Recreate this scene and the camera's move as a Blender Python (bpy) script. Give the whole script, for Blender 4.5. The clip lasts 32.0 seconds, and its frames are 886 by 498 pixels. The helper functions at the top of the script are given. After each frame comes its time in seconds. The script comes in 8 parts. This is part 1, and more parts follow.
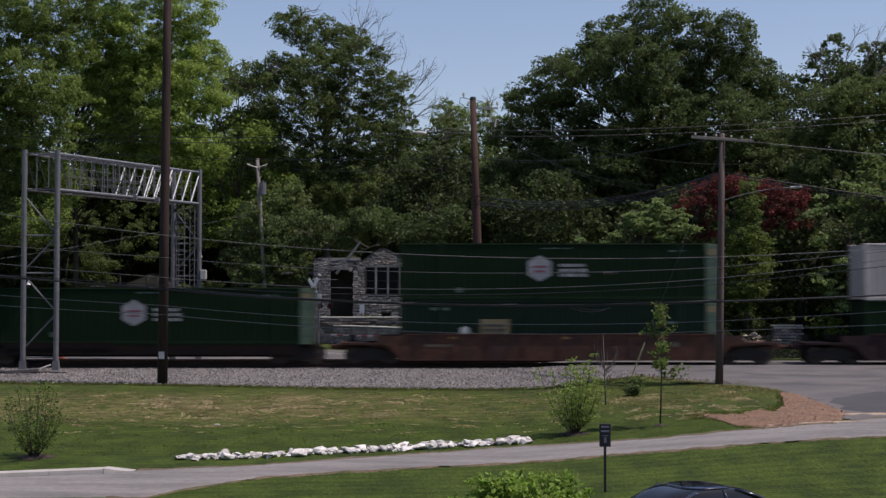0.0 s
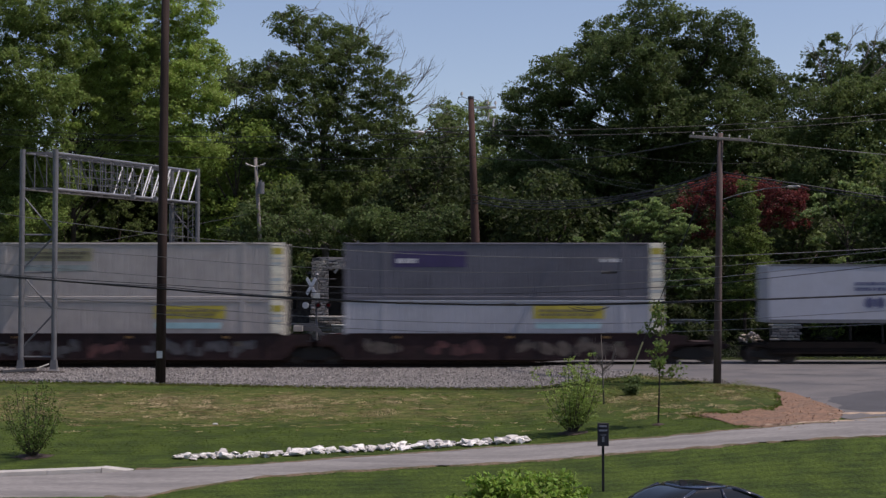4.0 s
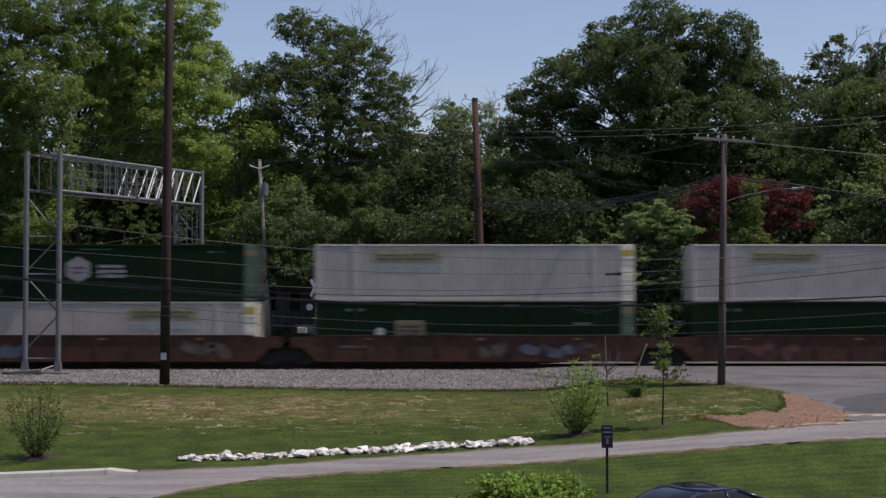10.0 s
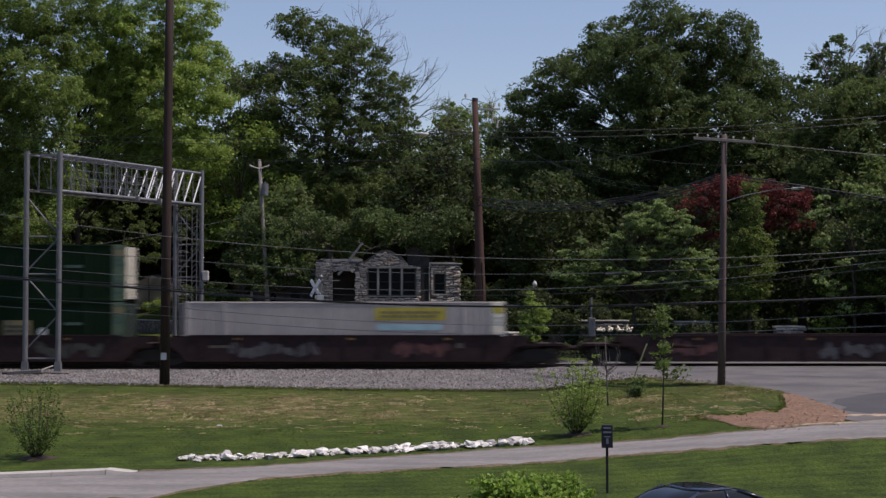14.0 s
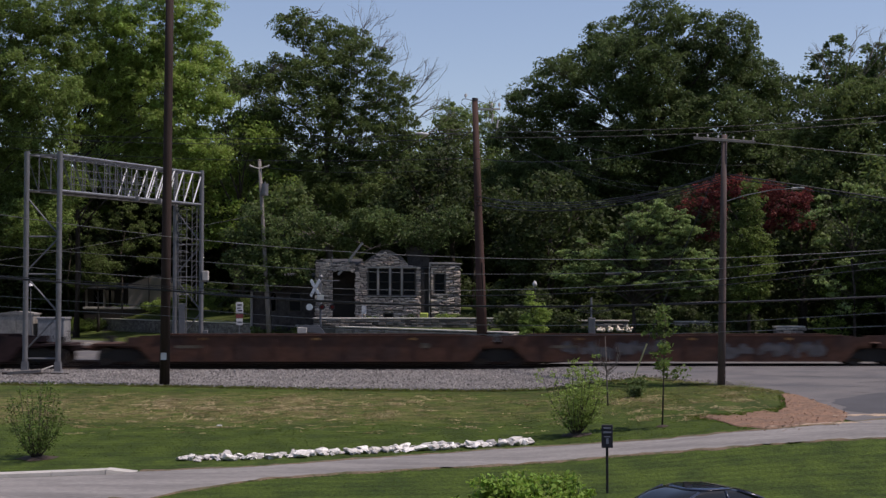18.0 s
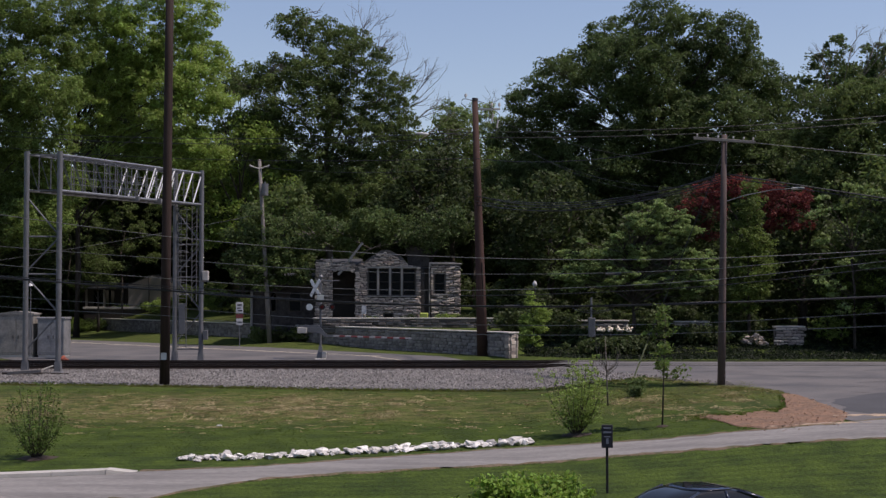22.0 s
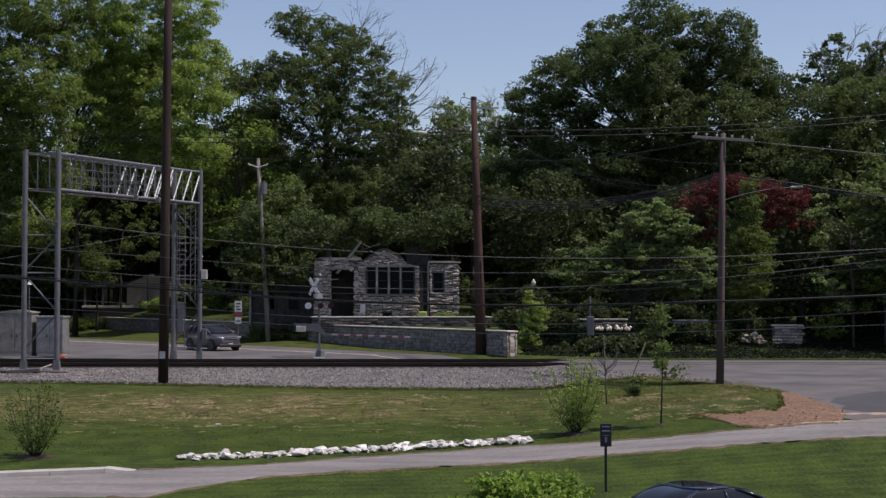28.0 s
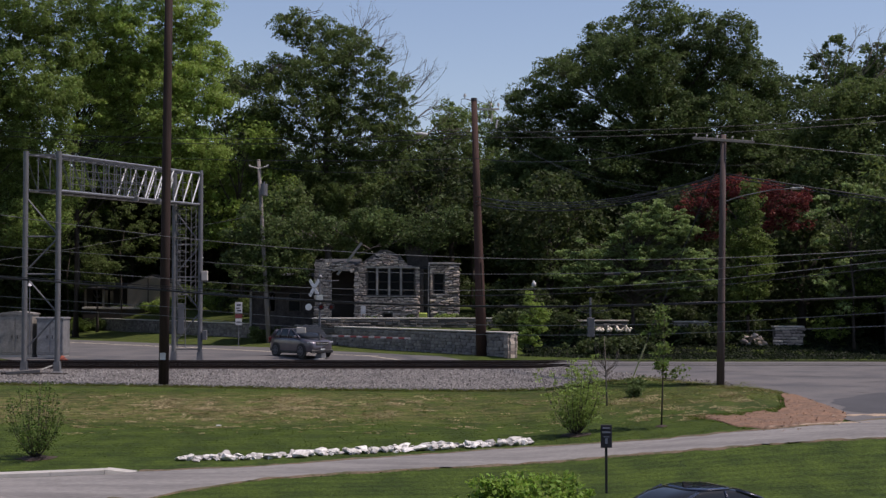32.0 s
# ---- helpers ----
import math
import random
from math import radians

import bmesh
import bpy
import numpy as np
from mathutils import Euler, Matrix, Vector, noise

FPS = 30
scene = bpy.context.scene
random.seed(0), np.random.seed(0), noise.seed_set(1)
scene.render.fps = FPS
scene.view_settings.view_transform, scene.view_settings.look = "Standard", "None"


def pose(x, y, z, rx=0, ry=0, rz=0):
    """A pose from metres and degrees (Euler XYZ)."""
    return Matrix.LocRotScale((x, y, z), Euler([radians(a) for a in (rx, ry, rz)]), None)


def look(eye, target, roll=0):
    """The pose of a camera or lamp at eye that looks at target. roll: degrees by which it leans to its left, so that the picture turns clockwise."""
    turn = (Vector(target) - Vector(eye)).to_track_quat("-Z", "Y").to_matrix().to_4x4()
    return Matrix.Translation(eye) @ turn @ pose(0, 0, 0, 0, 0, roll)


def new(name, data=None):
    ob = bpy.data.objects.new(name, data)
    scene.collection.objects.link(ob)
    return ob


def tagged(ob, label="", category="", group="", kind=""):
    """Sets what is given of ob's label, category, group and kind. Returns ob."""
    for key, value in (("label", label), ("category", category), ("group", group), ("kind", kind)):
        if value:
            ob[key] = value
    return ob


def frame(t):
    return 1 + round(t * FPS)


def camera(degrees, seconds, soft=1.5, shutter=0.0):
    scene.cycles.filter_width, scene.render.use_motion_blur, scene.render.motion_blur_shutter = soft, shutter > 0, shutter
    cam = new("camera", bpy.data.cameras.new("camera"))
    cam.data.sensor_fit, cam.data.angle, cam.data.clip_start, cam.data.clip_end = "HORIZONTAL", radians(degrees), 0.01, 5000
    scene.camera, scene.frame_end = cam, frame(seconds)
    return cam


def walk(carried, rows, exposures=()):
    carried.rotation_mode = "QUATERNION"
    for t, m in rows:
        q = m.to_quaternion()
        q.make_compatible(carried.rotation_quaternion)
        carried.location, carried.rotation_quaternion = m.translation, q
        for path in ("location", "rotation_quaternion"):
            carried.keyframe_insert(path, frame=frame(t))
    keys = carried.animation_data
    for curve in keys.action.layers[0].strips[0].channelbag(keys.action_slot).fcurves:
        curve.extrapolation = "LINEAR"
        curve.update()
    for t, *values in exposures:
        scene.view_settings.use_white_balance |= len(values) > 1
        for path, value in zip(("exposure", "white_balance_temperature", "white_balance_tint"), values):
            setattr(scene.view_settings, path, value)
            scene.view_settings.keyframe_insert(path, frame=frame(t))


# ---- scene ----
# ---------------------------------------------------------------- camera
cam = camera(35.22, 32.0, soft=1.4, shutter=0.5)
EYE = (0.0, 0.0, 3.5)
TILT = 91.95


def gaze(yaw, pitch):
    return pose(*EYE, TILT + pitch, 0, yaw)


walk(cam, [
    (0.0, gaze(-0.084, -0.044)), (0.5, gaze(-0.079, -0.044)), (1.0, gaze(-0.093, -0.035)), (1.5, gaze(-0.072, -0.049)),
    (2.0, gaze(-0.067, -0.049)), (2.5, gaze(0.111, 0.093)), (3.0, gaze(-0.195, 0.049)), (3.5, gaze(-0.174, -0.072)),
    (5.5, gaze(-0.146, -0.03)), (6.0, gaze(-0.111, 0.0)), (7.0, gaze(-0.107, 0.021)), (8.0, gaze(-0.102, 0.035)),
    (8.5, gaze(0.165, 0.026)), (9.0, gaze(0.093, -0.097)), (9.5, gaze(-0.009, -0.019)), (10.0, gaze(0, 0)),
    (11.0, gaze(0, 0)), (11.5, gaze(0, 0.035)), (12.0, gaze(0, 0.035)), (12.5, gaze(0, 0)), (25.5, gaze(0, 0)),
    (27.5, gaze(-0.035, -0.035)), (28.0, gaze(-0.053, -0.053)), (28.5, gaze(-0.023, 0)), (29.0, gaze(-0.035, 0)),
    (32.0, gaze(-0.035, 0)),
], exposures=[(0.0, -0.1, 6720, 22), (32.0, -0.1, 6720, 22)])

# ---------------------------------------------------------------- daylight
SUN_AZ, SUN_EL = radians(9), radians(60)      # from +x towards the camera's side, and up
world = bpy.data.worlds.new("sky")
world.use_nodes = True
scene.world = world
nt = world.node_tree
sky = nt.nodes.new("ShaderNodeTexSky")
sky.sky_type, sky.sun_disc = "NISHITA", False
sky.sun_elevation, sky.sun_rotation = SUN_EL, radians(90) + SUN_AZ
sky.dust_density, sky.ozone_density, sky.air_density = 0.7, 1.6, 1.0
nt.links.new(sky.outputs[0], nt.nodes["Background"].inputs[0])
nt.nodes["Background"].inputs[1].default_value = 0.128
sun = bpy.data.lights.new("sun", "SUN")
sun.energy, sun.angle, sun.color = 4.3, radians(0.55), (1.0, 0.95, 0.87)
sun_ob = new("sun", sun)
sun_dir = Vector((math.cos(SUN_EL) * math.cos(SUN_AZ), -math.cos(SUN_EL) * math.sin(SUN_AZ), math.sin(SUN_EL)))
sun_ob.matrix_world = look(sun_dir * 100, (0, 0, 0))


# ---------------------------------------------------------------- materials
def mat(name, color, rough=0.7, metal=0.0, vary=0.25, grain=30.0, blotch=1.5, bump=0.2, tint=None, tint_amount=0.5,
        per=None, translucent=0.0, spec=0.5, spread=0.38, coat=0.0, stretch=(1, 1, 1), bump_dist=0.01, tint_scale=None):
    """A surface with a fine grain, larger blotches of a second tint, and relief. per: 'object' or 'island' varies piece by piece."""
    m = bpy.data.materials.new(name)
    m.use_nodes = True
    t = m.node_tree
    n, ln = t.nodes, t.links.new
    b = n["Principled BSDF"]
    b.inputs["Roughness"].default_value = rough
    b.inputs["Metallic"].default_value = metal
    b.inputs["Specular IOR Level"].default_value = spec
    b.inputs["Coat Weight"].default_value = coat
    co = n.new("ShaderNodeTexCoord")
    mp = n.new("ShaderNodeMapping")
    mp.inputs["Scale"].default_value = stretch
    ln(co.outputs["Object"], mp.inputs[0])
    fine = n.new("ShaderNodeTexNoise")
    fine.inputs["Scale"].default_value, fine.inputs["Detail"].default_value = grain, 5
    big = n.new("ShaderNodeTexNoise")
    big.inputs["Scale"].default_value, big.inputs["Detail"].default_value = tint_scale or blotch, 6
    ln(mp.outputs[0], fine.inputs[0])
    ln(mp.outputs[0], big.inputs[0])
    ramp = n.new("ShaderNodeMapRange")
    ramp.inputs[1].default_value, ramp.inputs[2].default_value = 0.42, 0.62
    ln(big.outputs[0], ramp.inputs[0])
    mix = n.new("ShaderNodeMix")
    mix.data_type = "RGBA"
    second = tint or tuple(c * 0.65 for c in color)
    mix.inputs[6].default_value = (*color, 1)
    mix.inputs[7].default_value = tuple(color[i] + (second[i] - color[i]) * tint_amount for i in range(3)) + (1,)
    ln(ramp.outputs[0], mix.inputs[0])
    val = n.new("ShaderNodeMapRange")
    val.inputs[3].default_value, val.inputs[4].default_value = 1 - vary, 1 + vary
    val.inputs[1].default_value, val.inputs[2].default_value = 0.25, 0.75
    ln(fine.outputs[0], val.inputs[0])
    hsv = n.new("ShaderNodeHueSaturation")
    ln(mix.outputs[2], hsv.inputs["Color"])
    if per:
        src = n.new("ShaderNodeObjectInfo") if per == "object" else n.new("ShaderNodeNewGeometry")
        rnd = src.outputs["Random"] if per == "object" else src.outputs["Random Per Island"]
        r2 = n.new("ShaderNodeMapRange")
        r2.inputs[3].default_value, r2.inputs[4].default_value = 1 - spread, 1 + spread
        ln(rnd, r2.inputs[0])
        mul = n.new("ShaderNodeMath")
        mul.operation = "MULTIPLY"
        ln(val.outputs[0], mul.inputs[0])
        ln(r2.outputs[0], mul.inputs[1])
        ln(mul.outputs[0], hsv.inputs["Value"])
        hue = n.new("ShaderNodeMapRange")
        hue.inputs[3].default_value, hue.inputs[4].default_value = 0.485, 0.515
        ln(rnd, hue.inputs[0])
        ln(hue.outputs[0], hsv.inputs["Hue"])
    else:
        ln(val.outputs[0], hsv.inputs["Value"])
    ln(hsv.outputs[0], b.inputs["Base Color"])
    if bump:
        bp = n.new("ShaderNodeBump")
        bp.inputs["Strength"].default_value, bp.inputs["Distance"].default_value = bump, bump_dist
        ln(fine.outputs[0], bp.inputs["Height"])
        ln(bp.outputs[0], b.inputs["Normal"])
    if translucent:
        tr = n.new("ShaderNodeBsdfTranslucent")
        ms = n.new("ShaderNodeMixShader")
        ms.inputs[0].default_value = translucent
        ln(hsv.outputs[0], tr.inputs[0])
        ln(b.outputs[0], ms.inputs[1])
        ln(tr.outputs[0], ms.inputs[2])
        ln(ms.outputs[0], n["Material Output"].inputs[0])
    return m


def glass(name, color=(0.004, 0.005, 0.006), rough=0.04):
    m = bpy.data.materials.new(name)
    m.use_nodes = True
    b = m.node_tree.nodes["Principled BSDF"]
    b.inputs["Base Color"].default_value = (*color, 1)
    b.inputs["Roughness"].default_value = rough
    b.inputs["Specular IOR Level"].default_value = 0.35
    return m


def lawn_material():
    m = mat("lawn", (0.049, 0.076, 0.0115), 0.9, vary=0.5, grain=10, bump=0.9, bump_dist=0.07, tint=(0.026, 0.044, 0.008),
            tint_amount=0.9, blotch=0.8, spec=0.15)
    t = m.node_tree
    n, ln = t.nodes, t.links.new
    hsv = n["Hue/Saturation/Value"]
    before = hsv.inputs["Color"].links[0].from_socket
    # dry straw showing through on the bank
    co = n.new("ShaderNodeNewGeometry")
    mp = n.new("ShaderNodeMapping")
    mp.inputs["Scale"].default_value = (1.5, 2.4, 1.0)
    ln(co.outputs["Position"], mp.inputs[0])
    dry = n.new("ShaderNodeTexNoise")
    dry.inputs["Scale"].default_value, dry.inputs["Detail"].default_value, dry.inputs["Roughness"].default_value = 1.0, 9, 0.72
    ln(mp.outputs[0], dry.inputs[0])
    sep = n.new("ShaderNodeSeparateXYZ")
    ln(co.outputs["Position"], sep.inputs[0])
    band = n.new("ShaderNodeValToRGB")
    ramp = band.color_ramp
    ramp.elements[0].position, ramp.elements[0].color = 0.0, (0, 0, 0, 1)
    ramp.elements[1].position, ramp.elements[1].color = 1.0, (0.25, 0.25, 0.25, 1)
    for p, v in ((0.45, 0.05), (0.60, 1.0), (0.82, 0.8), (0.93, 0.05)):
        e = ramp.elements.new(p)
        e.color = (v, v, v, 1)
    rng = n.new("ShaderNodeMapRange")
    rng.inputs[1].default_value, rng.inputs[2].default_value = 44.0, 63.0
    ln(sep.outputs[1], rng.inputs[0])
    ln(rng.outputs[0], band.inputs[0])
    thr = n.new("ShaderNodeMapRange")
    thr.inputs[1].default_value, thr.inputs[2].default_value = 0.4, 0.7
    ln(dry.outputs[0], thr.inputs[0])
    mul = n.new("ShaderNodeMath")
    mul.operation = "MULTIPLY"
    ln(thr.outputs[0], mul.inputs[0])
    ln(band.outputs[0], mul.inputs[1])
    side = n.new("ShaderNodeMapRange")
    side.inputs[1].default_value, side.inputs[2].default_value, side.inputs[3].default_value, side.inputs[4].default_value = -5.0, 3.0, 0.95, 0.4
    ln(sep.outputs[0], side.inputs[0])
    both = n.new("ShaderNodeMath")
    both.operation = "MULTIPLY"
    ln(mul.outputs[0], both.inputs[0])
    ln(side.outputs[0], both.inputs[1])
    mx = n.new("ShaderNodeMix")
    mx.data_type = "RGBA"
    mx.inputs[7].default_value = (0.21, 0.155, 0.08, 1)
    ln(both.outputs[0], mx.inputs[0])
    ln(before, mx.inputs[6])
    # faint mowing stripes
    wv = n.new("ShaderNodeTexWave")
    wv.bands_direction = "Y"
    wv.inputs["Scale"].default_value, wv.inputs["Distortion"].default_value, wv.inputs["Detail Scale"].default_value = 0.55, 1.6, 0.5
    rot = n.new("ShaderNodeMapping")
    rot.inputs["Rotation"].default_value = (0, 0, radians(-6))
    ln(co.outputs["Position"], rot.inputs[0])
    ln(rot.outputs[0], wv.inputs[0])
    wr = n.new("ShaderNodeMapRange")
    wr.inputs[3].default_value, wr.inputs[4].default_value = 0.88, 1.12
    ln(wv.outputs["Fac"], wr.inputs[0])
    vm = n.new("ShaderNodeVectorMath")
    vm.operation = "SCALE"
    ln(mx.outputs[2], vm.inputs[0])
    ln(wr.outputs[0], vm.inputs["Scale"])
    ln(vm.outputs[0], hsv.inputs["Color"])
    return m


LAWN = lawn_material()
ASPHALT = mat("asphalt", (0.118, 0.11, 0.107), 0.9, vary=0.26, grain=34, blotch=0.5, tint=(0.075, 0.073, 0.076), tint_amount=0.9, bump=0.35, stretch=(0.75, 1.0, 1))
ASPHALT_DARK = mat("asphalt_dark", (0.06, 0.06, 0.065), 0.9, vary=0.2, grain=60, blotch=0.8, bump=0.3)
PATHWAY = mat("path_asphalt", (0.205, 0.194, 0.183), 0.88, vary=0.34, grain=16, blotch=0.9, tint=(0.135, 0.128, 0.122), tint_amount=0.9, bump=0.4, stretch=(0.28, 1.7, 1))
BALLAST = mat("ballast", (0.15, 0.139, 0.131), 0.9, vary=0.4, grain=22, blotch=0.8, bump=0.9, bump_dist=0.06, tint=(0.09, 0.083, 0.078), tint_amount=0.9)
STONE_BIT = mat("ballast_stone", (0.235, 0.218, 0.207), 0.9, vary=0.2, grain=30, per="island", spread=0.45, bump=0.3)
DIRT = mat("red_dirt", (0.19, 0.108, 0.066), 0.95, vary=0.6, grain=7, blotch=1.3, tint=(0.14, 0.088, 0.058), tint_amount=0.9, bump=0.9, bump_dist=0.04)
ROCK = mat("white_rock", (0.62, 0.6, 0.57), 0.85, vary=0.18, grain=12, blotch=3, tint=(0.36, 0.34, 0.32), tint_amount=0.8, per="object", bump=0.5)
STEEL = mat("galvanised_steel", (0.14, 0.142, 0.15), 0.6, 0.3, vary=0.12, grain=25, blotch=2, bump=0.08)
RAIL = mat("rail_steel", (0.03, 0.021, 0.018), 0.75, 0.2, vary=0.25, grain=30, blotch=2, tint=(0.045, 0.027, 0.02), spec=0.2)
RAIL_TOP = mat("rail_top", (0.16, 0.15, 0.145), 0.45, 0.6, vary=0.1, bump=0)
TIE = mat("creosote_tie", (0.04, 0.033, 0.028), 0.9, vary=0.3, grain=30, per="object", stretch=(1, 6, 6))
POLE = mat("creosote_pole", (0.036, 0.0245, 0.0215), 0.85, vary=0.3, grain=40, blotch=2, tint=(0.062, 0.041, 0.036), stretch=(4, 4, 0.3), spec=0.15)
POLE_RED = mat("reddish_pole", (0.075, 0.043, 0.036), 0.85, vary=0.3, grain=40, blotch=2, tint=(0.045, 0.03, 0.027), stretch=(4, 4, 0.3), spec=0.15)
POLE_BROWN = mat("weathered_brown_pole", (0.105, 0.08, 0.074), 0.85, vary=0.3, grain=40, blotch=2, tint=(0.07, 0.052, 0.048), stretch=(4, 4, 0.3), spec=0.15)
POLE_GREY = mat("weathered_pole", (0.19, 0.17, 0.155), 0.85, vary=0.25, grain=40, blotch=2, stretch=(4, 4, 0.3))
WIRE_GREY = mat("aluminium_wire", (0.17, 0.165, 0.16), 0.5, 0.3, vary=0.1, bump=0)
WIRE = mat("black_wire", (0.015, 0.015, 0.016), 0.5, vary=0.1, bump=0)
CONCRETE = mat("concrete", (0.42, 0.4, 0.37), 0.85, vary=0.12, grain=40, blotch=2, tint=(0.3, 0.285, 0.26))
STONE = mat("fieldstone", (0.43, 0.355, 0.3), 0.88, vary=0.2, grain=18, blotch=4, tint=(0.22, 0.2, 0.185), tint_amount=0.9, per="object", spread=0.42, bump=0.5, bump_dist=0.02)
STONE_WALL = mat("grey_wall_stone", (0.25, 0.22, 0.2), 0.9, vary=0.3, grain=12, blotch=3, tint=(0.17, 0.152, 0.14), tint_amount=0.9, spread=0.3, per="object", bump=0.5, bump_dist=0.02)
STONE_WALL_REST = mat("grey_wall_stone_rest", (0.25, 0.22, 0.2), 0.9, vary=0.3, grain=12, blotch=3, tint=(0.17, 0.152, 0.14), tint_amount=0.9, spread=0.3, per="island", bump=0.5, bump_dist=0.02)
# rubble darkened in colour for the shade under the terrace wall's cap
STONE_SHADE = mat("shaded_rubble", (0.13, 0.115, 0.105), 0.9, vary=0.3, grain=14, blotch=3, tint=(0.07, 0.064, 0.06), tint_amount=0.9, per="object", spread=0.6, bump=0.5, bump_dist=0.02)
MORTAR = mat("mortar", (0.1, 0.093, 0.086), 0.95, vary=0.2, grain=20, blotch=2)
LIMESTONE = mat("limestone_cap", (0.5, 0.47, 0.42), 0.8, vary=0.12, grain=20, blotch=2)
SLATE = mat("slate_roof", (0.035, 0.037, 0.042), 0.75, vary=0.2, grain=10, per="object")
WOOD_DARK = mat("dark_timber", (0.045, 0.036, 0.03), 0.8, vary=0.2, grain=20)
STUCCO = mat("beige_stucco", (0.3, 0.26, 0.222), 0.9, vary=0.12, grain=40, blotch=1)
# grey render darkened to hold the shade on the wing and link
STUCCO_SHADE = mat("shaded_render", (0.07, 0.063, 0.06), 0.95, vary=0.3, grain=9, blotch=1.6, tint=(0.042, 0.038, 0.037), tint_amount=1.0, spec=0.1)
WINDOW = glass("window_glass")
BARK = mat("bark", (0.06, 0.047, 0.038), 0.95, vary=0.35, grain=25, blotch=3, stretch=(3, 3, 0.6), bump=0.7, bump_dist=0.03)


def leaf(name, color, tint):
    return mat(name, color, 0.62, vary=0.12, grain=4, blotch=0.25, tint=tint, tint_amount=1.0, per="island", bump=0, translucent=0.5, spec=0.3)


# maple leaf in plain, shaded and sunny tones; the light is in the colours
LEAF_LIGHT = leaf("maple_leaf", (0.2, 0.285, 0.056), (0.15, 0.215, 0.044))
LEAF_MAPLE_SHADE = leaf("shaded_maple_leaf", (0.17, 0.24, 0.058), (0.13, 0.185, 0.046))
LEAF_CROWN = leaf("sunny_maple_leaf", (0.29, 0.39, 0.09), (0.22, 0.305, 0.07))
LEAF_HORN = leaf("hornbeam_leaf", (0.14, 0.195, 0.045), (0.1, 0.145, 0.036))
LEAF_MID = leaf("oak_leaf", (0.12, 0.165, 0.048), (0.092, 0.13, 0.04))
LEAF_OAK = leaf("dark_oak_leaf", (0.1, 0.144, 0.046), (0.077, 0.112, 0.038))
# shade under and inside the wood is put into this darker leaf colour
LEAF_DARK = leaf("shade_dark_leaf", (0.062, 0.088, 0.028), (0.045, 0.064, 0.022))
LEAF_GREY = leaf("greyish_leaf", (0.225, 0.305, 0.105), (0.165, 0.235, 0.08))
LEAF_RED = leaf("copper_leaf", (0.2, 0.045, 0.04), (0.13, 0.03, 0.03))
LEAF_YOUNG = leaf("young_shrub_leaf", (0.115, 0.17, 0.04), (0.085, 0.13, 0.032))
LEAF_SHRUB = leaf("shrub_leaf", (0.25, 0.34, 0.085), (0.19, 0.27, 0.066))


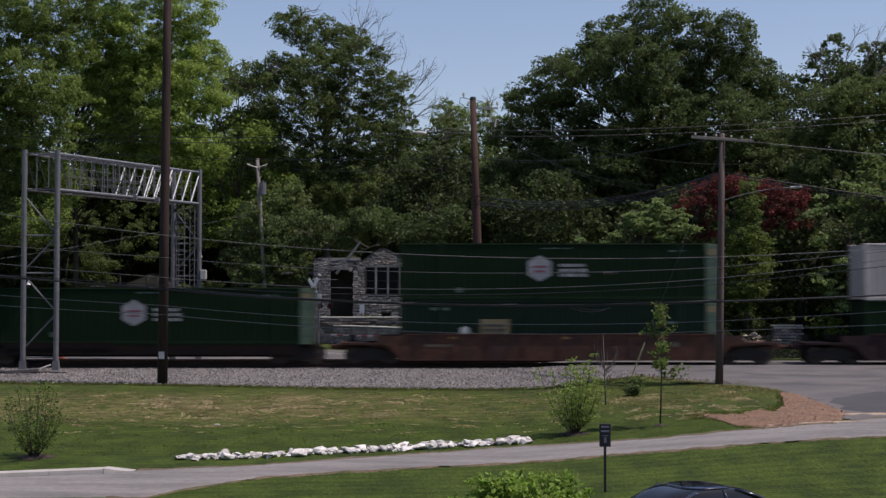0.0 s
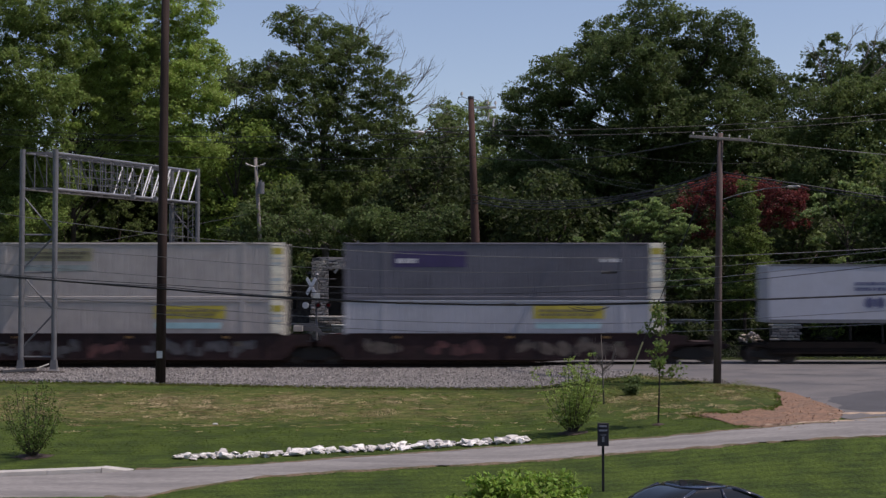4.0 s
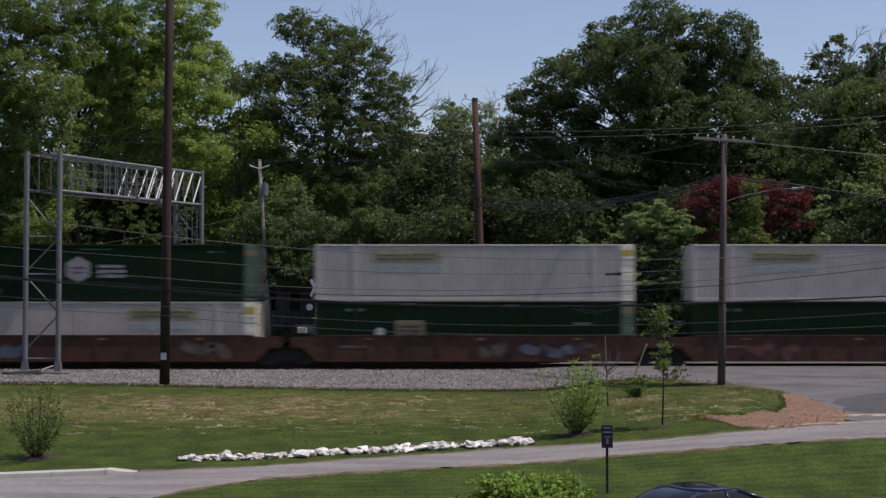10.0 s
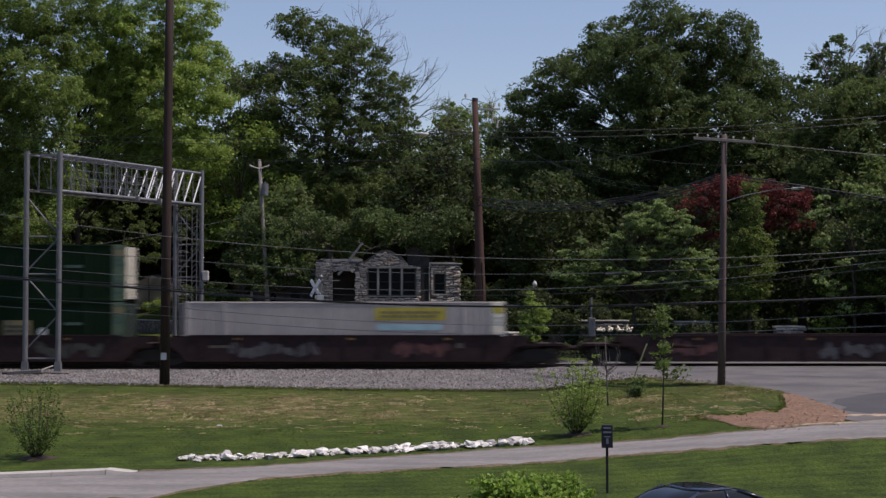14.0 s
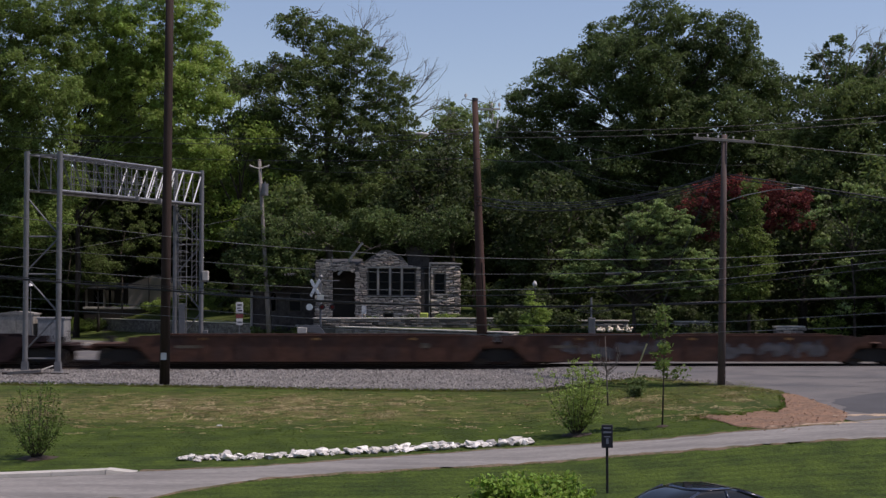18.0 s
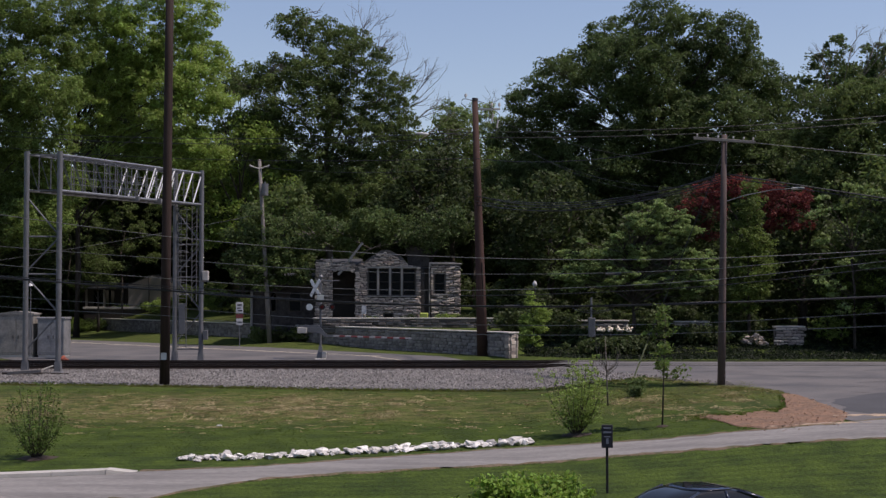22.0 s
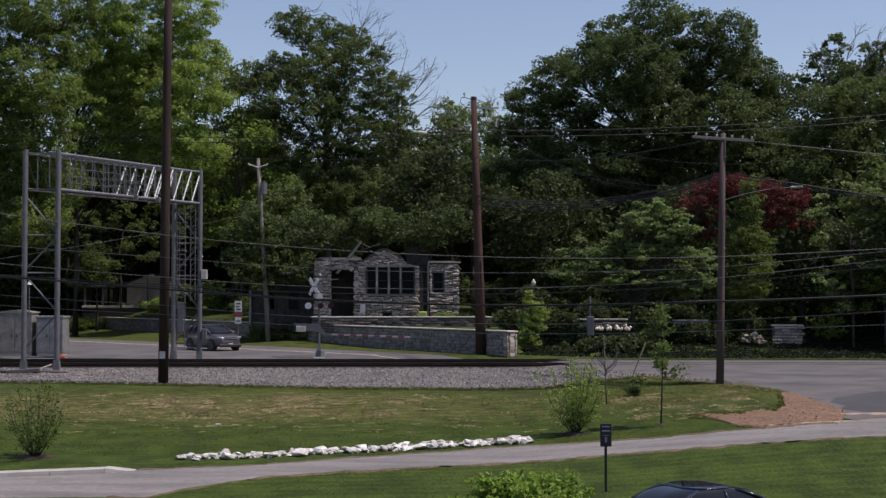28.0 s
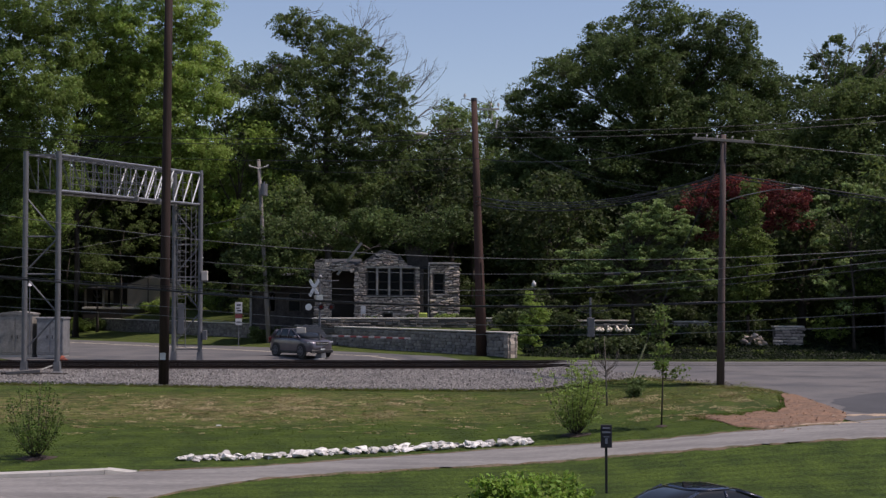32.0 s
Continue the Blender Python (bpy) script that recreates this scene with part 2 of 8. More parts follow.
# ---------------------------------------------------------------- mesh tools
class Geo:
    """Collects vertices and faces for one mesh."""

    def __init__(self):
        self.v, self.f = [], []

    def box(self, x0, x1, y0, y1, z0, z1, m=None):
        return self.quads([(x0, y0, z0), (x1, y0, z0), (x1, y1, z0), (x0, y1, z0), (x0, y0, z1), (x1, y0, z1), (x1, y1, z1), (x0, y1, z1)],
                          [(0, 3, 2, 1), (4, 5, 6, 7), (0, 1, 5, 4), (1, 2, 6, 5), (2, 3, 7, 6), (3, 0, 4, 7)], m)

    def quads(self, v, f, m=None):
        k = len(self.v)
        self.v += [tuple(m @ Vector(p)) for p in v] if m else [tuple(p) for p in v]
        self.f += [tuple(i + k for i in face) for face in f]
        return self

    def slab(self, x0, x1, y0, y1, z0, z1, c=0.02, m=None):
        """A box whose edges are cut back by c."""
        vs, fs = [], []
        for z, e in ((z0, c), (z0 + c, 0), (z1 - c, 0), (z1, c)):
            k = len(vs)
            a, b, d, g = x0 + e, x1 - e, y0 + e, y1 - e
            vs += [(a + c, d, z), (b - c, d, z), (b, d + c, z), (b, g - c, z), (b - c, g, z), (a + c, g, z), (a, g - c, z), (a, d + c, z)]
            if k:
                fs += [(k - 8 + i, k - 8 + (i + 1) % 8, k + (i + 1) % 8, k + i) for i in range(8)]
        fs += [tuple(range(7, -1, -1)), tuple(range(24, 32))]
        return self.quads(vs, fs, m)

    def rod(self, p, q, r, r2=None, n=8, cap=True):
        p, q = Vector(p), Vector(q)
        r2 = r if r2 is None else r2
        turn = (q - p).to_track_quat("Z", "Y").to_matrix()
        vs = []
        for at, rad in ((p, r), (q, r2)):
            vs += [at + turn @ Vector((rad * math.cos(2 * math.pi * i / n), rad * math.sin(2 * math.pi * i / n), 0)) for i in range(n)]
        fs = [(i, (i + 1) % n, n + (i + 1) % n, n + i) for i in range(n)]
        if cap:
            fs += [tuple(range(n - 1, -1, -1)), tuple(range(n, 2 * n))]
        return self.quads(vs, fs)

    def tube(self, pts, r, n=6):
        """A tube through pts; r is one radius or one for each point."""
        pts = [Vector(p) for p in pts]
        rs = r if isinstance(r, (list, tuple)) else [r] * len(pts)
        vs, fs = [], []
        for i, p in enumerate(pts):
            d = pts[min(i + 1, len(pts) - 1)] - pts[max(i - 1, 0)]
            turn = d.to_track_quat("Z", "Y").to_matrix()
            vs += [p + turn @ Vector((rs[i] * math.cos(2 * math.pi * j / n), rs[i] * math.sin(2 * math.pi * j / n), 0)) for j in range(n)]
            if i:
                k = n * i
                fs += [(k - n + j, k - n + (j + 1) % n, k + (j + 1) % n, k + j) for j in range(n)]
        fs += [tuple(range(n - 1, -1, -1)), tuple(range(len(vs) - n, len(vs)))]
        return self.quads(vs, fs)

    def prism(self, outline, lo, hi, axis="y", m=None):
        """An outline of (a, b) pushed from lo to hi: axis y takes (x, z), axis z takes (x, y), axis x takes (y, z)."""
        at = {"y": lambda a, b, c: (a, c, b), "z": lambda a, b, c: (a, b, c), "x": lambda a, b, c: (c, a, b)}[axis]
        n = len(outline)
        vs = [at(a, b, lo) for a, b in outline] + [at(a, b, hi) for a, b in outline]
        fs = [(i, (i + 1) % n, n + (i + 1) % n, n + i) for i in range(n)] + [tuple(range(n - 1, -1, -1)), tuple(range(n, 2 * n))]
        return self.quads(vs, fs, m)

    def loft(self, rings, m=None, closed=True):
        n = len(rings[0])
        vs = [p for ring in rings for p in ring]
        fs = []
        for i in range(1, len(rings)):
            k = n * i
            fs += [(k - n + j, k - n + (j + 1) % n, k + (j + 1) % n, k + j) for j in range(n if closed else n - 1)]
        if closed:
            fs += [tuple(range(n - 1, -1, -1)), tuple(range(len(vs) - n, len(vs)))]
        return self.quads(vs, fs, m)

    def mesh(self, name, material, smooth=False):
        me = bpy.data.meshes.new(name)
        me.from_pydata(self.v, [], self.f)
        bm = bmesh.new()
        bm.from_mesh(me)
        if len(self.f) < 60000:
            bmesh.ops.recalc_face_normals(bm, faces=bm.faces)
        bm.to_mesh(me)
        bm.free()
        if smooth:
            me.polygons.foreach_set("use_smooth", [True] * len(me.polygons))
        me.materials.append(material)
        return me


def thing(name, label, category, at=None, group="", kind=""):
    ob = tagged(new(name), label, category, group, kind)
    ob.empty_display_size = 0.2
    if at is not None:
        ob.matrix_basis = at
    return ob


def part(name, geo, material, parent, label="", smooth=False, at=None):
    """Links a Geo (or a ready mesh) as one mesh object under a thing or part."""
    me = geo if isinstance(geo, bpy.types.Mesh) else geo.mesh(name, material, smooth)
    ob = new(name, me)
    ob.parent = parent
    if at is not None:
        ob.matrix_basis = at
    return tagged(ob, label)


def single(name, geo, material, label, category="", group="", kind="", smooth=False, at=None):
    """A thing that is one mesh."""
    me = geo if isinstance(geo, bpy.types.Mesh) else geo.mesh(name, material, smooth)
    ob = tagged(new(name, me), label, category, group, kind)
    if at is not None:
        ob.matrix_basis = at
    return ob


def rnd(a, b):
    return random.uniform(a, b)


def lerp_table(table, y):
    for (a, b), (c, d) in zip(table, table[1:]):
        if y <= c:
            s = min(1.0, max(0.0, (y - a) / (c - a)))
            return b + (d - b) * s
    return table[-1][1]


def ease(a, b, x):
    s = min(1.0, max(0.0, (x - a) / (b - a)))
    return s * s * (3 - 2 * s)


# ---------------------------------------------------------------- the lie of the land
RAIL_Y = 72.0                    # middle of the near track; the rail tops lie at z = 0
FAR_RAIL_Y = 76.3
WALL_A, WALL_B = (3.8, 81.0), (-32.5, 133.0)      # the retaining wall along the road
BANK_LEFT = [(-200, -3.4), (20, -3.0), (33, -2.35), (38, -1.92), (41.8, -1.70), (44, -1.60), (54, -1.31), (57, -0.97), (60.5, -0.68),
             (62.9, -0.56), (66, -0.42), (69.5, -0.24), (79, -0.24), (81.5, 0.0), (400, 0.0)]
BANK_RIGHT = [(-200, -3.2), (20, -2.8), (33, -2.2), (38, -1.72), (43, -1.0), (46, -0.72), (50, -0.66), (56, -0.42), (62, -0.18), (66, -0.035), (79, -0.035), (82, 0.0), (400, 0.0)]


def land(x, y):
    s = ease(1.0, 14.0, x)
    z = lerp_table(BANK_LEFT, y) * (1 - s) + lerp_table(BANK_RIGHT, y) * s
    if y > 60:
        z = z * (1 - ease(4.5, 7.5, x)) + lerp_table(BANK_RIGHT, y) * ease(4.5, 7.5, x)
    if y > 78:
        q = (x - WALL_A[0]) * 0.823 + (y - WALL_A[1]) * 0.57
        along = -(x - WALL_A[0]) * 0.57 + (y - WALL_A[1]) * 0.823
        step = ease(0.6, 1.8, q) * (1 - ease(64.0, 74.0, along))
        z += 0.3 * ease(-6.0, -0.8, q) * ease(12.0, 28.0, along) * (1 - ease(66.0, 80.0, along))
        slope = ease(82.5, 97.0, y)
        side = ease(3.4, 4.6, x)
        z += 1.3 * (step * (1 - side) + slope * side) * ease(79.5, 82.0, y)
        z += 0.03 * max(0.0, min(y, 200.0) - 110.0) * ease(0.0, 6.0, q)
    # hummocks on the mown bank
    calm = ease(48.0, 50.5, y) * (1 - ease(58.5, 61.0, y)) * (1 - ease(6.0, 8.0, x)) * ease(-40, -30, x)
    if calm > 0:
        z += calm * (0.09 * noise.noise((x * 0.22, y * 0.42, 3.0)) + 0.05 * noise.noise((x * 0.55, y * 0.8, 7.0)))
    return z


def grid_sheet(xs, ys, height):
    g = Geo()
    g.v = [(x, y, height(x, y)) for y in ys for x in xs]
    n = len(xs)
    g.f = [(j * n + i, j * n + i + 1, (j + 1) * n + i + 1, (j + 1) * n + i) for j in range(len(ys) - 1) for i in range(n - 1)]
    return g


def row_sheet(ys, left, right, lift, n=40, ragged=0.0):
    """A sheet laid on the land between two edges given as tables over y."""
    g = Geo()
    for y in ys:
        a, b = lerp_table(left, y), lerp_table(right, y)
        a += ragged * noise.noise((y * 0.9, 3.1, 0))
        for i in range(n + 1):
            x = a + (b - a) * (i / n) ** 1.3
            g.v.append((x, y, land(x, y) + lift))
    m = n + 1
    g.f = [(j * m + i, j * m + i + 1, (j + 1) * m + i + 1, (j + 1) * m + i) for j in range(len(ys) - 1) for i in range(n)]
    return g


def column_sheet(xs, near, far, lift, n=14, ragged=0.0, freq=0.9):
    """A sheet laid on the land between two edges given as tables over x."""
    g = Geo()
    for x in xs:
        a = lerp_table(near, x) + ragged * noise.noise((x * freq, 1.7, 0)) + 0.5 * ragged * noise.noise((x * freq * 4, 5.7, 0))
        b = lerp_table(far, x) + ragged * noise.noise((x * freq, 8.3, 0)) + 0.5 * ragged * noise.noise((x * freq * 4, 2.7, 0))
        for i in range(n + 1):
            y = a + (b - a) * i / n
            g.v.append((x, y, land(x, y) + (lift if i else -0.03)))     # the near edge dips under the grass
    m = n + 1
    g.f = [(i * m + j, (i + 1) * m + j, (i + 1) * m + j + 1, i * m + j + 1) for i in range(len(xs) - 1) for j in range(n)]
    return g


def steps(a, b, d):
    n = max(1, round((b - a) / d))
    return [a + (b - a) * i / n for i in range(n + 1)]


# ground, one sheet to the horizon
FAR = [85, 120, 180, 300, 600, 1200, 3000]
gx = [-f for f in reversed(FAR)] + steps(-60, 60, 1.0) + FAR
gy = [-3000, -1200, -500, -200, -60, 0, 15] + steps(20, 80, 0.5) + steps(80.4, 140, 0.7) + [150, 170, 200, 260, 400, 800, 1600, 3000]
single("ground", grid_sheet(gx, gy, land), LAWN, "mown green lawn and grassy bank with dry straw patches", "ground", kind="structure", smooth=True)

# road that comes down beside the wall and over the crossing
ROAD_L = [(44, 15.0), (47.4, 13.7), (49.3, 13.84), (54.7, 14.2), (57.8, 13.6), (60, 11.3), (65.5, 6.8), (69, 6.6), (74.5, 6.2), (77.5, 4.5),
          (79.5, -24), (81, -26), (95, -37), (113, -52), (203, -142)]
ROAD_R = [(44, 140), (69, 140), (73.5, 120), (74.6, 40), (76.0, 10.5), (79.3, 1.8), (95, -11.7), (113.7, -30.6), (203, -120)]
single("road", row_sheet(steps(44, 84, 0.5) + steps(85, 203, 2), ROAD_L, ROAD_R, 0.02, 60), ASPHALT,
       "worn grey asphalt road running over the level crossing", "road", kind="structure", smooth=True)
PATH_NEAR = [(-60, 35.8), (-12, 37.6), (-7.9, 37.65), (-7.6, 38.0), (-7.08, 38.7), (-6.24, 39.55), (-4.97, 40.6), (-3.19, 41.2), (0, 42.25), (2.9, 43.0), (4.81, 43.25), (6.87, 43.45),
             (10.36, 43.4), (13.85, 43.8), (40, 44.5)]
PATH_FAR = [(-60, 39.2), (-12.76, 40.4), (-9.67, 41.1), (-9.2, 41.45), (-8.14, 41.75), (-5.7, 42.35), (-3.36, 43.45), (0, 45.0), (1.59, 45.9), (3.12, 46.2), (5.84, 45.85), (7.22, 45.7),
            (9.53, 45.75), (10.91, 45.7), (12.88, 46.15), (15.0, 47.6), (40, 50)]
single("driveway", column_sheet(steps(-60, -16, 2) + steps(-15.5, 20, 0.25) + steps(22, 40, 2), PATH_NEAR, PATH_FAR, 0.035, 10, 0.06), PATHWAY,
       "pale grey asphalt drive curving through the lawn", "driveway", kind="structure", smooth=True)
SOIL = mat("edge_soil", (0.13, 0.095, 0.062), 0.95, vary=0.4, grain=14, blotch=2.5, tint=(0.07, 0.068, 0.03), tint_amount=1.0, bump=0.6, bump_dist=0.03)
for table, lo, hi in ((PATH_NEAR, -0.08, 0.06), (PATH_FAR, -0.08, 0.2)):
    single("drive_edge", column_sheet(steps(-9.0, 16, 0.12), [(x, y + lo) for x, y in table], [(x, y + hi) for x, y in table], 0.042, 3, 0.22, 1.6), SOIL,
           "thin rim of bare soil along the edge of the drive", "soil", "drive edges", "structure", smooth=True)
DIRT_NEAR = [(9.2, 50.6), (9.64, 49.3), (9.94, 46.7), (10.57, 45.75), (11.61, 45.6), (12.62, 45.8), (13.97, 47.4), (14.4, 49.8)]
DIRT_FAR = [(9.2, 50.7), (10.15, 50.75), (10.94, 50.5), (12.0, 51.0), (12.69, 51.9), (13.1, 54.0), (13.53, 55.9), (14.1, 55.7), (14.4, 51.0)]
single("bare_dirt", column_sheet(steps(9.2, 14.4, 0.1), DIRT_NEAR, DIRT_FAR, 0.03, 16, 0.9, 1.7), DIRT,
       "patch of bare reddish dirt and washed-out gravel by the drive", "dirt", kind="structure", smooth=True)
BALLAST_NEAR = [(-400, 66), (-60, 65.5), (-20, 64.1), (-15, 63.6), (-9.7, 62.7), (-4.6, 61.85), (0.4, 61.4), (4.1, 61.3), (6.5, 60.9), (8.2, 62.0), (9.0, 63.4)]
BALLAST_FAR = [(-400, 79.4), (4.0, 79.4), (5.4, 75.5), (6.2, 70.5), (6.9, 66.4), (9.0, 63.6)]
single("ballast_bed", column_sheet(steps(-400, -40, 10) + steps(-39.5, 9.0, 0.3), BALLAST_NEAR, BALLAST_FAR, 0.045, 30, 0.3, 0.7), BALLAST,
       "grey crushed-stone ballast shoulder of the railway", "ballast", kind="structure", smooth=True)


def pebble(g, x, y, z, r):
    a = rnd(0, 6.28)
    v = [(x + r * math.cos(a + k * 2.094) * rnd(0.7, 1.3), y + r * math.sin(a + k * 2.094) * rnd(0.7, 1.3), z) for k in range(3)]
    v += [(x + 0.4 * r * math.cos(a + 1 + k * 2.094), y + 0.4 * r * math.sin(a + 1 + k * 2.094), z + r * rnd(0.6, 1.1)) for k in range(3)]
    g.quads(v, [(0, 1, 4, 3), (1, 2, 5, 4), (2, 0, 3, 5), (3, 4, 5)])


g = Geo()
for i in range(11000):
    x = rnd(-24, 8.4)
    a, b = lerp_table(BALLAST_NEAR, x), min(70.6, lerp_table(BALLAST_FAR, x))
    y = a - 0.25 + (b - a + 0.25) * random.random() ** 1.15
    pebble(g, x, y, land(x, y) + 0.042, rnd(0.03, 0.07))
single("loose_ballast", g, STONE_BIT, "loose grey crushed stones lying on the ballast shoulder", "gravel", kind="stuff")

# two tracks
RAIL_PROFILE = [(-0.075, -0.165), (0.075, -0.165), (0.075, -0.15), (0.015, -0.12), (0.015, -0.045), (0.036, -0.03), (0.036, -0.004), (-0.036, -0.004),
                (-0.036, -0.03), (-0.015, -0.045), (-0.015, -0.12), (-0.075, -0.15)]
tie_mesh = Geo().slab(-0.115, 0.115, -1.3, 1.3, -0.36, -0.165, 0.012).mesh("tie", TIE)
for cy, where in ((RAIL_Y, "near the crossing"), (FAR_RAIL_Y, "behind the first track")):
    track = thing("railway_track", "standard-gauge steel railway track " + where, "railway track", pose(0, cy, 0), "railway tracks", "structure")
    for side in (-0.7525, 0.7525):
        rail = part("rail", Geo().prism([(a + side, b) for a, b in RAIL_PROFILE], -520, 520, "x"), RAIL, track, "brown rusty rail with a worn bright top")
        part("railhead", Geo().box(-520, 520, side - 0.03, side + 0.03, -0.004, 0.0), RAIL_TOP, rail)
    for i in range(62):
        part("tie", tie_mesh, TIE, track, at=pose(-24.5 + i * 0.5 + rnd(-0.03, 0.03), rnd(-0.04, 0.04), rnd(-0.01, 0.01), 0, 0, rnd(-1.5, 1.5)))

# retaining wall of squared grey stone along the road
wall_len = math.dist(WALL_A, WALL_B)
wall_turn = math.degrees(math.atan2(WALL_B[1] - WALL_A[1], WALL_B[0] - WALL_A[0]))
WALL_POSE = pose(WALL_A[0], WALL_A[1], 0, 0, 0, wall_turn)      # local x runs along the wall, local +y faces the road


def stone_mesh(name, w, h, material, depth=0.1, c=0.02):
    return Geo().slab(-w / 2, w / 2, 0, depth, -h / 2, h / 2, c).mesh(name, material)


wall = thing("retaining_wall", "low grey stone retaining wall with a pale cap", "wall", WALL_POSE, kind="structure")
part("wall_core", Geo().box(0.0, wall_len, -0.42, 0.0, -0.4, 1.36), MORTAR, wall)
for i in range(42):
    x0 = wall_len * i / 42
    part("cap_stone", Geo().slab(x0 + 0.006, x0 + wall_len / 42 - 0.006, -0.5, 0.13, 1.362, 1.45, 0.015), LIMESTONE, wall)
rest = Geo()
sizes = [stone_mesh("stone", w, 0.185, STONE_WALL) for w in (0.26, 0.34, 0.42, 0.55)]
widths = (0.26, 0.34, 0.42, 0.55)
count = 0
for row in range(7):
    x = 0.02
    while x < wall_len - 0.1:
        k = random.randrange(4)
        w = widths[k]
        out = rnd(-0.06, 0.01)
        if x < 15 and count < 300:
            part("stone", sizes[k], STONE_WALL, wall, at=pose(x + w / 2, out, 0.1 + row * 0.194 - 0.05 + rnd(-0.02, 0.02), rnd(-3, 3), rnd(-3, 3), rnd(-4, 4)))
            count += 1
        else:
            rest.slab(-w / 2, w / 2, 0, 0.1, -0.0925, 0.0925, 0.02, pose(x + w / 2, out, row * 0.194 + 0.05 + rnd(-0.02, 0.02), rnd(-3, 3), rnd(-3, 3), rnd(-4, 4)))
        x += w + 0.014
tagged(part("stonework", rest, STONE_WALL_REST, wall), kind="stuff")
# corner pier and the return of the wall
pier = thing("wall_pier", "narrow pale stone end of the retaining wall", "pier", pose(WALL_A[0] + 0.16, WALL_A[1] - 0.16, 0, 0, 0, wall_turn), kind="structure")
part("pier_core", Geo().box(-0.16, 0.16, -0.3, 0.3, -0.3, 1.36), MORTAR, pier)
part("cap_stone", Geo().slab(-0.24, 0.24, -0.4, 0.4, 1.362, 1.455, 0.02), LIMESTONE, pier)
pst = stone_mesh("stone", 0.36, 0.2, STONE)
for row in range(7):
    for s in range(4):
        part("stone", pst, STONE, pier, at=pose(0, 0, 0.05 + row * 0.195, 0, 0, 90 * s) @ pose(rnd(-0.04, 0.04), (0.1 if s % 2 else 0.24) + rnd(0, 0.03), 0, 0, rnd(-4, 4), rnd(-4, 4)))



def garden_wall(x0, x1, y, z0, z1, label, cap=True, material=STONE):
    w = thing("garden_wall", label, "wall", pose(x0, y, 0), kind="structure")
    part("wall_core", Geo().box(0, x1 - x0, 0.04, 0.42, z0 - 0.3, z1), MORTAR, w)
    if cap:
        part("cap_stone", Geo().slab(-0.05, x1 - x0 + 0.05, -0.08, 0.5, z1, z1 + 0.1, 0.02), LIMESTONE, w)
    meshes = [stone_mesh("stone", a, b, material, 0.12, 0.03) for a, b in ((0.3, 0.16), (0.5, 0.2), (0.42, 0.13))]
    rows = max(1, int((z1 - z0) / 0.19))
    for r in range(rows):
        x = rnd(-0.1, 0.1)
        while x < x1 - x0 - 0.15:
            k = random.randrange(3)
            wd = (0.3, 0.5, 0.42)[k]
            part("stone", meshes[k], material, w, at=pose(x + wd / 2, -0.07 + rnd(-0.03, 0.02), z0 + 0.1 + r * 0.19 + rnd(-0.015, 0.015), 0, rnd(-3, 3), 0))
            x += wd + 0.02
    return w


garden_wall(-9.0, 5.8, 97.0, 1.3, 1.93, "rubble stone terrace wall, cap shade put into its dark colour, with a smooth pale cap", True, STONE_SHADE)
garden_wall(8.2, 12.0, 90.4, 0.6, 1.88, "dark stone wall with a pale cap glimpsed under the trees", True, STONE_WALL)
garden_wall(15.0, 17.2, 90.4, 0.6, 1.82, "dark stone wall with a pale cap glimpsed under the trees", True, STONE_WALL)
garden_wall(20.9, 22.75, 88.0, 0.2, 1.55, "short fieldstone wall with a flat cap at the edge of the trees", True, STONE)

# concrete kerb at the drive
kerb = thing("kerb", "worn concrete kerb beside the drive", "kerb", kind="structure")
for i, (x0, x1, y0, y1) in enumerate(((-40, -13.0, 39.7, 40.4), (-12.98, -11.4, 40.4, 40.76), (-11.38, -9.9, 40.76, 41.1), (-9.88, -9.1, 41.1, 41.5))):
    q = Geo()
    m = 12
    for j in range(m + 1):
        s = j / m
        x, y = x0 + (x1 - x0) * s, y0 + (y1 - y0) * s
        z = land(x, y)
        h = 0.17 if i < 3 else 0.17 * (1 - s) + 0.02
        q.v += [(x, y - 0.02, z - 0.1), (x, y, z + h - 0.02), (x, y + 0.03, z + h), (x, y + 0.42, z + h), (x, y + 0.45, z - 0.1)]
    q.f = [(j * 5 + a, j * 5 + a + 1, j * 5 + a + 6, j * 5 + a + 5) for j in range(m) for a in range(4)] + [(0, 1, 2, 3, 4), tuple(m * 5 + a for a in (4, 3, 2, 1, 0))]
    part("kerb_stone", q, CONCRETE, kerb)
# painted lines of the road
YELLOW = mat("road_yellow", (0.55, 0.48, 0.38), 0.8, vary=0.2, grain=20, blotch=2, tint=(0.3, 0.26, 0.2))
lines = thing("road_marking", "faded pale double centre line on the asphalt", "road marking", kind="structure")
for off in (-0.17, 0.17):
    q = Geo()
    pts = [(2.0 - i * 1.2, 75.6 + i * 1.22) for i in range(2, 60)]
    for x, y in pts:
        z = land(x, y) + 0.026
        q.v += [(x + off - 0.07, y + off - 0.07, z), (x + off + 0.07, y + off + 0.07, z)]
    q.f = [(2 * i, 2 * i + 1, 2 * i + 3, 2 * i + 2) for i in range(len(pts) - 1)]
    part("line", q, YELLOW, lines)

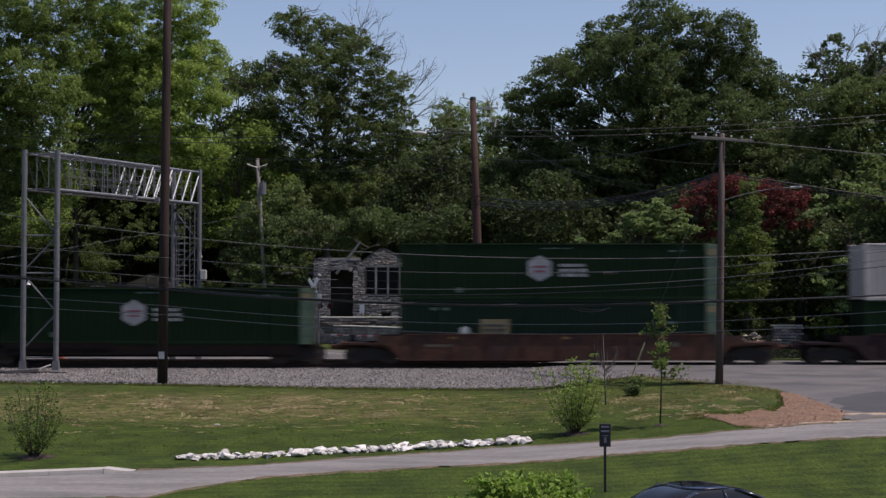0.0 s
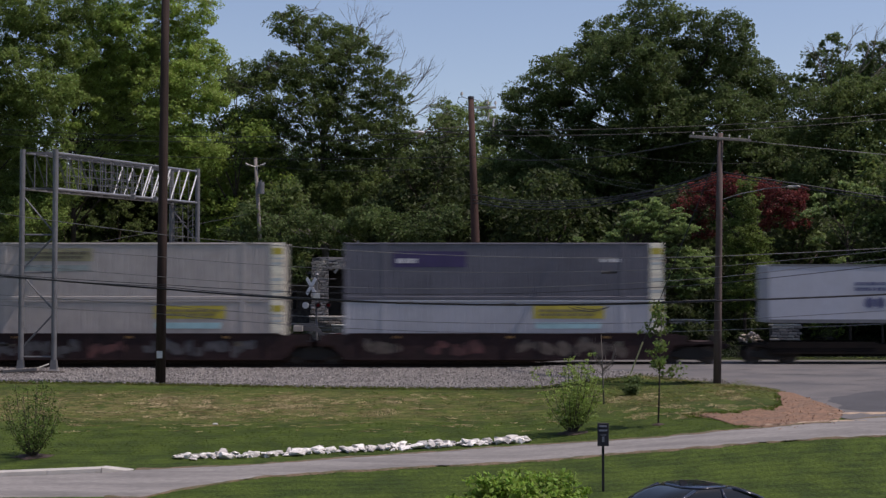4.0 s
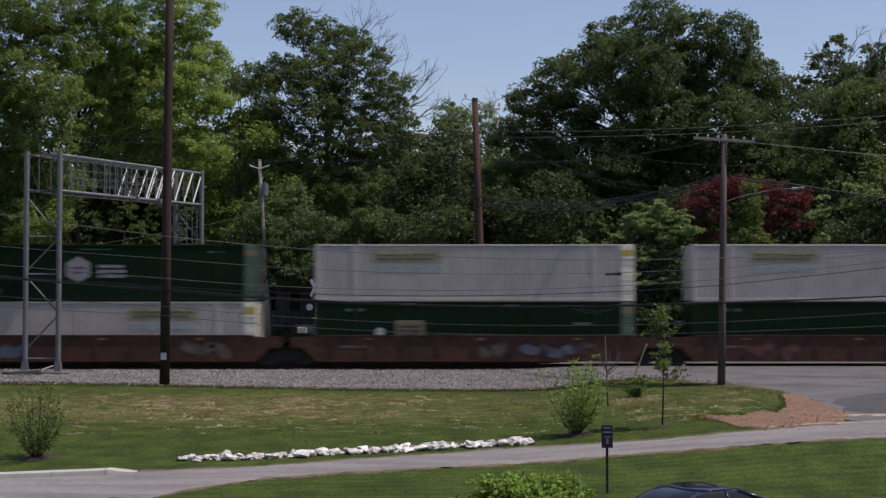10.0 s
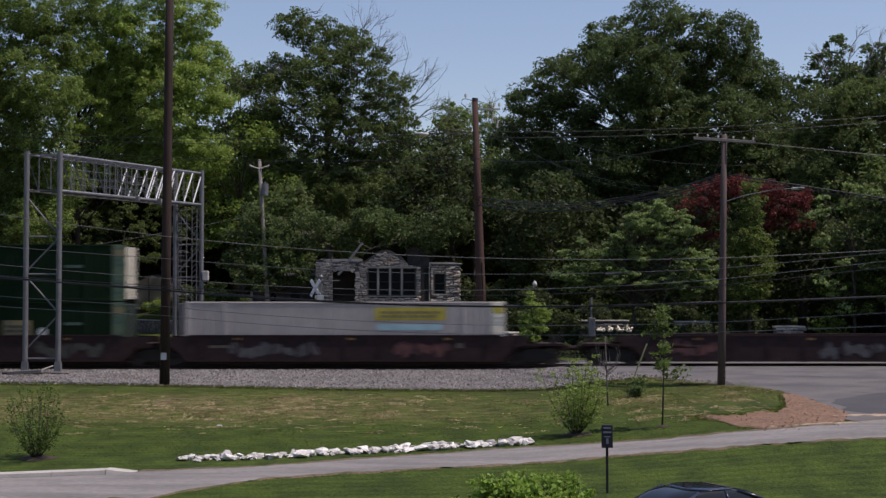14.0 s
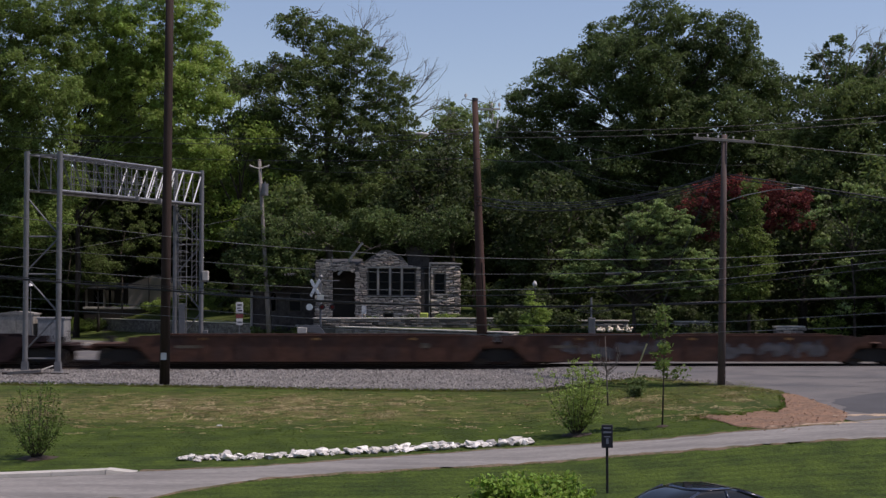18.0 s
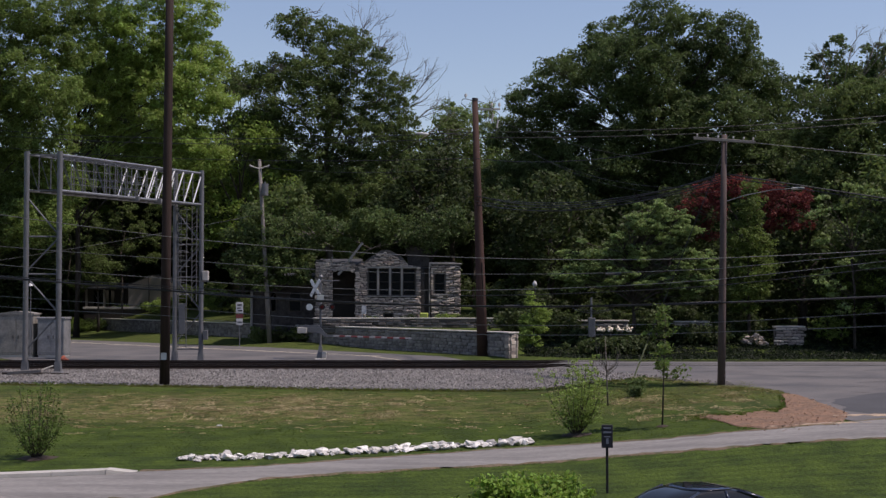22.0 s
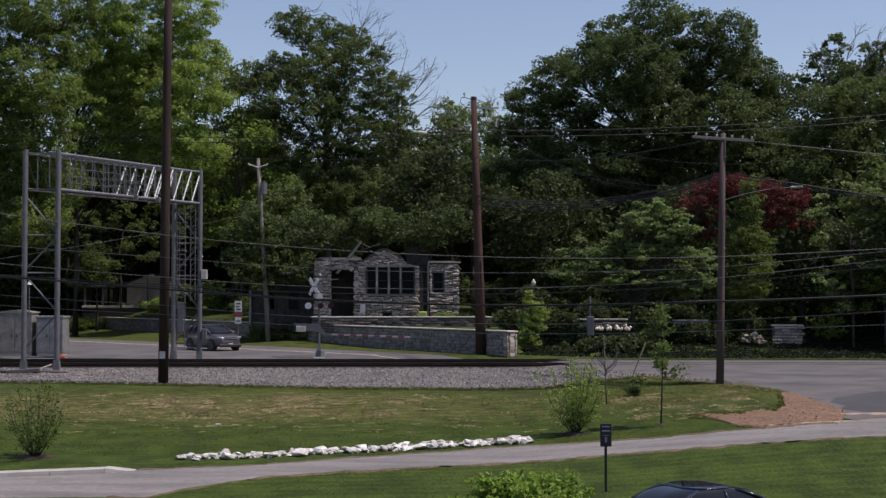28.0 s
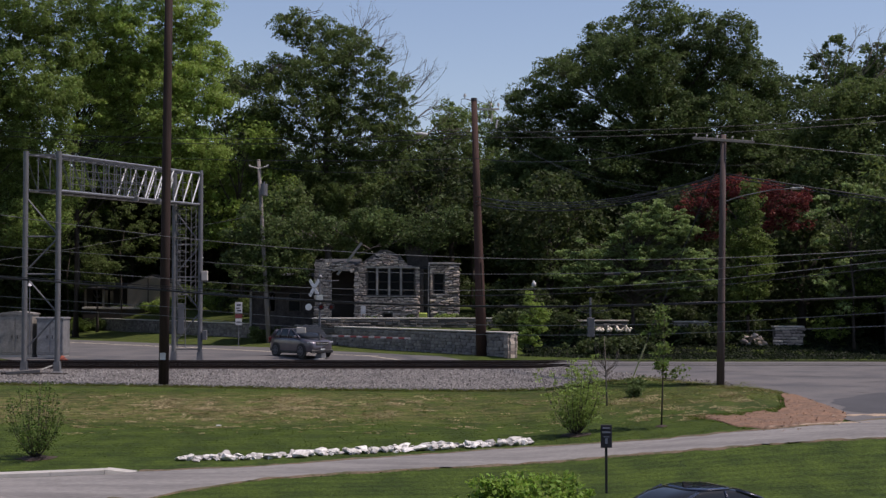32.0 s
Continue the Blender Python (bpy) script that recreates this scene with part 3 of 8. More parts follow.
SAND = mat("washed_sand", (0.36, 0.27, 0.19), 0.95, vary=0.3, grain=14, blotch=2, tint=(0.24, 0.19, 0.15), bump=0.4)
for k, (x0, x1, y, w) in enumerate(((13.6, 17.4, 48.9, 0.5), (10.6, 14.2, 46.25, 0.35), (16.2, 19.5, 49.6, 0.2))):
    m_ = (x0 + x1) / 2
    single("sand_wash", column_sheet(steps(x0, x1, 0.12), [(x0, y), (m_, y - w * 0.5 + 0.2), (x1, y + 0.3)], [(x0, y + 0.02), (m_, y + w * 0.5 + 0.2), (x1, y + 0.32)], 0.041 + 0.002 * k, 6, 0.35, 2.5), SAND,
           "thin spill of pale washed sand on the asphalt", "sand", "sand washes", "structure", smooth=True)
# darker patch of newer asphalt and washed stones at the corner of the drive
single("asphalt_patch", row_sheet(steps(49.0, 56.5, 0.25), [(49, 15.2), (51, 14.6), (54, 15.0), (56.5, 17.5)], [(49, 30), (53, 34), (56.5, 22)], 0.026, 30, 0.5), ASPHALT_DARK, "darker newer patch of asphalt at the road's edge", "road", kind="structure", smooth=True)
g = Geo()
for i in range(420):
    s = random.random()
    x = 9.2 + 5.2 * s
    a, b = lerp_table(DIRT_NEAR, x), lerp_table(DIRT_FAR, x)
    y = a - 0.5 + (b - a + 1.0) * random.random()
    pebble(g, x, y, land(x, y) + 0.03, rnd(0.01, 0.03) if i % 5 else rnd(0.03, 0.05))
single("dirt_stones", g, mat("clod", (0.27, 0.16, 0.105), 0.95, vary=0.3, grain=20, per="island", bump=0.3), "small reddish clods and stones on the bare dirt", "gravel", kind="stuff")
g = Geo()
for i in range(150):
    x = rnd(6.6, 12.4)
    y = 66.0 - (x - 6.6) * 1.05 + rnd(-0.7, 0.5)
    pebble(g, x, y, land(x, y) + 0.025, rnd(0.03, 0.1))
single("verge_stones", g, mat("verge_stone", (0.22, 0.2, 0.18), 0.9, vary=0.2, grain=20, per="island", bump=0.3), "pale loose stones at the edge of the crossing", "gravel", kind="stuff")
CRACK = mat("crack_tar", (0.02, 0.02, 0.021), 0.8, vary=0.1, bump=0)
for k, (x, y, a, n) in enumerate(((14.0, 64.0, -0.3, 22), (18.0, 60.5, 0.2, 26), (16.5, 56.8, -0.15, 18), (9.5, 67.5, -0.5, 14), (20.0, 66.5, 0.05, 26), (-16, 84, -0.7, 16))):
    g = Geo()
    pts = []
    for i in range(n):
        pts.append((x, y))
        a += rnd(-0.35, 0.35)
        x += 0.45 * math.cos(a)
        y += 0.45 * math.sin(a)
    for i, (x, y) in enumerate(pts):
        w = rnd(0.025, 0.07)
        g.v += [(x, y - w, land(x, y) + 0.0245), (x, y + w, land(x, y) + 0.0245)]
    g.f = [(2 * i, 2 * i + 2, 2 * i + 3, 2 * i + 1) for i in range(n - 1)]
    single("road_crack", g, CRACK, "dark tarred crack in the asphalt", "crack", "cracks in the road", "structure")


# ---------------------------------------------------------------- the freight train
# Along the train, places are given in metres from its datum; at t seconds the datum has gone GONE(t) metres to the left.
def GONE(t):
    return (770.0 * t - 0.4 * t * t) / 35.0


TRAIN = []            # (thing, place along the train, height)
G_GREEN = mat("container_green", (0.006, 0.0175, 0.007), 0.75, vary=0.1, grain=6, blotch=0.6, tint=(0.0075, 0.0205, 0.009), stretch=(1, 1, 2.5), bump=0.02, spec=0.1)
G_TEAL = mat("container_teal", (0.006, 0.0175, 0.011), 0.7, vary=0.08, grain=6, blotch=0.6, tint=(0.0075, 0.02, 0.012), stretch=(1, 1, 2.5), bump=0.02, spec=0.12)
G_WHITE = mat("container_white", (0.39, 0.355, 0.333), 0.6, vary=0.12, grain=5, blotch=0.7, tint=(0.33, 0.297, 0.278), stretch=(1, 1, 0.4), bump=0.02)
G_PALE = mat("trailer_white", (0.38, 0.385, 0.425), 0.5, vary=0.08, grain=6, blotch=0.5, tint=(0.3885, 0.4137, 0.483), stretch=(1, 1, 0.4), bump=0.02)
# white of the cooling unit, raised to carry the sun on its end
REEFER_WHITE = mat("sunlit_reefer_white", (0.85, 0.84, 0.82), 0.4, vary=0.05, bump=0)
G_SILVER = mat("container_silver", (0.38, 0.385, 0.42), 0.5, vary=0.08, grain=6, blotch=0.5, tint=(0.33, 0.335, 0.36), stretch=(1, 1, 0.4), bump=0.02)
G_GREY = mat("container_slate", (0.115, 0.112, 0.135), 0.5, vary=0.08, grain=6, blotch=0.5, bump=0.02)
G_CREAM = mat("door_cream", (0.66, 0.62, 0.5), 0.5, vary=0.1, grain=8, blotch=2)
# paler end colours that hold the sun on the containers' door ends
END_CREAM = mat("sunlit_end_cream", (0.76, 0.703, 0.551), 0.6, vary=0.2, grain=5, blotch=2, tint=(0.513, 0.418, 0.323), stretch=(0.3, 0.3, 1.5))
END_GREEN = mat("sunlit_end_green", (0.085, 0.125, 0.075), 0.6, vary=0.2, grain=5, blotch=2, tint=(0.044, 0.099, 0.0616), stretch=(0.3, 0.3, 1.5))
REAR_DOOR = mat("rear_door_worn", (0.57, 0.4845, 0.399), 0.6, vary=0.25, grain=6, blotch=2, tint=(0.323, 0.247, 0.209))
DECAL_WHITE = mat("decal_white", (0.6, 0.58, 0.58), 0.5, vary=0.05, bump=0)
DECAL_BADGE = mat("decal_badge", (0.28, 0.29, 0.3), 0.6, vary=0.2, grain=3, bump=0)
DECAL_YELLOW = mat("decal_yellow", (0.45, 0.37, 0.05), 0.5, vary=0.08, bump=0)
DECAL_TAN = mat("decal_tan", (0.2, 0.165, 0.085), 0.5, vary=0.15, bump=0)
DECAL_DIM = mat("decal_dim", (0.06, 0.11, 0.085), 0.6, vary=0.1, bump=0)
DECAL_FADED = mat("decal_faded", (0.48, 0.512, 0.496), 0.6, vary=0.1, bump=0)
DECAL_FAINT = mat("decal_faint", (0.1, 0.085, 0.06), 0.6, vary=0.1, bump=0)
DECAL_OLD = mat("decal_old_olive", (0.285, 0.266, 0.152), 0.6, vary=0.25, grain=5, bump=0)
DECAL_PALE = mat("decal_old_teal", (0.266, 0.3135, 0.304), 0.6, vary=0.2, grain=5, bump=0)
DECAL_TEAL = mat("decal_teal", (0.32, 0.512, 0.544), 0.5, vary=0.05, bump=0)
DECAL_PURPLE = mat("decal_purple", (0.045, 0.03, 0.1), 0.5, vary=0.05, bump=0)
DECAL_RED = mat("decal_red", (0.2, 0.06, 0.085), 0.5, vary=0.05, bump=0)
DECAL_BLUE = mat("decal_blue", (0.075, 0.085, 0.17), 0.5, vary=0.05, bump=0)
DECAL_DARK = mat("decal_dark", (0.03, 0.03, 0.035), 0.5, vary=0.05, bump=0)
CAR_MAROON = mat("car_maroon", (0.034, 0.0195, 0.0198), 0.85, vary=0.3, grain=4, blotch=0.9, tint=(0.027, 0.0178, 0.018), tint_amount=1, bump=0.2, spec=0.2)
CAR_RUST = mat("car_rust", (0.078, 0.038, 0.026), 0.85, vary=0.3, grain=4, blotch=0.8, tint=(0.0527, 0.0306, 0.0255), tint_amount=1, bump=0.2, spec=0.2)
CAR_BLACK = mat("car_black", (0.0085, 0.007, 0.0066), 0.85, vary=0.3, grain=5, blotch=1, tint=(0.018, 0.012, 0.0095), bump=0.2, spec=0.15)
IRON = mat("truck_iron", (0.017, 0.0145, 0.013), 0.75, 0.2, vary=0.3, grain=12)
WHEEL_STEEL = mat("wheel_steel", (0.06, 0.045, 0.038), 0.6, 0.4, vary=0.2, grain=10)
RUBBER = mat("tyre_rubber", (0.018, 0.018, 0.019), 0.85, vary=0.2, grain=20)
GRAFFITI = [mat("graffiti_grey", (0.07, 0.068, 0.072), 0.7, vary=0.45, grain=3, bump=0, tint=(0.05, 0.045, 0.05), blotch=2.5), mat("graffiti_blue", (0.085, 0.105, 0.14), 0.7, vary=0.4, grain=3, bump=0, tint=(0.05, 0.045, 0.05), blotch=2.5),
            mat("graffiti_cream", (0.1, 0.078, 0.062), 0.7, vary=0.4, grain=3, bump=0, tint=(0.06, 0.045, 0.04), blotch=2.5), mat("graffiti_green", (0.048, 0.055, 0.042), 0.7, vary=0.4, grain=3, bump=0, tint=(0.05, 0.035, 0.035), blotch=2.5),
            mat("graffiti_red", (0.1, 0.035, 0.032), 0.7, vary=0.4, grain=3, bump=0, tint=(0.06, 0.03, 0.03), blotch=2.5)]
MARKER = mat("marker_amber", (0.3, 0.15, 0.04), 0.5, vary=0.2, bump=0)
CL, CH, CW = 16.15, 2.90, 2.59


def corrugated(length, height, width, pitch=0.31, deep=0.035):
    """The two long walls with pressed vertical ribs, and the flat roof between them."""
    g = Geo()
    half = length / 2
    n = int((length - 0.5) / pitch)
    prof = [(-half, 0.0)]
    x = -n * pitch / 2
    for i in range(n):
        prof += [(x + 0.02, 0.0), (x + 0.06, deep), (x + 0.14, deep), (x + 0.18, 0.0)]
        x += pitch
    prof.append((half, 0.0))
    for s in (-1, 1):
        vs, fs = [], []
        for px, d in prof:
            y = s * (width / 2 - d)
            vs += [(px, y, 0.14), (px, y, height - 0.1)]
        for i in range(len(prof) - 1):
            fs.append((2 * i, 2 * i + 2, 2 * i + 3, 2 * i + 1) if s < 0 else (2 * i, 2 * i + 1, 2 * i + 3, 2 * i + 2))
        g.quads(vs, fs)
    g.quads([(-half, -width / 2, height - 0.06), (half, -width / 2, height - 0.06), (half, width / 2, height - 0.06), (-half, width / 2, height - 0.06)], [(0, 1, 2, 3)])
    g.box(-half + 0.05, half - 0.05, -width / 2 + 0.08, width / 2 - 0.08, 0.1, 0.16)
    return g


CACHE = {}


def cached(key, make):
    if key not in CACHE:
        CACHE[key] = make()
    return CACHE[key]


def bars(x0, z0, w, h, rows, y, seed):
    """Unreadable lettering as rows of short bars on a wall at y."""
    r = random.Random(seed)
    g = Geo()
    for i in range(rows):
        z = z0 + h * (rows - 1 - i) / rows
        x = x0
        while x < x0 + w * 0.92:
            d = min(r.uniform(0.12, 0.4), x0 + w - x)
            g.box(x, x + d, y - 0.008, y, z, z + h / rows * 0.62)
            x += d + 0.08
    return g


def hexagon(cx, cz, r, y):
    return Geo().prism([(cx + r * math.cos(math.pi / 2 + k * math.pi / 3), cz + r * math.sin(math.pi / 2 + k * math.pi / 3)) for k in range(6)], y - 0.008, y, "y")


def container(color, label, style="", door_mat=None):
    c = thing("shipping_container", label, "container", group="containers on the train")
    key = color.name
    part("body", cached(("body", key), lambda: corrugated(CL, CH, CW).mesh("body", color)), color, c)
    for sx in (-1, 1):
        for sy in (-1, 1):
            x, y = sx * (CL / 2 - 0.09), sy * (CW / 2 - 0.06)
            part("corner_post", cached(("post", key), lambda: Geo().slab(-0.1, 0.1, -0.08, 0.08, 0, CH, 0.015).mesh("corner_post", color)), color, c, at=pose(x, y, 0))
            # inner lifting posts at the forty-foot points
            part("lifting_post", cached(("lift", key), lambda: Geo().slab(-0.14, 0.14, -0.04, 0.04, 0.0, CH, 0.012).mesh("lifting_post", color)), color, c,
                 at=pose(sx * 6.05, sy * (CW / 2 - 0.02), 0))
    for sy in (-1, 1):
        part("top_rail", cached(("rail", key), lambda: Geo().slab(-CL / 2 + 0.1, CL / 2 - 0.1, -0.05, 0.05, CH - 0.13, CH, 0.04).mesh("top_rail", color)), color, c,
             at=pose(0, sy * (CW / 2 - 0.03), 0))
        part("bottom_rail", cached(("brail", key), lambda: Geo().slab(-CL / 2 + 0.1, CL / 2 - 0.1, -0.05, 0.05, 0, 0.17, 0.012).mesh("bottom_rail", color)), color, c,
             at=pose(0, sy * (CW / 2 - 0.03), 0))
    dm = door_mat or color
    part("front_wall", cached(("front", key), lambda: Geo().slab(-0.03, 0.03, -CW / 2 + 0.14, CW / 2 - 0.14, 0.05, CH - 0.05, 0.01).mesh("front_wall", color)), color, c,
         at=pose(-CL / 2 + 0.06, 0, 0))
    for sy in (-1, 1):
        d = part("door", cached(("door", dm.name), lambda: Geo().slab(-0.03, 0.03, 0.015, CW / 2 - 0.13, 0.12, CH - 0.12, 0.01).mesh("door", dm)), dm, c,
                 at=pose(CL / 2 - 0.02, 0, 0, 0, 0, 0) if sy > 0 else pose(CL / 2 - 0.02, -CW / 2 + 0.115, 0))
        for k in (0.35, 0.8):
            part("lock_rod", cached("lock", lambda: Geo().rod((0.06, 0, 0.1), (0.06, 0, CH - 0.1), 0.022).mesh("lock_rod", STEEL)), STEEL, d, at=pose(0, k, 0))
    pale = color.name in ("container_white", "container_slate", "container_silver")
    ep = END_CREAM if pale else END_GREEN
    # added side panel in place of the sunlit end, light put into its colour
    part("sunlit_end_panel", cached(("end", ep.name), lambda: Geo().slab(CL / 2 - 0.66, CL / 2 - 0.01, -CW / 2 - 0.026, -CW / 2 + 0.02, 0.03, CH - 0.03, 0.01).mesh("sunlit_end_panel", ep)), ep, c, "pale striped side panel standing in for the sunlit door end")
    for k, (za, zb) in enumerate(((2.3, 2.62), (2.05, 2.13), (1.78, 1.9), (0.95, 1.1), (0.35, 0.5))):
        bm_ = (DECAL_YELLOW if pale else DECAL_TAN) if k == 0 else DECAL_DIM if not pale else DECAL_FADED
        part("marking", cached(("mark", k, pale), lambda: Geo().box(CL / 2 - 0.6, CL / 2 - 0.06, -CW / 2 - 0.032, -CW / 2 - 0.02, za, zb).mesh("marking", bm_)), bm_, c)
    y = -CW / 2 + 0.004
    if style.startswith("badge"):
        part("badge", hexagon(-1.0, 1.62, 0.68, y), DECAL_BADGE, c, "dull white six-sided badge")
        part("badge_mark", Geo().box(-1.4, -0.6, y - 0.016, y - 0.01, 1.66, 1.76).box(-1.3, -0.7, y - 0.016, y - 0.01, 1.42, 1.52), DECAL_RED, c)
        part("lettering", bars(0.0, 1.2, 1.4, 0.75, 3, y, 1), DECAL_BADGE, c, "illegible white lettering")
        tagged(part("small_lettering", bars(-0.9, 2.6, 1.5, 0.12, 1, y, 2).box(-5.2, -4.9, y - 0.008, y, 0.4, 0.65).box(5.6, 6.3, y - 0.008, y, 2.45, 2.55), DECAL_DIM, c), kind="stuff")
    if style.startswith("label"):
        x, q = {"label_mid": (-1.0, -4.7), "label_right": (1.9, 3.9), "label_left": (-4.0, -4.8)}[style]
        part("label_panel", Geo().box(x, x + 1.45, y - 0.008, y, 1.0, 1.95), DECAL_TAN, c, "tan square label")
        tagged(part("label_print", bars(x + 0.15, 1.1, 1.1, 0.7, 3, y - 0.01, 3), DECAL_DARK, c), kind="stuff")
        part("patch", hexagon(q, 1.35, 0.26, y), DECAL_FADED, c)
        tagged(part("small_lettering", bars(0.2, 0.25, 1.5, 0.12, 1, y, 4).box(5.0, 6.1, y - 0.008, y, 1.7, 1.85).box(-6.5, -5.6, y - 0.008, y, 2.4, 2.55), DECAL_DIM, c), kind="stuff")
    if style.startswith("yellow"):
        x = {"yellow_left": -5.2, "yellow_mid": 1.5, "yellow_right": 1.5}.get(style, -5.2)
        part("banner", Geo().box(x, x + 3.6, y - 0.008, y, 1.95, 2.6), DECAL_YELLOW, c, "yellow banner with illegible lettering")
        part("banner_print", bars(x + 0.3, 2.08, 3.0, 0.42, 2, y - 0.01, 5), DECAL_TAN, c)
        part("strip", Geo().box(x + 0.1, x + 3.4, y - 0.008, y, 1.45, 1.75), DECAL_TEAL, c)
    if style.startswith("faded"):
        x = -5.2 if style == "faded_left" else 1.5
        part("banner", Geo().box(x, x + 3.6, y - 0.008, y, 1.95, 2.6), DECAL_OLD, c, "faded olive banner with illegible lettering")
        part("banner_print", bars(x + 0.3, 2.08, 3.0, 0.42, 2, y - 0.01, 5), DECAL_FAINT, c)
        part("strip", Geo().box(x + 0.1, x + 3.4, y - 0.008, y, 1.45, 1.75), DECAL_PALE, c)
    if style == "purple":
        part("banner", Geo().box(-5.6, -1.9, y - 0.008, y, 1.65, 2.45), DECAL_PURPLE, c, "dark purple banner")
        part("banner_print", bars(-5.4, 1.85, 1.0, 0.38, 1, y - 0.01, 6), DECAL_WHITE, c)
        part("lettering", bars(4.9, 1.9, 1.1, 0.3, 1, y, 7), DECAL_WHITE, c)
    return c


def truck(parent, x):
    """A four-wheeled bogie."""
    g = Geo()
    for s in (-1, 1):
        g.prism([(-1.15, 0.58), (-0.75, 0.66), (-0.4, 0.86), (0.4, 0.86), (0.75, 0.66), (1.15, 0.58), (1.15, 0.36), (0.75, 0.36), (0.4, 0.2), (-0.4, 0.2), (-0.75, 0.36), (-1.15, 0.36)],
                s * 0.98 - 0.07, s * 0.98 + 0.07, "y")
    g.box(-0.25, 0.25, -0.95, 0.95, 0.42, 0.72)
    t = part("truck", cached("truck", lambda: g.mesh("truck", IRON)), IRON, parent, at=pose(x, 0, 0))
    wm = cached("wheel", lambda: Geo().rod((0, -0.065, 0), (0, 0.065, 0), 0.45, n=24).rod((0, -0.09, 0), (0, -0.06, 0), 0.17, n=12).mesh("wheel", WHEEL_STEEL))
    for wx in (-0.9, 0.9):
        for s in (-1, 1):
            part("wheel", wm, WHEEL_STEEL, t, at=pose(wx, s * 0.7525, 0.45))
    return t


def scrawl(seed, length, x0, y):
    """Spray paint as overlapping blobs and slanting strokes that spell nothing."""
    r = random.Random(seed)
    g = Geo()
    x, lay = x0, 0
    while x < x0 + length:
        w, h, z = r.uniform(0.3, 0.9), r.uniform(0.2, 0.42), r.uniform(0.6, 1.0)
        d = y - 0.004 - 0.002 * (lay % 3)
        lean = r.uniform(-0.5, 0.5)
        ring = [(x + w / 2 * math.cos(q * 0.628) * r.uniform(0.75, 1.1) + lean * h * math.sin(q * 0.628), z + h * math.sin(q * 0.628) * r.uniform(0.8, 1.1)) for q in range(10)]
        g.prism(ring, d - 0.002, d, "y")
        x += w * r.uniform(0.35, 0.9)
        lay += 1
    return g


def well_body(color):
    """One well: deep side sills with a top flange, stakes, floor and sloping ends, 19.1 m between truck centres."""
    side = Geo()
    y0, y1 = -0.09, 0.0
    outline = [(-9.3, 1.44), (-8.2, 1.46), (-7.9, 1.5), (7.9, 1.5), (8.2, 1.46), (9.3, 1.44), (9.3, 1.02), (8.6, 0.96), (8.15, 0.4), (8.0, 0.24), (-8.0, 0.24), (-8.15, 0.4), (-8.6, 0.96), (-9.3, 1.02)]
    side.prism(outline, y0, y1, "y")
    side.box(-7.9, 7.9, -0.14, 0.03, 1.5, 1.56).box(-7.95, 7.95, -0.14, 0.05, 0.22, 0.3)
    for k in range(9):
        x = -7.2 + k * 1.8
        side.box(x - 0.06, x + 0.06, -0.13, -0.08, 0.3, 1.5)
    floor = Geo().box(-8.0, 8.0, -1.33, 1.33, 0.24, 0.3)
    for x in (-8.0, -4, 0, 4, 8.0):
        floor.box(x - 0.15, x + 0.15, -1.33, 1.33, 0.2, 0.34)
    end = Geo().prism([(8.0, 0.3), (8.25, 0.9), (8.6, 1.12), (9.75, 1.12), (9.75, 0.92), (8.7, 0.86), (8.4, 0.5), (8.1, 0.26)], -1.25, 1.25, "y")
    end.box(8.7, 9.75, -0.4, 0.4, 0.74, 0.95)
    return side.mesh("side_sill", color), floor.mesh("well_floor", color), end.mesh("end_platform", color)


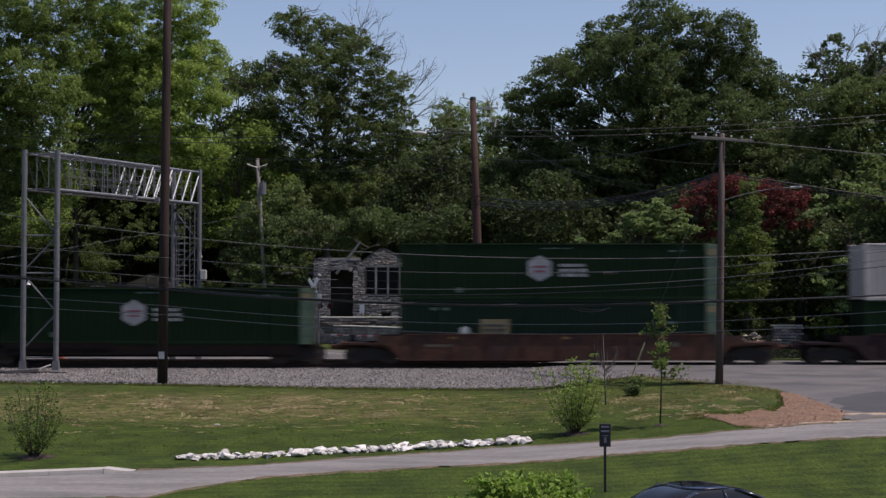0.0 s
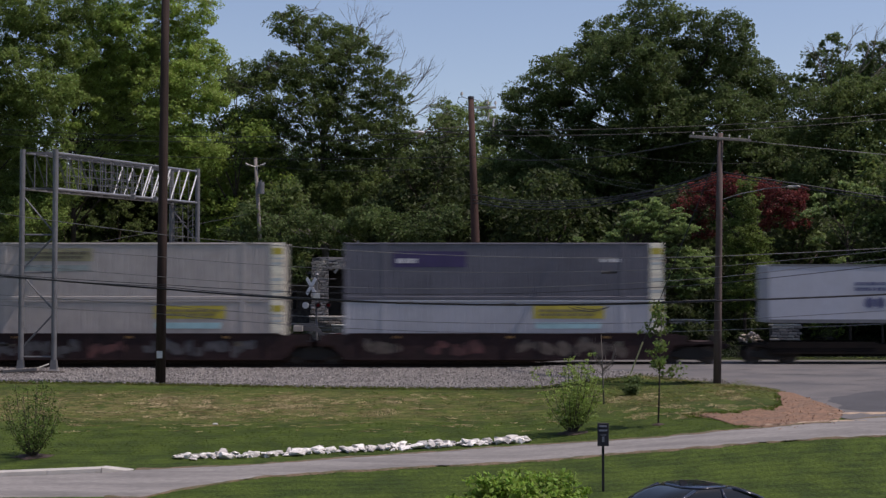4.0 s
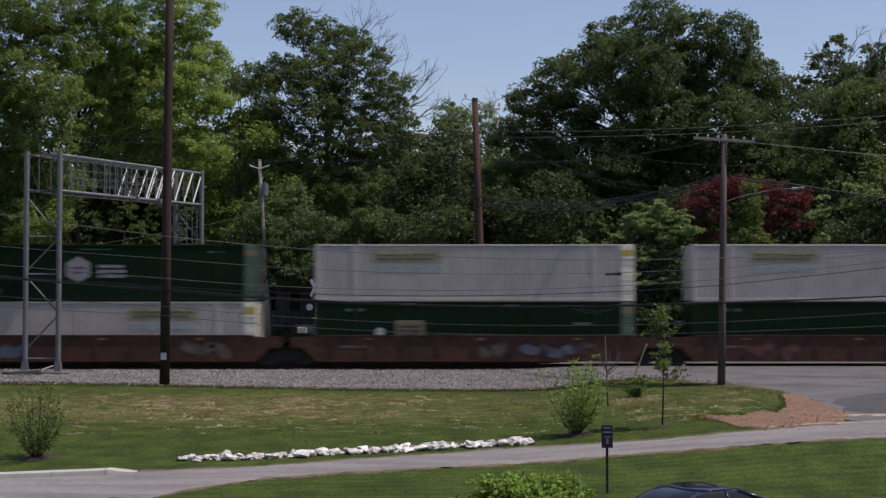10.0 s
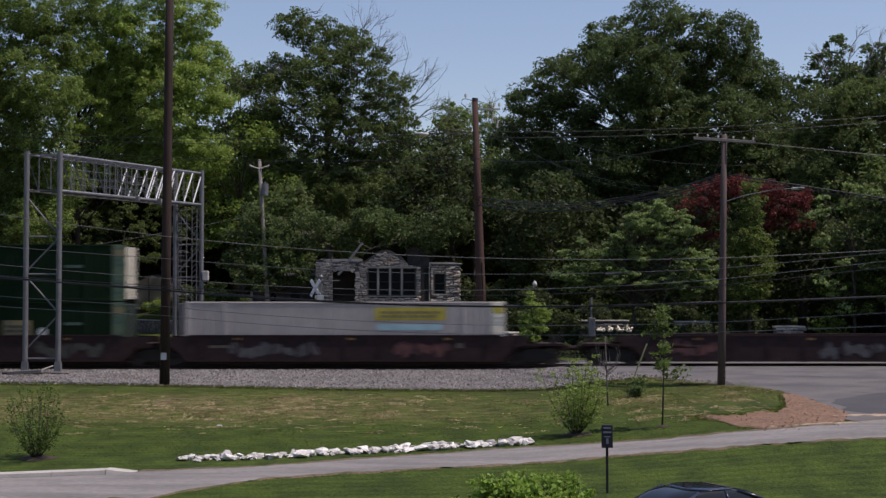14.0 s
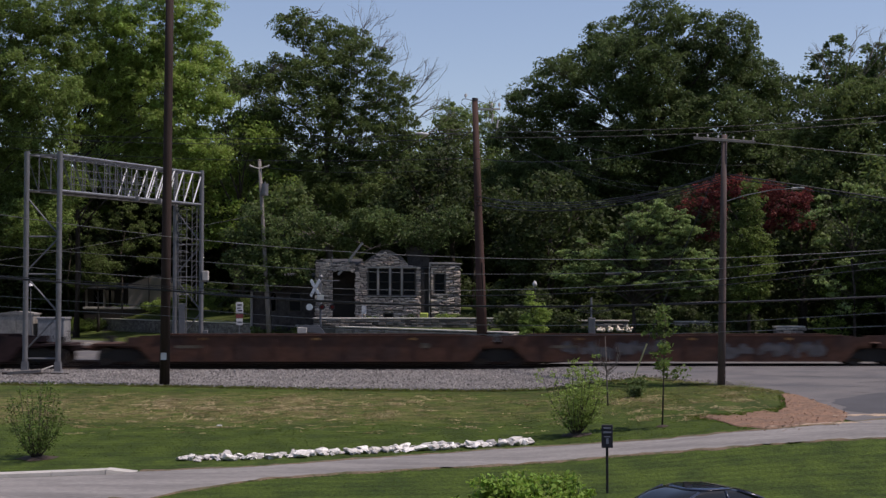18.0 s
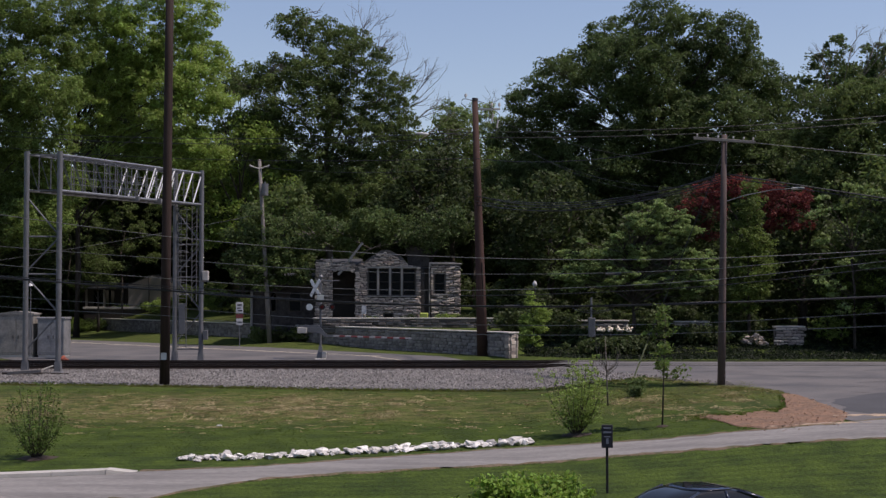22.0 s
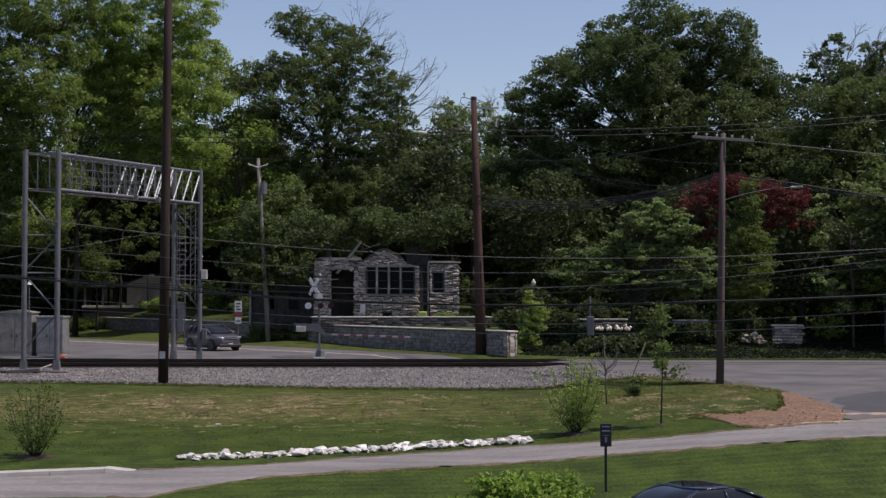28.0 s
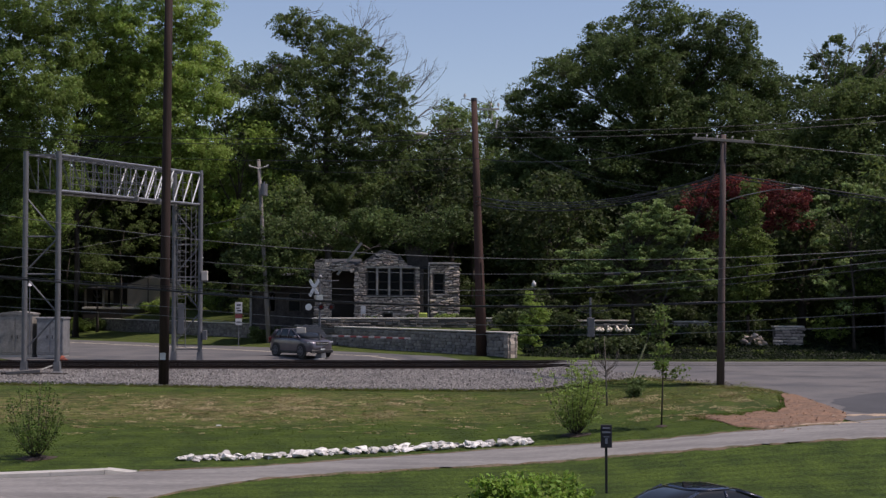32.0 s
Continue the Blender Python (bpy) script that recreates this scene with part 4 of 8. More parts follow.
def well_car(name_label, color, units, tags=()):
    """An articulated well car; the places of its wells along the train are given in metres."""
    mid = sum(units) / len(units)
    c = thing("well_car", name_label, "freight car", group="cars of the train")
    sill, floor, end = cached(("well", color.name), lambda: well_body(color))
    for k, u in enumerate(units):
        x = u - mid
        for s in (-1, 1):
            m = pose(x, -1.36, 0) if s < 0 else pose(x, 1.36, 0, 0, 0, 180)
            sl = part("side_sill", sill, color, c, at=m)
            if s < 0:
                for un, off, ln_, seed, pm in tags:
                    if un == k:
                        tagged(part("painted_tag", scrawl(seed, ln_, off, -0.092), GRAFFITI[pm], sl, "spray-painted graffiti patch"), kind="stuff")
                tagged(part("stencil", bars(-6.8, 0.9, 1.5, 0.22, 1, -0.092, k).box(5.6, 6.0, -0.1, -0.092, 0.9, 1.15), DECAL_FAINT, sl, "small illegible stencilled lettering"), kind="stuff")
        for q in (-5.4, 0.3, 5.2):
            part("marker", cached("marker", lambda: Geo().slab(-0.18, 0.18, -0.02, 0.0, -0.06, 0.06, 0.005).mesh("marker", MARKER)), MARKER, c, at=pose(x + q, -1.455, 1.36))
        part("well_floor", floor, color, c, at=pose(x, 0, 0))
        for turn in (0, 180):
            part("end_platform", end, color, c, at=pose(x, 0, 0, 0, 0, turn))
    gap = 9.55
    spots = [units[0] - mid - gap] + [(a + b) / 2 - mid for a, b in zip(units, units[1:])] + [units[-1] - mid + gap]
    for x in spots:
        truck(c, x)
    for x, s in ((spots[0], -1), (spots[-1], 1)):
        part("end_deck", Geo().box(-0.9, 1.55, -1.3, 1.3, 1.0, 1.12).box(-0.9, 1.9, -0.25, 0.25, 0.72, 1.0).rod((1.9, -0.12, 0.86), (2.12, 0.05, 0.86), 0.12),
             color, c, at=pose(x, 0, 0, 0, 0, 0 if s > 0 else 180))
        part("brake_gear", Geo().box(0.9, 1.2, -1.2, -0.7, 1.12, 1.45).rod((1.4, -1.1, 1.12), (1.4, -1.1, 1.75), 0.025).rod((1.4, -0.4, 1.12), (1.4, -0.4, 1.75), 0.025)
             .rod((1.4, -1.1, 1.74), (1.4, -0.4, 1.74), 0.025), IRON, c, at=pose(x, 0, 0, 0, 0, 0 if s > 0 else 180))
    TRAIN.append((c, mid, 0.0))
    return c


def spine_car(label, units):
    """An articulated spine car: a narrow centre beam with wheel platforms, for road trailers."""
    mid = sum(units) / len(units)
    c = thing("spine_car", label, "freight car", group="cars of the train")
    beam = cached("spine", lambda: Geo().prism([(-8.3, 0.98), (8.3, 0.98), (8.3, 0.72), (6.8, 0.36), (-6.8, 0.36), (-8.3, 0.72)], -0.32, 0.32, "y")
                  .box(-7.6, 7.6, -0.5, 0.5, 0.9, 1.0).mesh("spine_beam", CAR_BLACK))
    deck = cached("deck", lambda: Geo().box(-2.8, 2.8, -1.35, -0.45, 0.9, 1.0).box(-2.8, 2.8, 0.45, 1.35, 0.9, 1.0).box(-2.8, 2.8, -1.38, -1.34, 0.82, 1.12)
                  .box(-2.8, 2.8, 1.34, 1.38, 0.82, 1.12).box(-2.6, -2.4, -1.3, 1.3, 0.72, 0.9).box(2.4, 2.6, -1.3, 1.3, 0.72, 0.9).mesh("wheel_platform", CAR_BLACK))
    side = cached("spine_side", lambda: Geo().box(-7.4, 7.4, -1.36, -1.3, 0.5, 0.98).mesh("side_beam", CAR_BLACK))
    hitch = cached("hitch", lambda: Geo().prism([(-0.5, 1.0), (0.5, 1.0), (0.18, 1.42), (-0.18, 1.42)], -0.45, 0.45, "y").mesh("hitch_stand", CAR_BLACK))
    for u in units:
        x = u - mid
        part("spine_beam", beam, CAR_BLACK, c, at=pose(x, 0, 0))
        part("wheel_platform", deck, CAR_BLACK, c, at=pose(x - 4.8, 0, 0))
        part("side_beam", side, CAR_BLACK, c, at=pose(x, 0, 0))
        part("hitch_stand", hitch, CAR_BLACK, c, at=pose(x + 5.9, 0, 0))
    spots = [units[0] - mid - 7.2] + [(a + b) / 2 - mid for a, b in zip(units, units[1:])] + [units[-1] - mid + 7.2]
    for x in spots:
        truck(c, x)
    for x, s in ((spots[0], -1), (spots[-1], 1)):
        part("end_deck", Geo().box(-0.6, 1.1, -1.2, 1.2, 0.86, 0.98).box(-0.6, 1.4, -0.22, 0.22, 0.66, 0.86), CAR_BLACK, c, at=pose(x, 0, 0, 0, 0, 0 if s > 0 else 180))
    TRAIN.append((c, mid, 0.0))
    return c


def road_trailer(label, length, style, reefer=0):
    """A box semi-trailer with its wheels, standing on the wheel platform. reefer: which end carries the cooling unit."""
    c = thing("semi_trailer", label, "trailer", group="trailers on the train")
    h, half = 2.95, length / 2
    body = Geo().slab(-half, half, -1.28, 1.28, 1.14, 1.14 + h, 0.03)
    part("body", body, G_PALE, c)
    ribs = Geo()
    for k in range(int(length / 0.6)):
        x = -half + 0.35 + k * 0.6
        ribs.box(x - 0.012, x + 0.012, -1.286, -1.279, 1.3, 1.14 + h - 0.1)
    part("seam_strip", ribs, G_PALE, c)
    part("bottom_rail", Geo().box(-half, half, -1.3, -1.27, 1.12, 1.3).box(-half, half, 1.27, 1.3, 1.12, 1.3), STEEL, c)
    part("top_rail", Geo().box(-half, half, -1.3, -1.27, 1.14 + h - 0.1, 1.14 + h + 0.01).box(-half, half, 1.27, 1.3, 1.14 + h - 0.1, 1.14 + h + 0.01), STEEL, c)
    rear = -1 if reefer > 0 else 1
    for sy in (-1, 1):
        part("rear_door", Geo().slab(0, 0.04, 0.02, 1.24, 1.24, 1.06 + h, 0.01), REAR_DOOR if style != "plain" else G_PALE, c,
             at=pose(rear * half, 0, 0) if sy * rear > 0 else pose(rear * half, -1.26, 0))
    bogie = part("bogie_frame", Geo().box(-1.6, 1.6, -0.5, 0.5, 0.78, 1.12), IRON, c, at=pose(rear * (half - 2.6), 0, 0))
    tyre = cached("trailer_tyre", lambda: Geo().rod((0, -0.28, 0), (0, 0.28, 0), 0.5, n=20).mesh("wheel", RUBBER))
    for wx in (-0.62, 0.62):
        for sy in (-1, 1):
            part("wheel", tyre, RUBBER, bogie, at=pose(wx, sy * 0.95, 0.52))
    part("landing_gear", Geo().rod((0, -0.7, 0.35), (0, -0.7, 1.14), 0.07).rod((0, 0.7, 0.35), (0, 0.7, 1.14), 0.07).box(-0.15, 0.15, -0.85, -0.55, 0.28, 0.36)
         .box(-0.15, 0.15, 0.55, 0.85, 0.28, 0.36), IRON, c, at=pose(-rear * (half - 3.2), 0, 0))
    if reefer:
        u = part("cooling_unit", Geo().slab(0, 0.55, -1.05, 1.05, 1.9, 3.8, 0.08), REEFER_WHITE, c, "white refrigeration unit with a dark grille", at=pose(reefer * half, 0, 0, 0, 0, 0 if reefer > 0 else 180))
        part("grille", Geo().box(0.12, 0.45, -1.06, 1.06, 2.75, 3.55).box(0.555, 0.565, -0.8, 0.8, 2.7, 3.5), DECAL_DARK, u)
    y = -1.287
    if style == "flag":
        for k, reach in enumerate((3.6, 3.8, 4.1, 4.0, 4.2, 4.4, 4.9, 5.6)):
            part("stripe", Geo().box(-half + 0.25, -half + reach, y - 0.008, y, 2.08 + k * 0.215, 2.165 + k * 0.215), DECAL_RED, c, "faded dark red stripe")
        part("lettering", bars(-half + 4.3, 2.72, 2.3, 0.34, 1, y, 9), DECAL_RED, c)
        part("small_lettering", bars(-half + 8.7, 2.02, 1.9, 0.2, 1, y, 10).quads(*[(q.v, q.f) for q in (bars(-half + 11.3, 2.02, 1.6, 0.2, 1, y, 12),)][0]), DECAL_BLUE, c)
    if style == "blue":
        part("lettering", bars(-half + 4.4, 2.75, 6.4, 0.55, 2, y, 11), DECAL_BLUE, c, "faded illegible lettering")
        for q in (-half + 4.8, -half + 9.4):
            part("emblem", hexagon(q + 0.3, 2.15, 0.3, y).quads(*[(lambda gg: (gg.v, gg.f))(hexagon(q + 0.85, 2.15, 0.3, y))][0]), DECAL_BLUE, c)
    return c


def u_(place):
    """Metres along the train from the datum."""
    return (place - 784.0) / 35.0


def load(ob, place, z):
    TRAIN.append((ob, u_(place), z))
    return ob


LOW, TOP = 0.345, 3.25
# the loaded cars in order from the head of the stretch
spine_car("black articulated spine car carrying a green container", [u_(-320), u_(275)])
load(container(G_GREEN, "single dark green corrugated container on a spine car", "badge"), 275, 1.0)
well_car("rust-brown well car carrying two stacked green containers", CAR_RUST, [u_(994)])
load(container(G_TEAL, "blue-green corrugated container sunk in a well car", "label_left"), 994, LOW)
load(container(G_GREEN, "dark green container with a white badge, stacked on another", "badge"), 994, TOP)
well_car("dark maroon well car carrying a white and a green container", CAR_MAROON, [u_(1818)])
load(container(G_GREEN, "dark green corrugated container sunk in a well car", "label_left"), 1818, LOW)
load(container(G_WHITE, "white container with a yellow banner, stacked on a green one", "yellow_left", G_CREAM), 1818, TOP)
well_car("dark maroon articulated well car with graffiti on its sills", CAR_MAROON, [u_(2628), u_(3300), u_(3972)],
         [(0, -7.6, 2.2, 21, 4), (0, -5, 4.0, 1, 3), (0, -0.6, 2.4, 22, 0), (0, 2, 4.5, 2, 1), (0, 6.6, 1.0, 23, 4), (1, -7.4, 5.0, 3, 0), (1, -1.5, 1.8, 24, 4), (1, 1.2, 5.4, 4, 0), (2, -6.8, 1.6, 25, 2), (2, -3.5, 2.4, 26, 4), (2, 1.0, 5.0, 5, 2)])
load(container(G_GREEN, "dark green corrugated container sunk in a well car", "label_right"), 2628, LOW)
load(container(G_GREEN, "dark green container with a tan label, stacked on another", "label_mid"), 2628, TOP)
load(container(G_WHITE, "white container with a yellow banner in a well car", "yellow_right", G_CREAM), 3300, LOW)
load(container(G_WHITE, "white container with a faded banner, stacked on another", "faded_left", G_CREAM), 3300, TOP)
load(container(G_SILVER, "pale silver container with a yellow banner in a well car", "yellow_right", G_SILVER), 3972, LOW)
load(container(G_GREY, "slate grey container with a dark purple banner", "purple", G_CREAM), 3972, TOP)
spine_car("black articulated spine car carrying white road trailers", [u_(4703), u_(5297), u_(5892), u_(6488), u_(7088)])
load(road_trailer("white semi-trailer with faded blue lettering on a spine car", 15.0, "blue"), 4705, 0.95)
load(road_trailer("white semi-trailer with faded red stripes on a spine car", 15.8, "flag", -1), 5892, 0.95)
load(road_trailer("plain white refrigerated semi-trailer on a spine car", 15.4, "plain", 1), 7095, 0.95)
well_car("rust-brown articulated well car with a blue graffiti tag", CAR_RUST, [u_(7832), u_(8500), u_(9168)], [(0, -6, 2.6, 6, 1), (0, 4.6, 2.0, 27, 2), (1, 2.5, 3.0, 7, 1), (1, 0.4, 1.2, 28, 2), (2, -5.2, 2.2, 29, 4)])
load(container(G_WHITE, "white container with a faded olive banner in a well car", "faded_right", G_CREAM), 7832, LOW)
load(container(G_GREEN, "dark green container with a white badge, stacked on a white one", "badge"), 7832, TOP)
for p, st in ((8500, "label_left"), (9168, "label_right")):
    load(container(G_GREEN, "dark green corrugated container sunk in a well car", st), p, LOW)
    load(container(G_WHITE, "white container with a faded banner, stacked on a green one", "faded_left", G_CREAM), p, TOP)
well_car("dark maroon articulated well car under mixed containers", CAR_MAROON, [u_(9972), u_(10640), u_(11312)], [(0, -4.4, 3.0, 30, 0), (0, 0.6, 2.0, 31, 2), (1, -7.0, 2.0, 32, 4), (1, -3, 3.0, 8, 3), (1, 3.8, 3.2, 33, 3), (2, -5.6, 4.2, 34, 0), (2, 2.8, 2.4, 35, 4)])
load(container(G_WHITE, "white container with a yellow banner in a well car", "yellow_left", G_CREAM), 9972, LOW)
load(container(G_GREEN, "dark green container with a white badge, stacked on a white one", "badge"), 9972, TOP)
load(container(G_GREEN, "dark green corrugated container sunk in a well car", "label_right"), 10640, LOW)
load(container(G_GREEN, "dark green container with a tan label, stacked on another", "label_mid", G_CREAM), 10640, TOP)
load(container(G_WHITE, "single white container with a yellow banner in a well car", "yellow_right"), 11312, LOW)
well_car("empty dark maroon articulated well car", CAR_MAROON, [u_(12125), u_(12795), u_(13465)], [(0, 1, 3, 9, 0), (0, -6.6, 2.4, 36, 4), (1, -5, 3, 10, 0), (1, 4.0, 2.2, 37, 2), (2, -2.0, 4.4, 38, 3)])
well_car("empty rust-brown articulated well car with graffiti at the train's end", CAR_RUST, [u_(14280), u_(14944), u_(15612)],
         [(1, -6, 4.6, 11, 0), (1, 2, 5, 12, 0), (2, -1, 3, 13, 0)])


# ---------------------------------------------------------------- trees
BARK_GREY = mat("grey_bark", (0.13, 0.112, 0.098), 0.95, vary=0.3, grain=25, bump=0.5)
# near-black leaf colour that stands in for shade on the verge grass
LEAF_VERGE_SHADE = leaf("verge_shade_leaf", (0.014, 0.024, 0.008), (0.009, 0.015, 0.006))
def leaf_mesh(name, centres, radii, per, size, material, seed, flat=0.6, up=0.6, tri=False):
    """Many small bent leaves gathered round the centres of the clumps."""
    r = np.random.RandomState(seed)
    centres, radii = np.asarray(centres, float), np.asarray(radii, float)
    k = len(centres)
    d = r.normal(size=(k, per, 3))
    d /= np.linalg.norm(d, axis=2, keepdims=True)
    rad = r.uniform(0.25, 1.0, (k, per, 1)) ** 0.6
    p = (centres[:, None, :] + d * rad * radii[:, None, None] * np.array([1.15, 1.15, flat])).reshape(-1, 3)
    n = r.normal(size=(len(p), 3)) * 0.75 + d.reshape(-1, 3) * 0.6 + np.array([0, 0, up])
    n /= np.linalg.norm(n, axis=1, keepdims=True)
    a = np.cross(n, r.normal(size=(len(p), 3)))
    a /= np.linalg.norm(a, axis=1, keepdims=True) + 1e-9
    b = np.cross(n, a)
    s = (size * r.uniform(0.55, 1.35, len(p)))[:, None]
    tip = n * s * 0.22
    c = 3 if tri else 4
    if tri:
        quad = np.stack([p - a * s - tip, p + a * s * 0.6 - b * s * 0.7, p + a * s * 0.6 + b * s * 0.7], 1).reshape(-1, 3)
    else:
        quad = np.stack([p - a * s, p - b * s * 0.62 - tip, p + a * s, p + b * s * 0.62 - tip], 1).reshape(-1, 3)
    me = bpy.data.meshes.new(name)
    nq = len(p)
    me.vertices.add(nq * c)
    me.vertices.foreach_set("co", quad.astype(np.float32).ravel())
    me.loops.add(nq * c)
    me.loops.foreach_set("vertex_index", np.arange(nq * c, dtype=np.int32))
    me.polygons.add(nq)
    me.polygons.foreach_set("loop_start", np.arange(0, nq * c, c, dtype=np.int32))
    me.polygons.foreach_set("loop_total", np.full(nq, c, dtype=np.int32))
    me.update(calc_edges=True)
    me.materials.append(material)
    return me


def lobes_to_clumps(lobes, clump, cover, seed):
    r = np.random.RandomState(seed)
    out, rad = [], []
    for x, y, z, rx, rz in lobes:
        n = max(6, int(cover * 4 * (rx * (rx + 2 * rz) / 3) / (clump * clump)))
        d = r.normal(size=(n, 3))
        d /= np.linalg.norm(d, axis=1, keepdims=True)
        s = r.uniform(0.12, 1.06, (n, 1)) ** 0.42
        out.append(np.array([x, y, z]) + d * s * np.array([rx, rx, rz]))
        rad.append(clump * r.uniform(0.55, 1.35, n))
    return np.concatenate(out), np.concatenate(rad)


def bare_spray(g, r, a, e):
    """A dead branch from a towards e that forks again and again into fine twigs."""
    def fork(p, d, size, rad, depth):
        bend = Vector((r.uniform(-0.2, 0.2), r.uniform(-0.2, 0.2), r.uniform(-0.05, 0.25)))
        m = p + d * size * 0.5 + bend * size * 0.15
        q = p + (d + bend * 0.4).normalized() * size
        g.tube([p, m, q], [rad, rad * 0.8, rad * 0.55], 4 if depth else 3)
        if depth < 3:
            for k in range(3 if depth else 4):
                f = r.uniform(0.35, 1.0)
                at = p.lerp(m, f * 2) if f < 0.5 else m.lerp(q, f * 2 - 1)
                side = Vector((r.uniform(-0.75, 0.75), r.uniform(-0.6, 0.6), r.uniform(-0.5, 0.85)))
                fork(at, (d + side).normalized(), size * r.uniform(0.4, 0.66), rad * 0.55, depth + 1)
    d = e - a
    fork(a, d.normalized(), d.length * 0.85, 0.05, 0)


def tree(name, label, x, y, lobes, leafmat, seed, trunk=0.4, leaf_size=0.15, clump=0.72, per=54, cover=1.3, category="tree", bare=0, reach=99.0, barkmat=None, group="", flat=0.72, sprays=()):
    """lobes: (dx, dy, height, radius, half height) of each mass of leaves, from the trunk's foot."""
    z0 = land(x, y) - 0.05
    t = thing(name, label, category, pose(x, y, z0), group)
    r = random.Random(seed)
    top = max(l[2] for l in lobes)
    g = Geo()
    h = top * 0.72
    bend = [(r.uniform(-0.03, 0.03) * h * i / 4, r.uniform(-0.03, 0.03) * h * i / 4, h * i / 4) for i in range(5)]
    bend[0] = (0, 0, -0.1)
    g.tube(bend, [trunk * 1.25, trunk, trunk * 0.8, trunk * 0.55, trunk * 0.25], 9)
    bm_ = barkmat or BARK
    part("trunk", g, bm_, t, smooth=True)
    limbs = Geo()
    for lx, ly, lz, rx, rz in lobes:
        if math.hypot(lx, ly) > reach:
            continue
        f = min(0.85, max(0.25, (lz - rz * 0.9) / h * 0.75))
        k = min(3, int(f * 4))
        s = f * 4 - k
        p0 = Vector(bend[k]).lerp(Vector(bend[k + 1]), s)
        p3 = Vector((lx, ly, lz))
        p1 = p0.lerp(p3, 0.35) + Vector((r.uniform(-.4, .4), r.uniform(-.4, .4), 0.12 * (p3 - p0).length))
        p2 = p0.lerp(p3, 0.7) + Vector((r.uniform(-.3, .3), r.uniform(-.3, .3), 0.08 * (p3 - p0).length))
        limbs.tube([p0, p1, p2, p3], [trunk * 0.3, trunk * 0.22, trunk * 0.13, trunk * 0.05], 6)
        for q in range(3):
            e = p3 + Vector((r.uniform(-1, 1) * rx, r.uniform(-1, 1) * rx, r.uniform(-0.4, 0.9) * rz))
            limbs.tube([p2, p2.lerp(e, 0.5) + Vector((0, 0, 0.15 * rz)), e], [trunk * 0.11, trunk * 0.07, trunk * 0.02], 5)
    for q in range(bare):
        lx, ly, lz, rx, rz = r.choice(lobes)
        a = Vector((lx, ly, lz))
        e = a + Vector((r.uniform(0.6, 1.35) * rx, r.uniform(-0.5, 0.2) * rx, r.uniform(0.2, 1.15) * rz))
        limbs.tube([a, a.lerp(e, 0.5) + Vector((r.uniform(-.3, .3), 0, r.uniform(-.3, .5))), e], [trunk * 0.16, trunk * 0.11, 0.02], 4)
        for j in range(3):
            m = a.lerp(e, r.uniform(0.55, 0.95))
            limbs.tube([m, m + Vector((r.uniform(-0.8, 0.9), 0, r.uniform(0.1, 1.0)))], [0.03, 0.012], 3)
    for bx, bz, ex, ez in sprays:
        bare_spray(limbs, r, Vector((bx, -1.5, bz)), Vector((ex, -2.0, ez)))
    twigs = part("branchwork", limbs, bm_, t, smooth=True)
    if bare or sprays:
        tagged(twigs, kind="stuff")
    if y > 80:
        c, rad = lobes_to_clumps(lobes, clump * 0.78, cover * 0.86, seed)
        part("crown", leaf_mesh("crown", c, rad, int(per * 1.3), leaf_size * 0.74, leafmat, seed, flat, 0.75, tri=True), leafmat, t)
    else:
        c, rad = lobes_to_clumps(lobes, clump, cover, seed)
        part("crown", leaf_mesh("crown", c, rad, per, leaf_size, leafmat, seed), leafmat, t)
    return t


def dome(seed, n, rx, rz, hz, lobe, low=-0.35):
    """A rounded crown as lobes over an ellipsoid of half width rx and half height rz about height hz."""
    r = random.Random(seed)
    out = []
    for i in range(n):
        zf = low + (1 - low) * (i + 0.5) / n
        a = i * 2.39996 + r.uniform(-0.3, 0.3)
        q = math.sqrt(max(0.02, 1 - zf * zf))
        s = r.uniform(0.6, 0.86)
        out.append((rx * s * q * math.cos(a), rx * s * q * math.sin(a) * 0.8, hz + rz * zf * 0.84, lobe * r.uniform(0.75, 1.2), lobe * r.uniform(0.6, 0.9)))
    return out


def crown(places, seed, tall=0.8, deep=0.3):
    """Masses of leaves from (dx, height, radius), scattered in depth."""
    r = random.Random(seed)
    return [(x, r.uniform(-1, 1) * deep * 10 - 0.2 * q, z, q * 1.12, q * 1.08 * tall) for x, z, q in places]


MAPLE_A = [(5.5, 30.4, 3.0), (9.4, 28.0, 2.7), (8.5, 24.8, 2.9), (11.3, 23.9, 1.9), (5.1, 25.8, 3.2), (2.1, 27.0, 2.7), (10.4, 21.4, 2.4), (7.0, 21.4, 3.2), (3.1, 22.4, 3.2), (5.1, 18.3, 2.9), (8.9, 18.3, 2.4), (0.7, 19.5, 3.0), (12.1, 20.0, 1.7), (3.1, 15.1, 2.9), (7.5, 14.6, 2.9), (10.9, 15.8, 2.3), (0.7, 23.4, 2.9)]
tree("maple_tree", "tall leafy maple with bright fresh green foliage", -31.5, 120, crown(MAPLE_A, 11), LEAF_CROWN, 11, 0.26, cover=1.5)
MAPLE_B = [(5.1, 27.3, 3.2), (1.8, 25.4, 3.2), (7.1, 24.1, 2.7), (4.1, 21.3, 3.2), (7.5, 19.4, 2.3), (2.7, 17.1, 3.0), (6.4, 15.7, 2.3), (8.5, 27.5, 1.9), (4.1, 13.4, 2.8), (0.4, 20.8, 3.2), (7.4, 12.5, 2.3), (2.7, 9.7, 2.8), (6.0, 9.3, 2.5)]
tree("maple_tree", "large maple with dense fresh green foliage", -38.5, 114, crown(MAPLE_B, 12), LEAF_MAPLE_SHADE, 12, 0.28, cover=1.5)
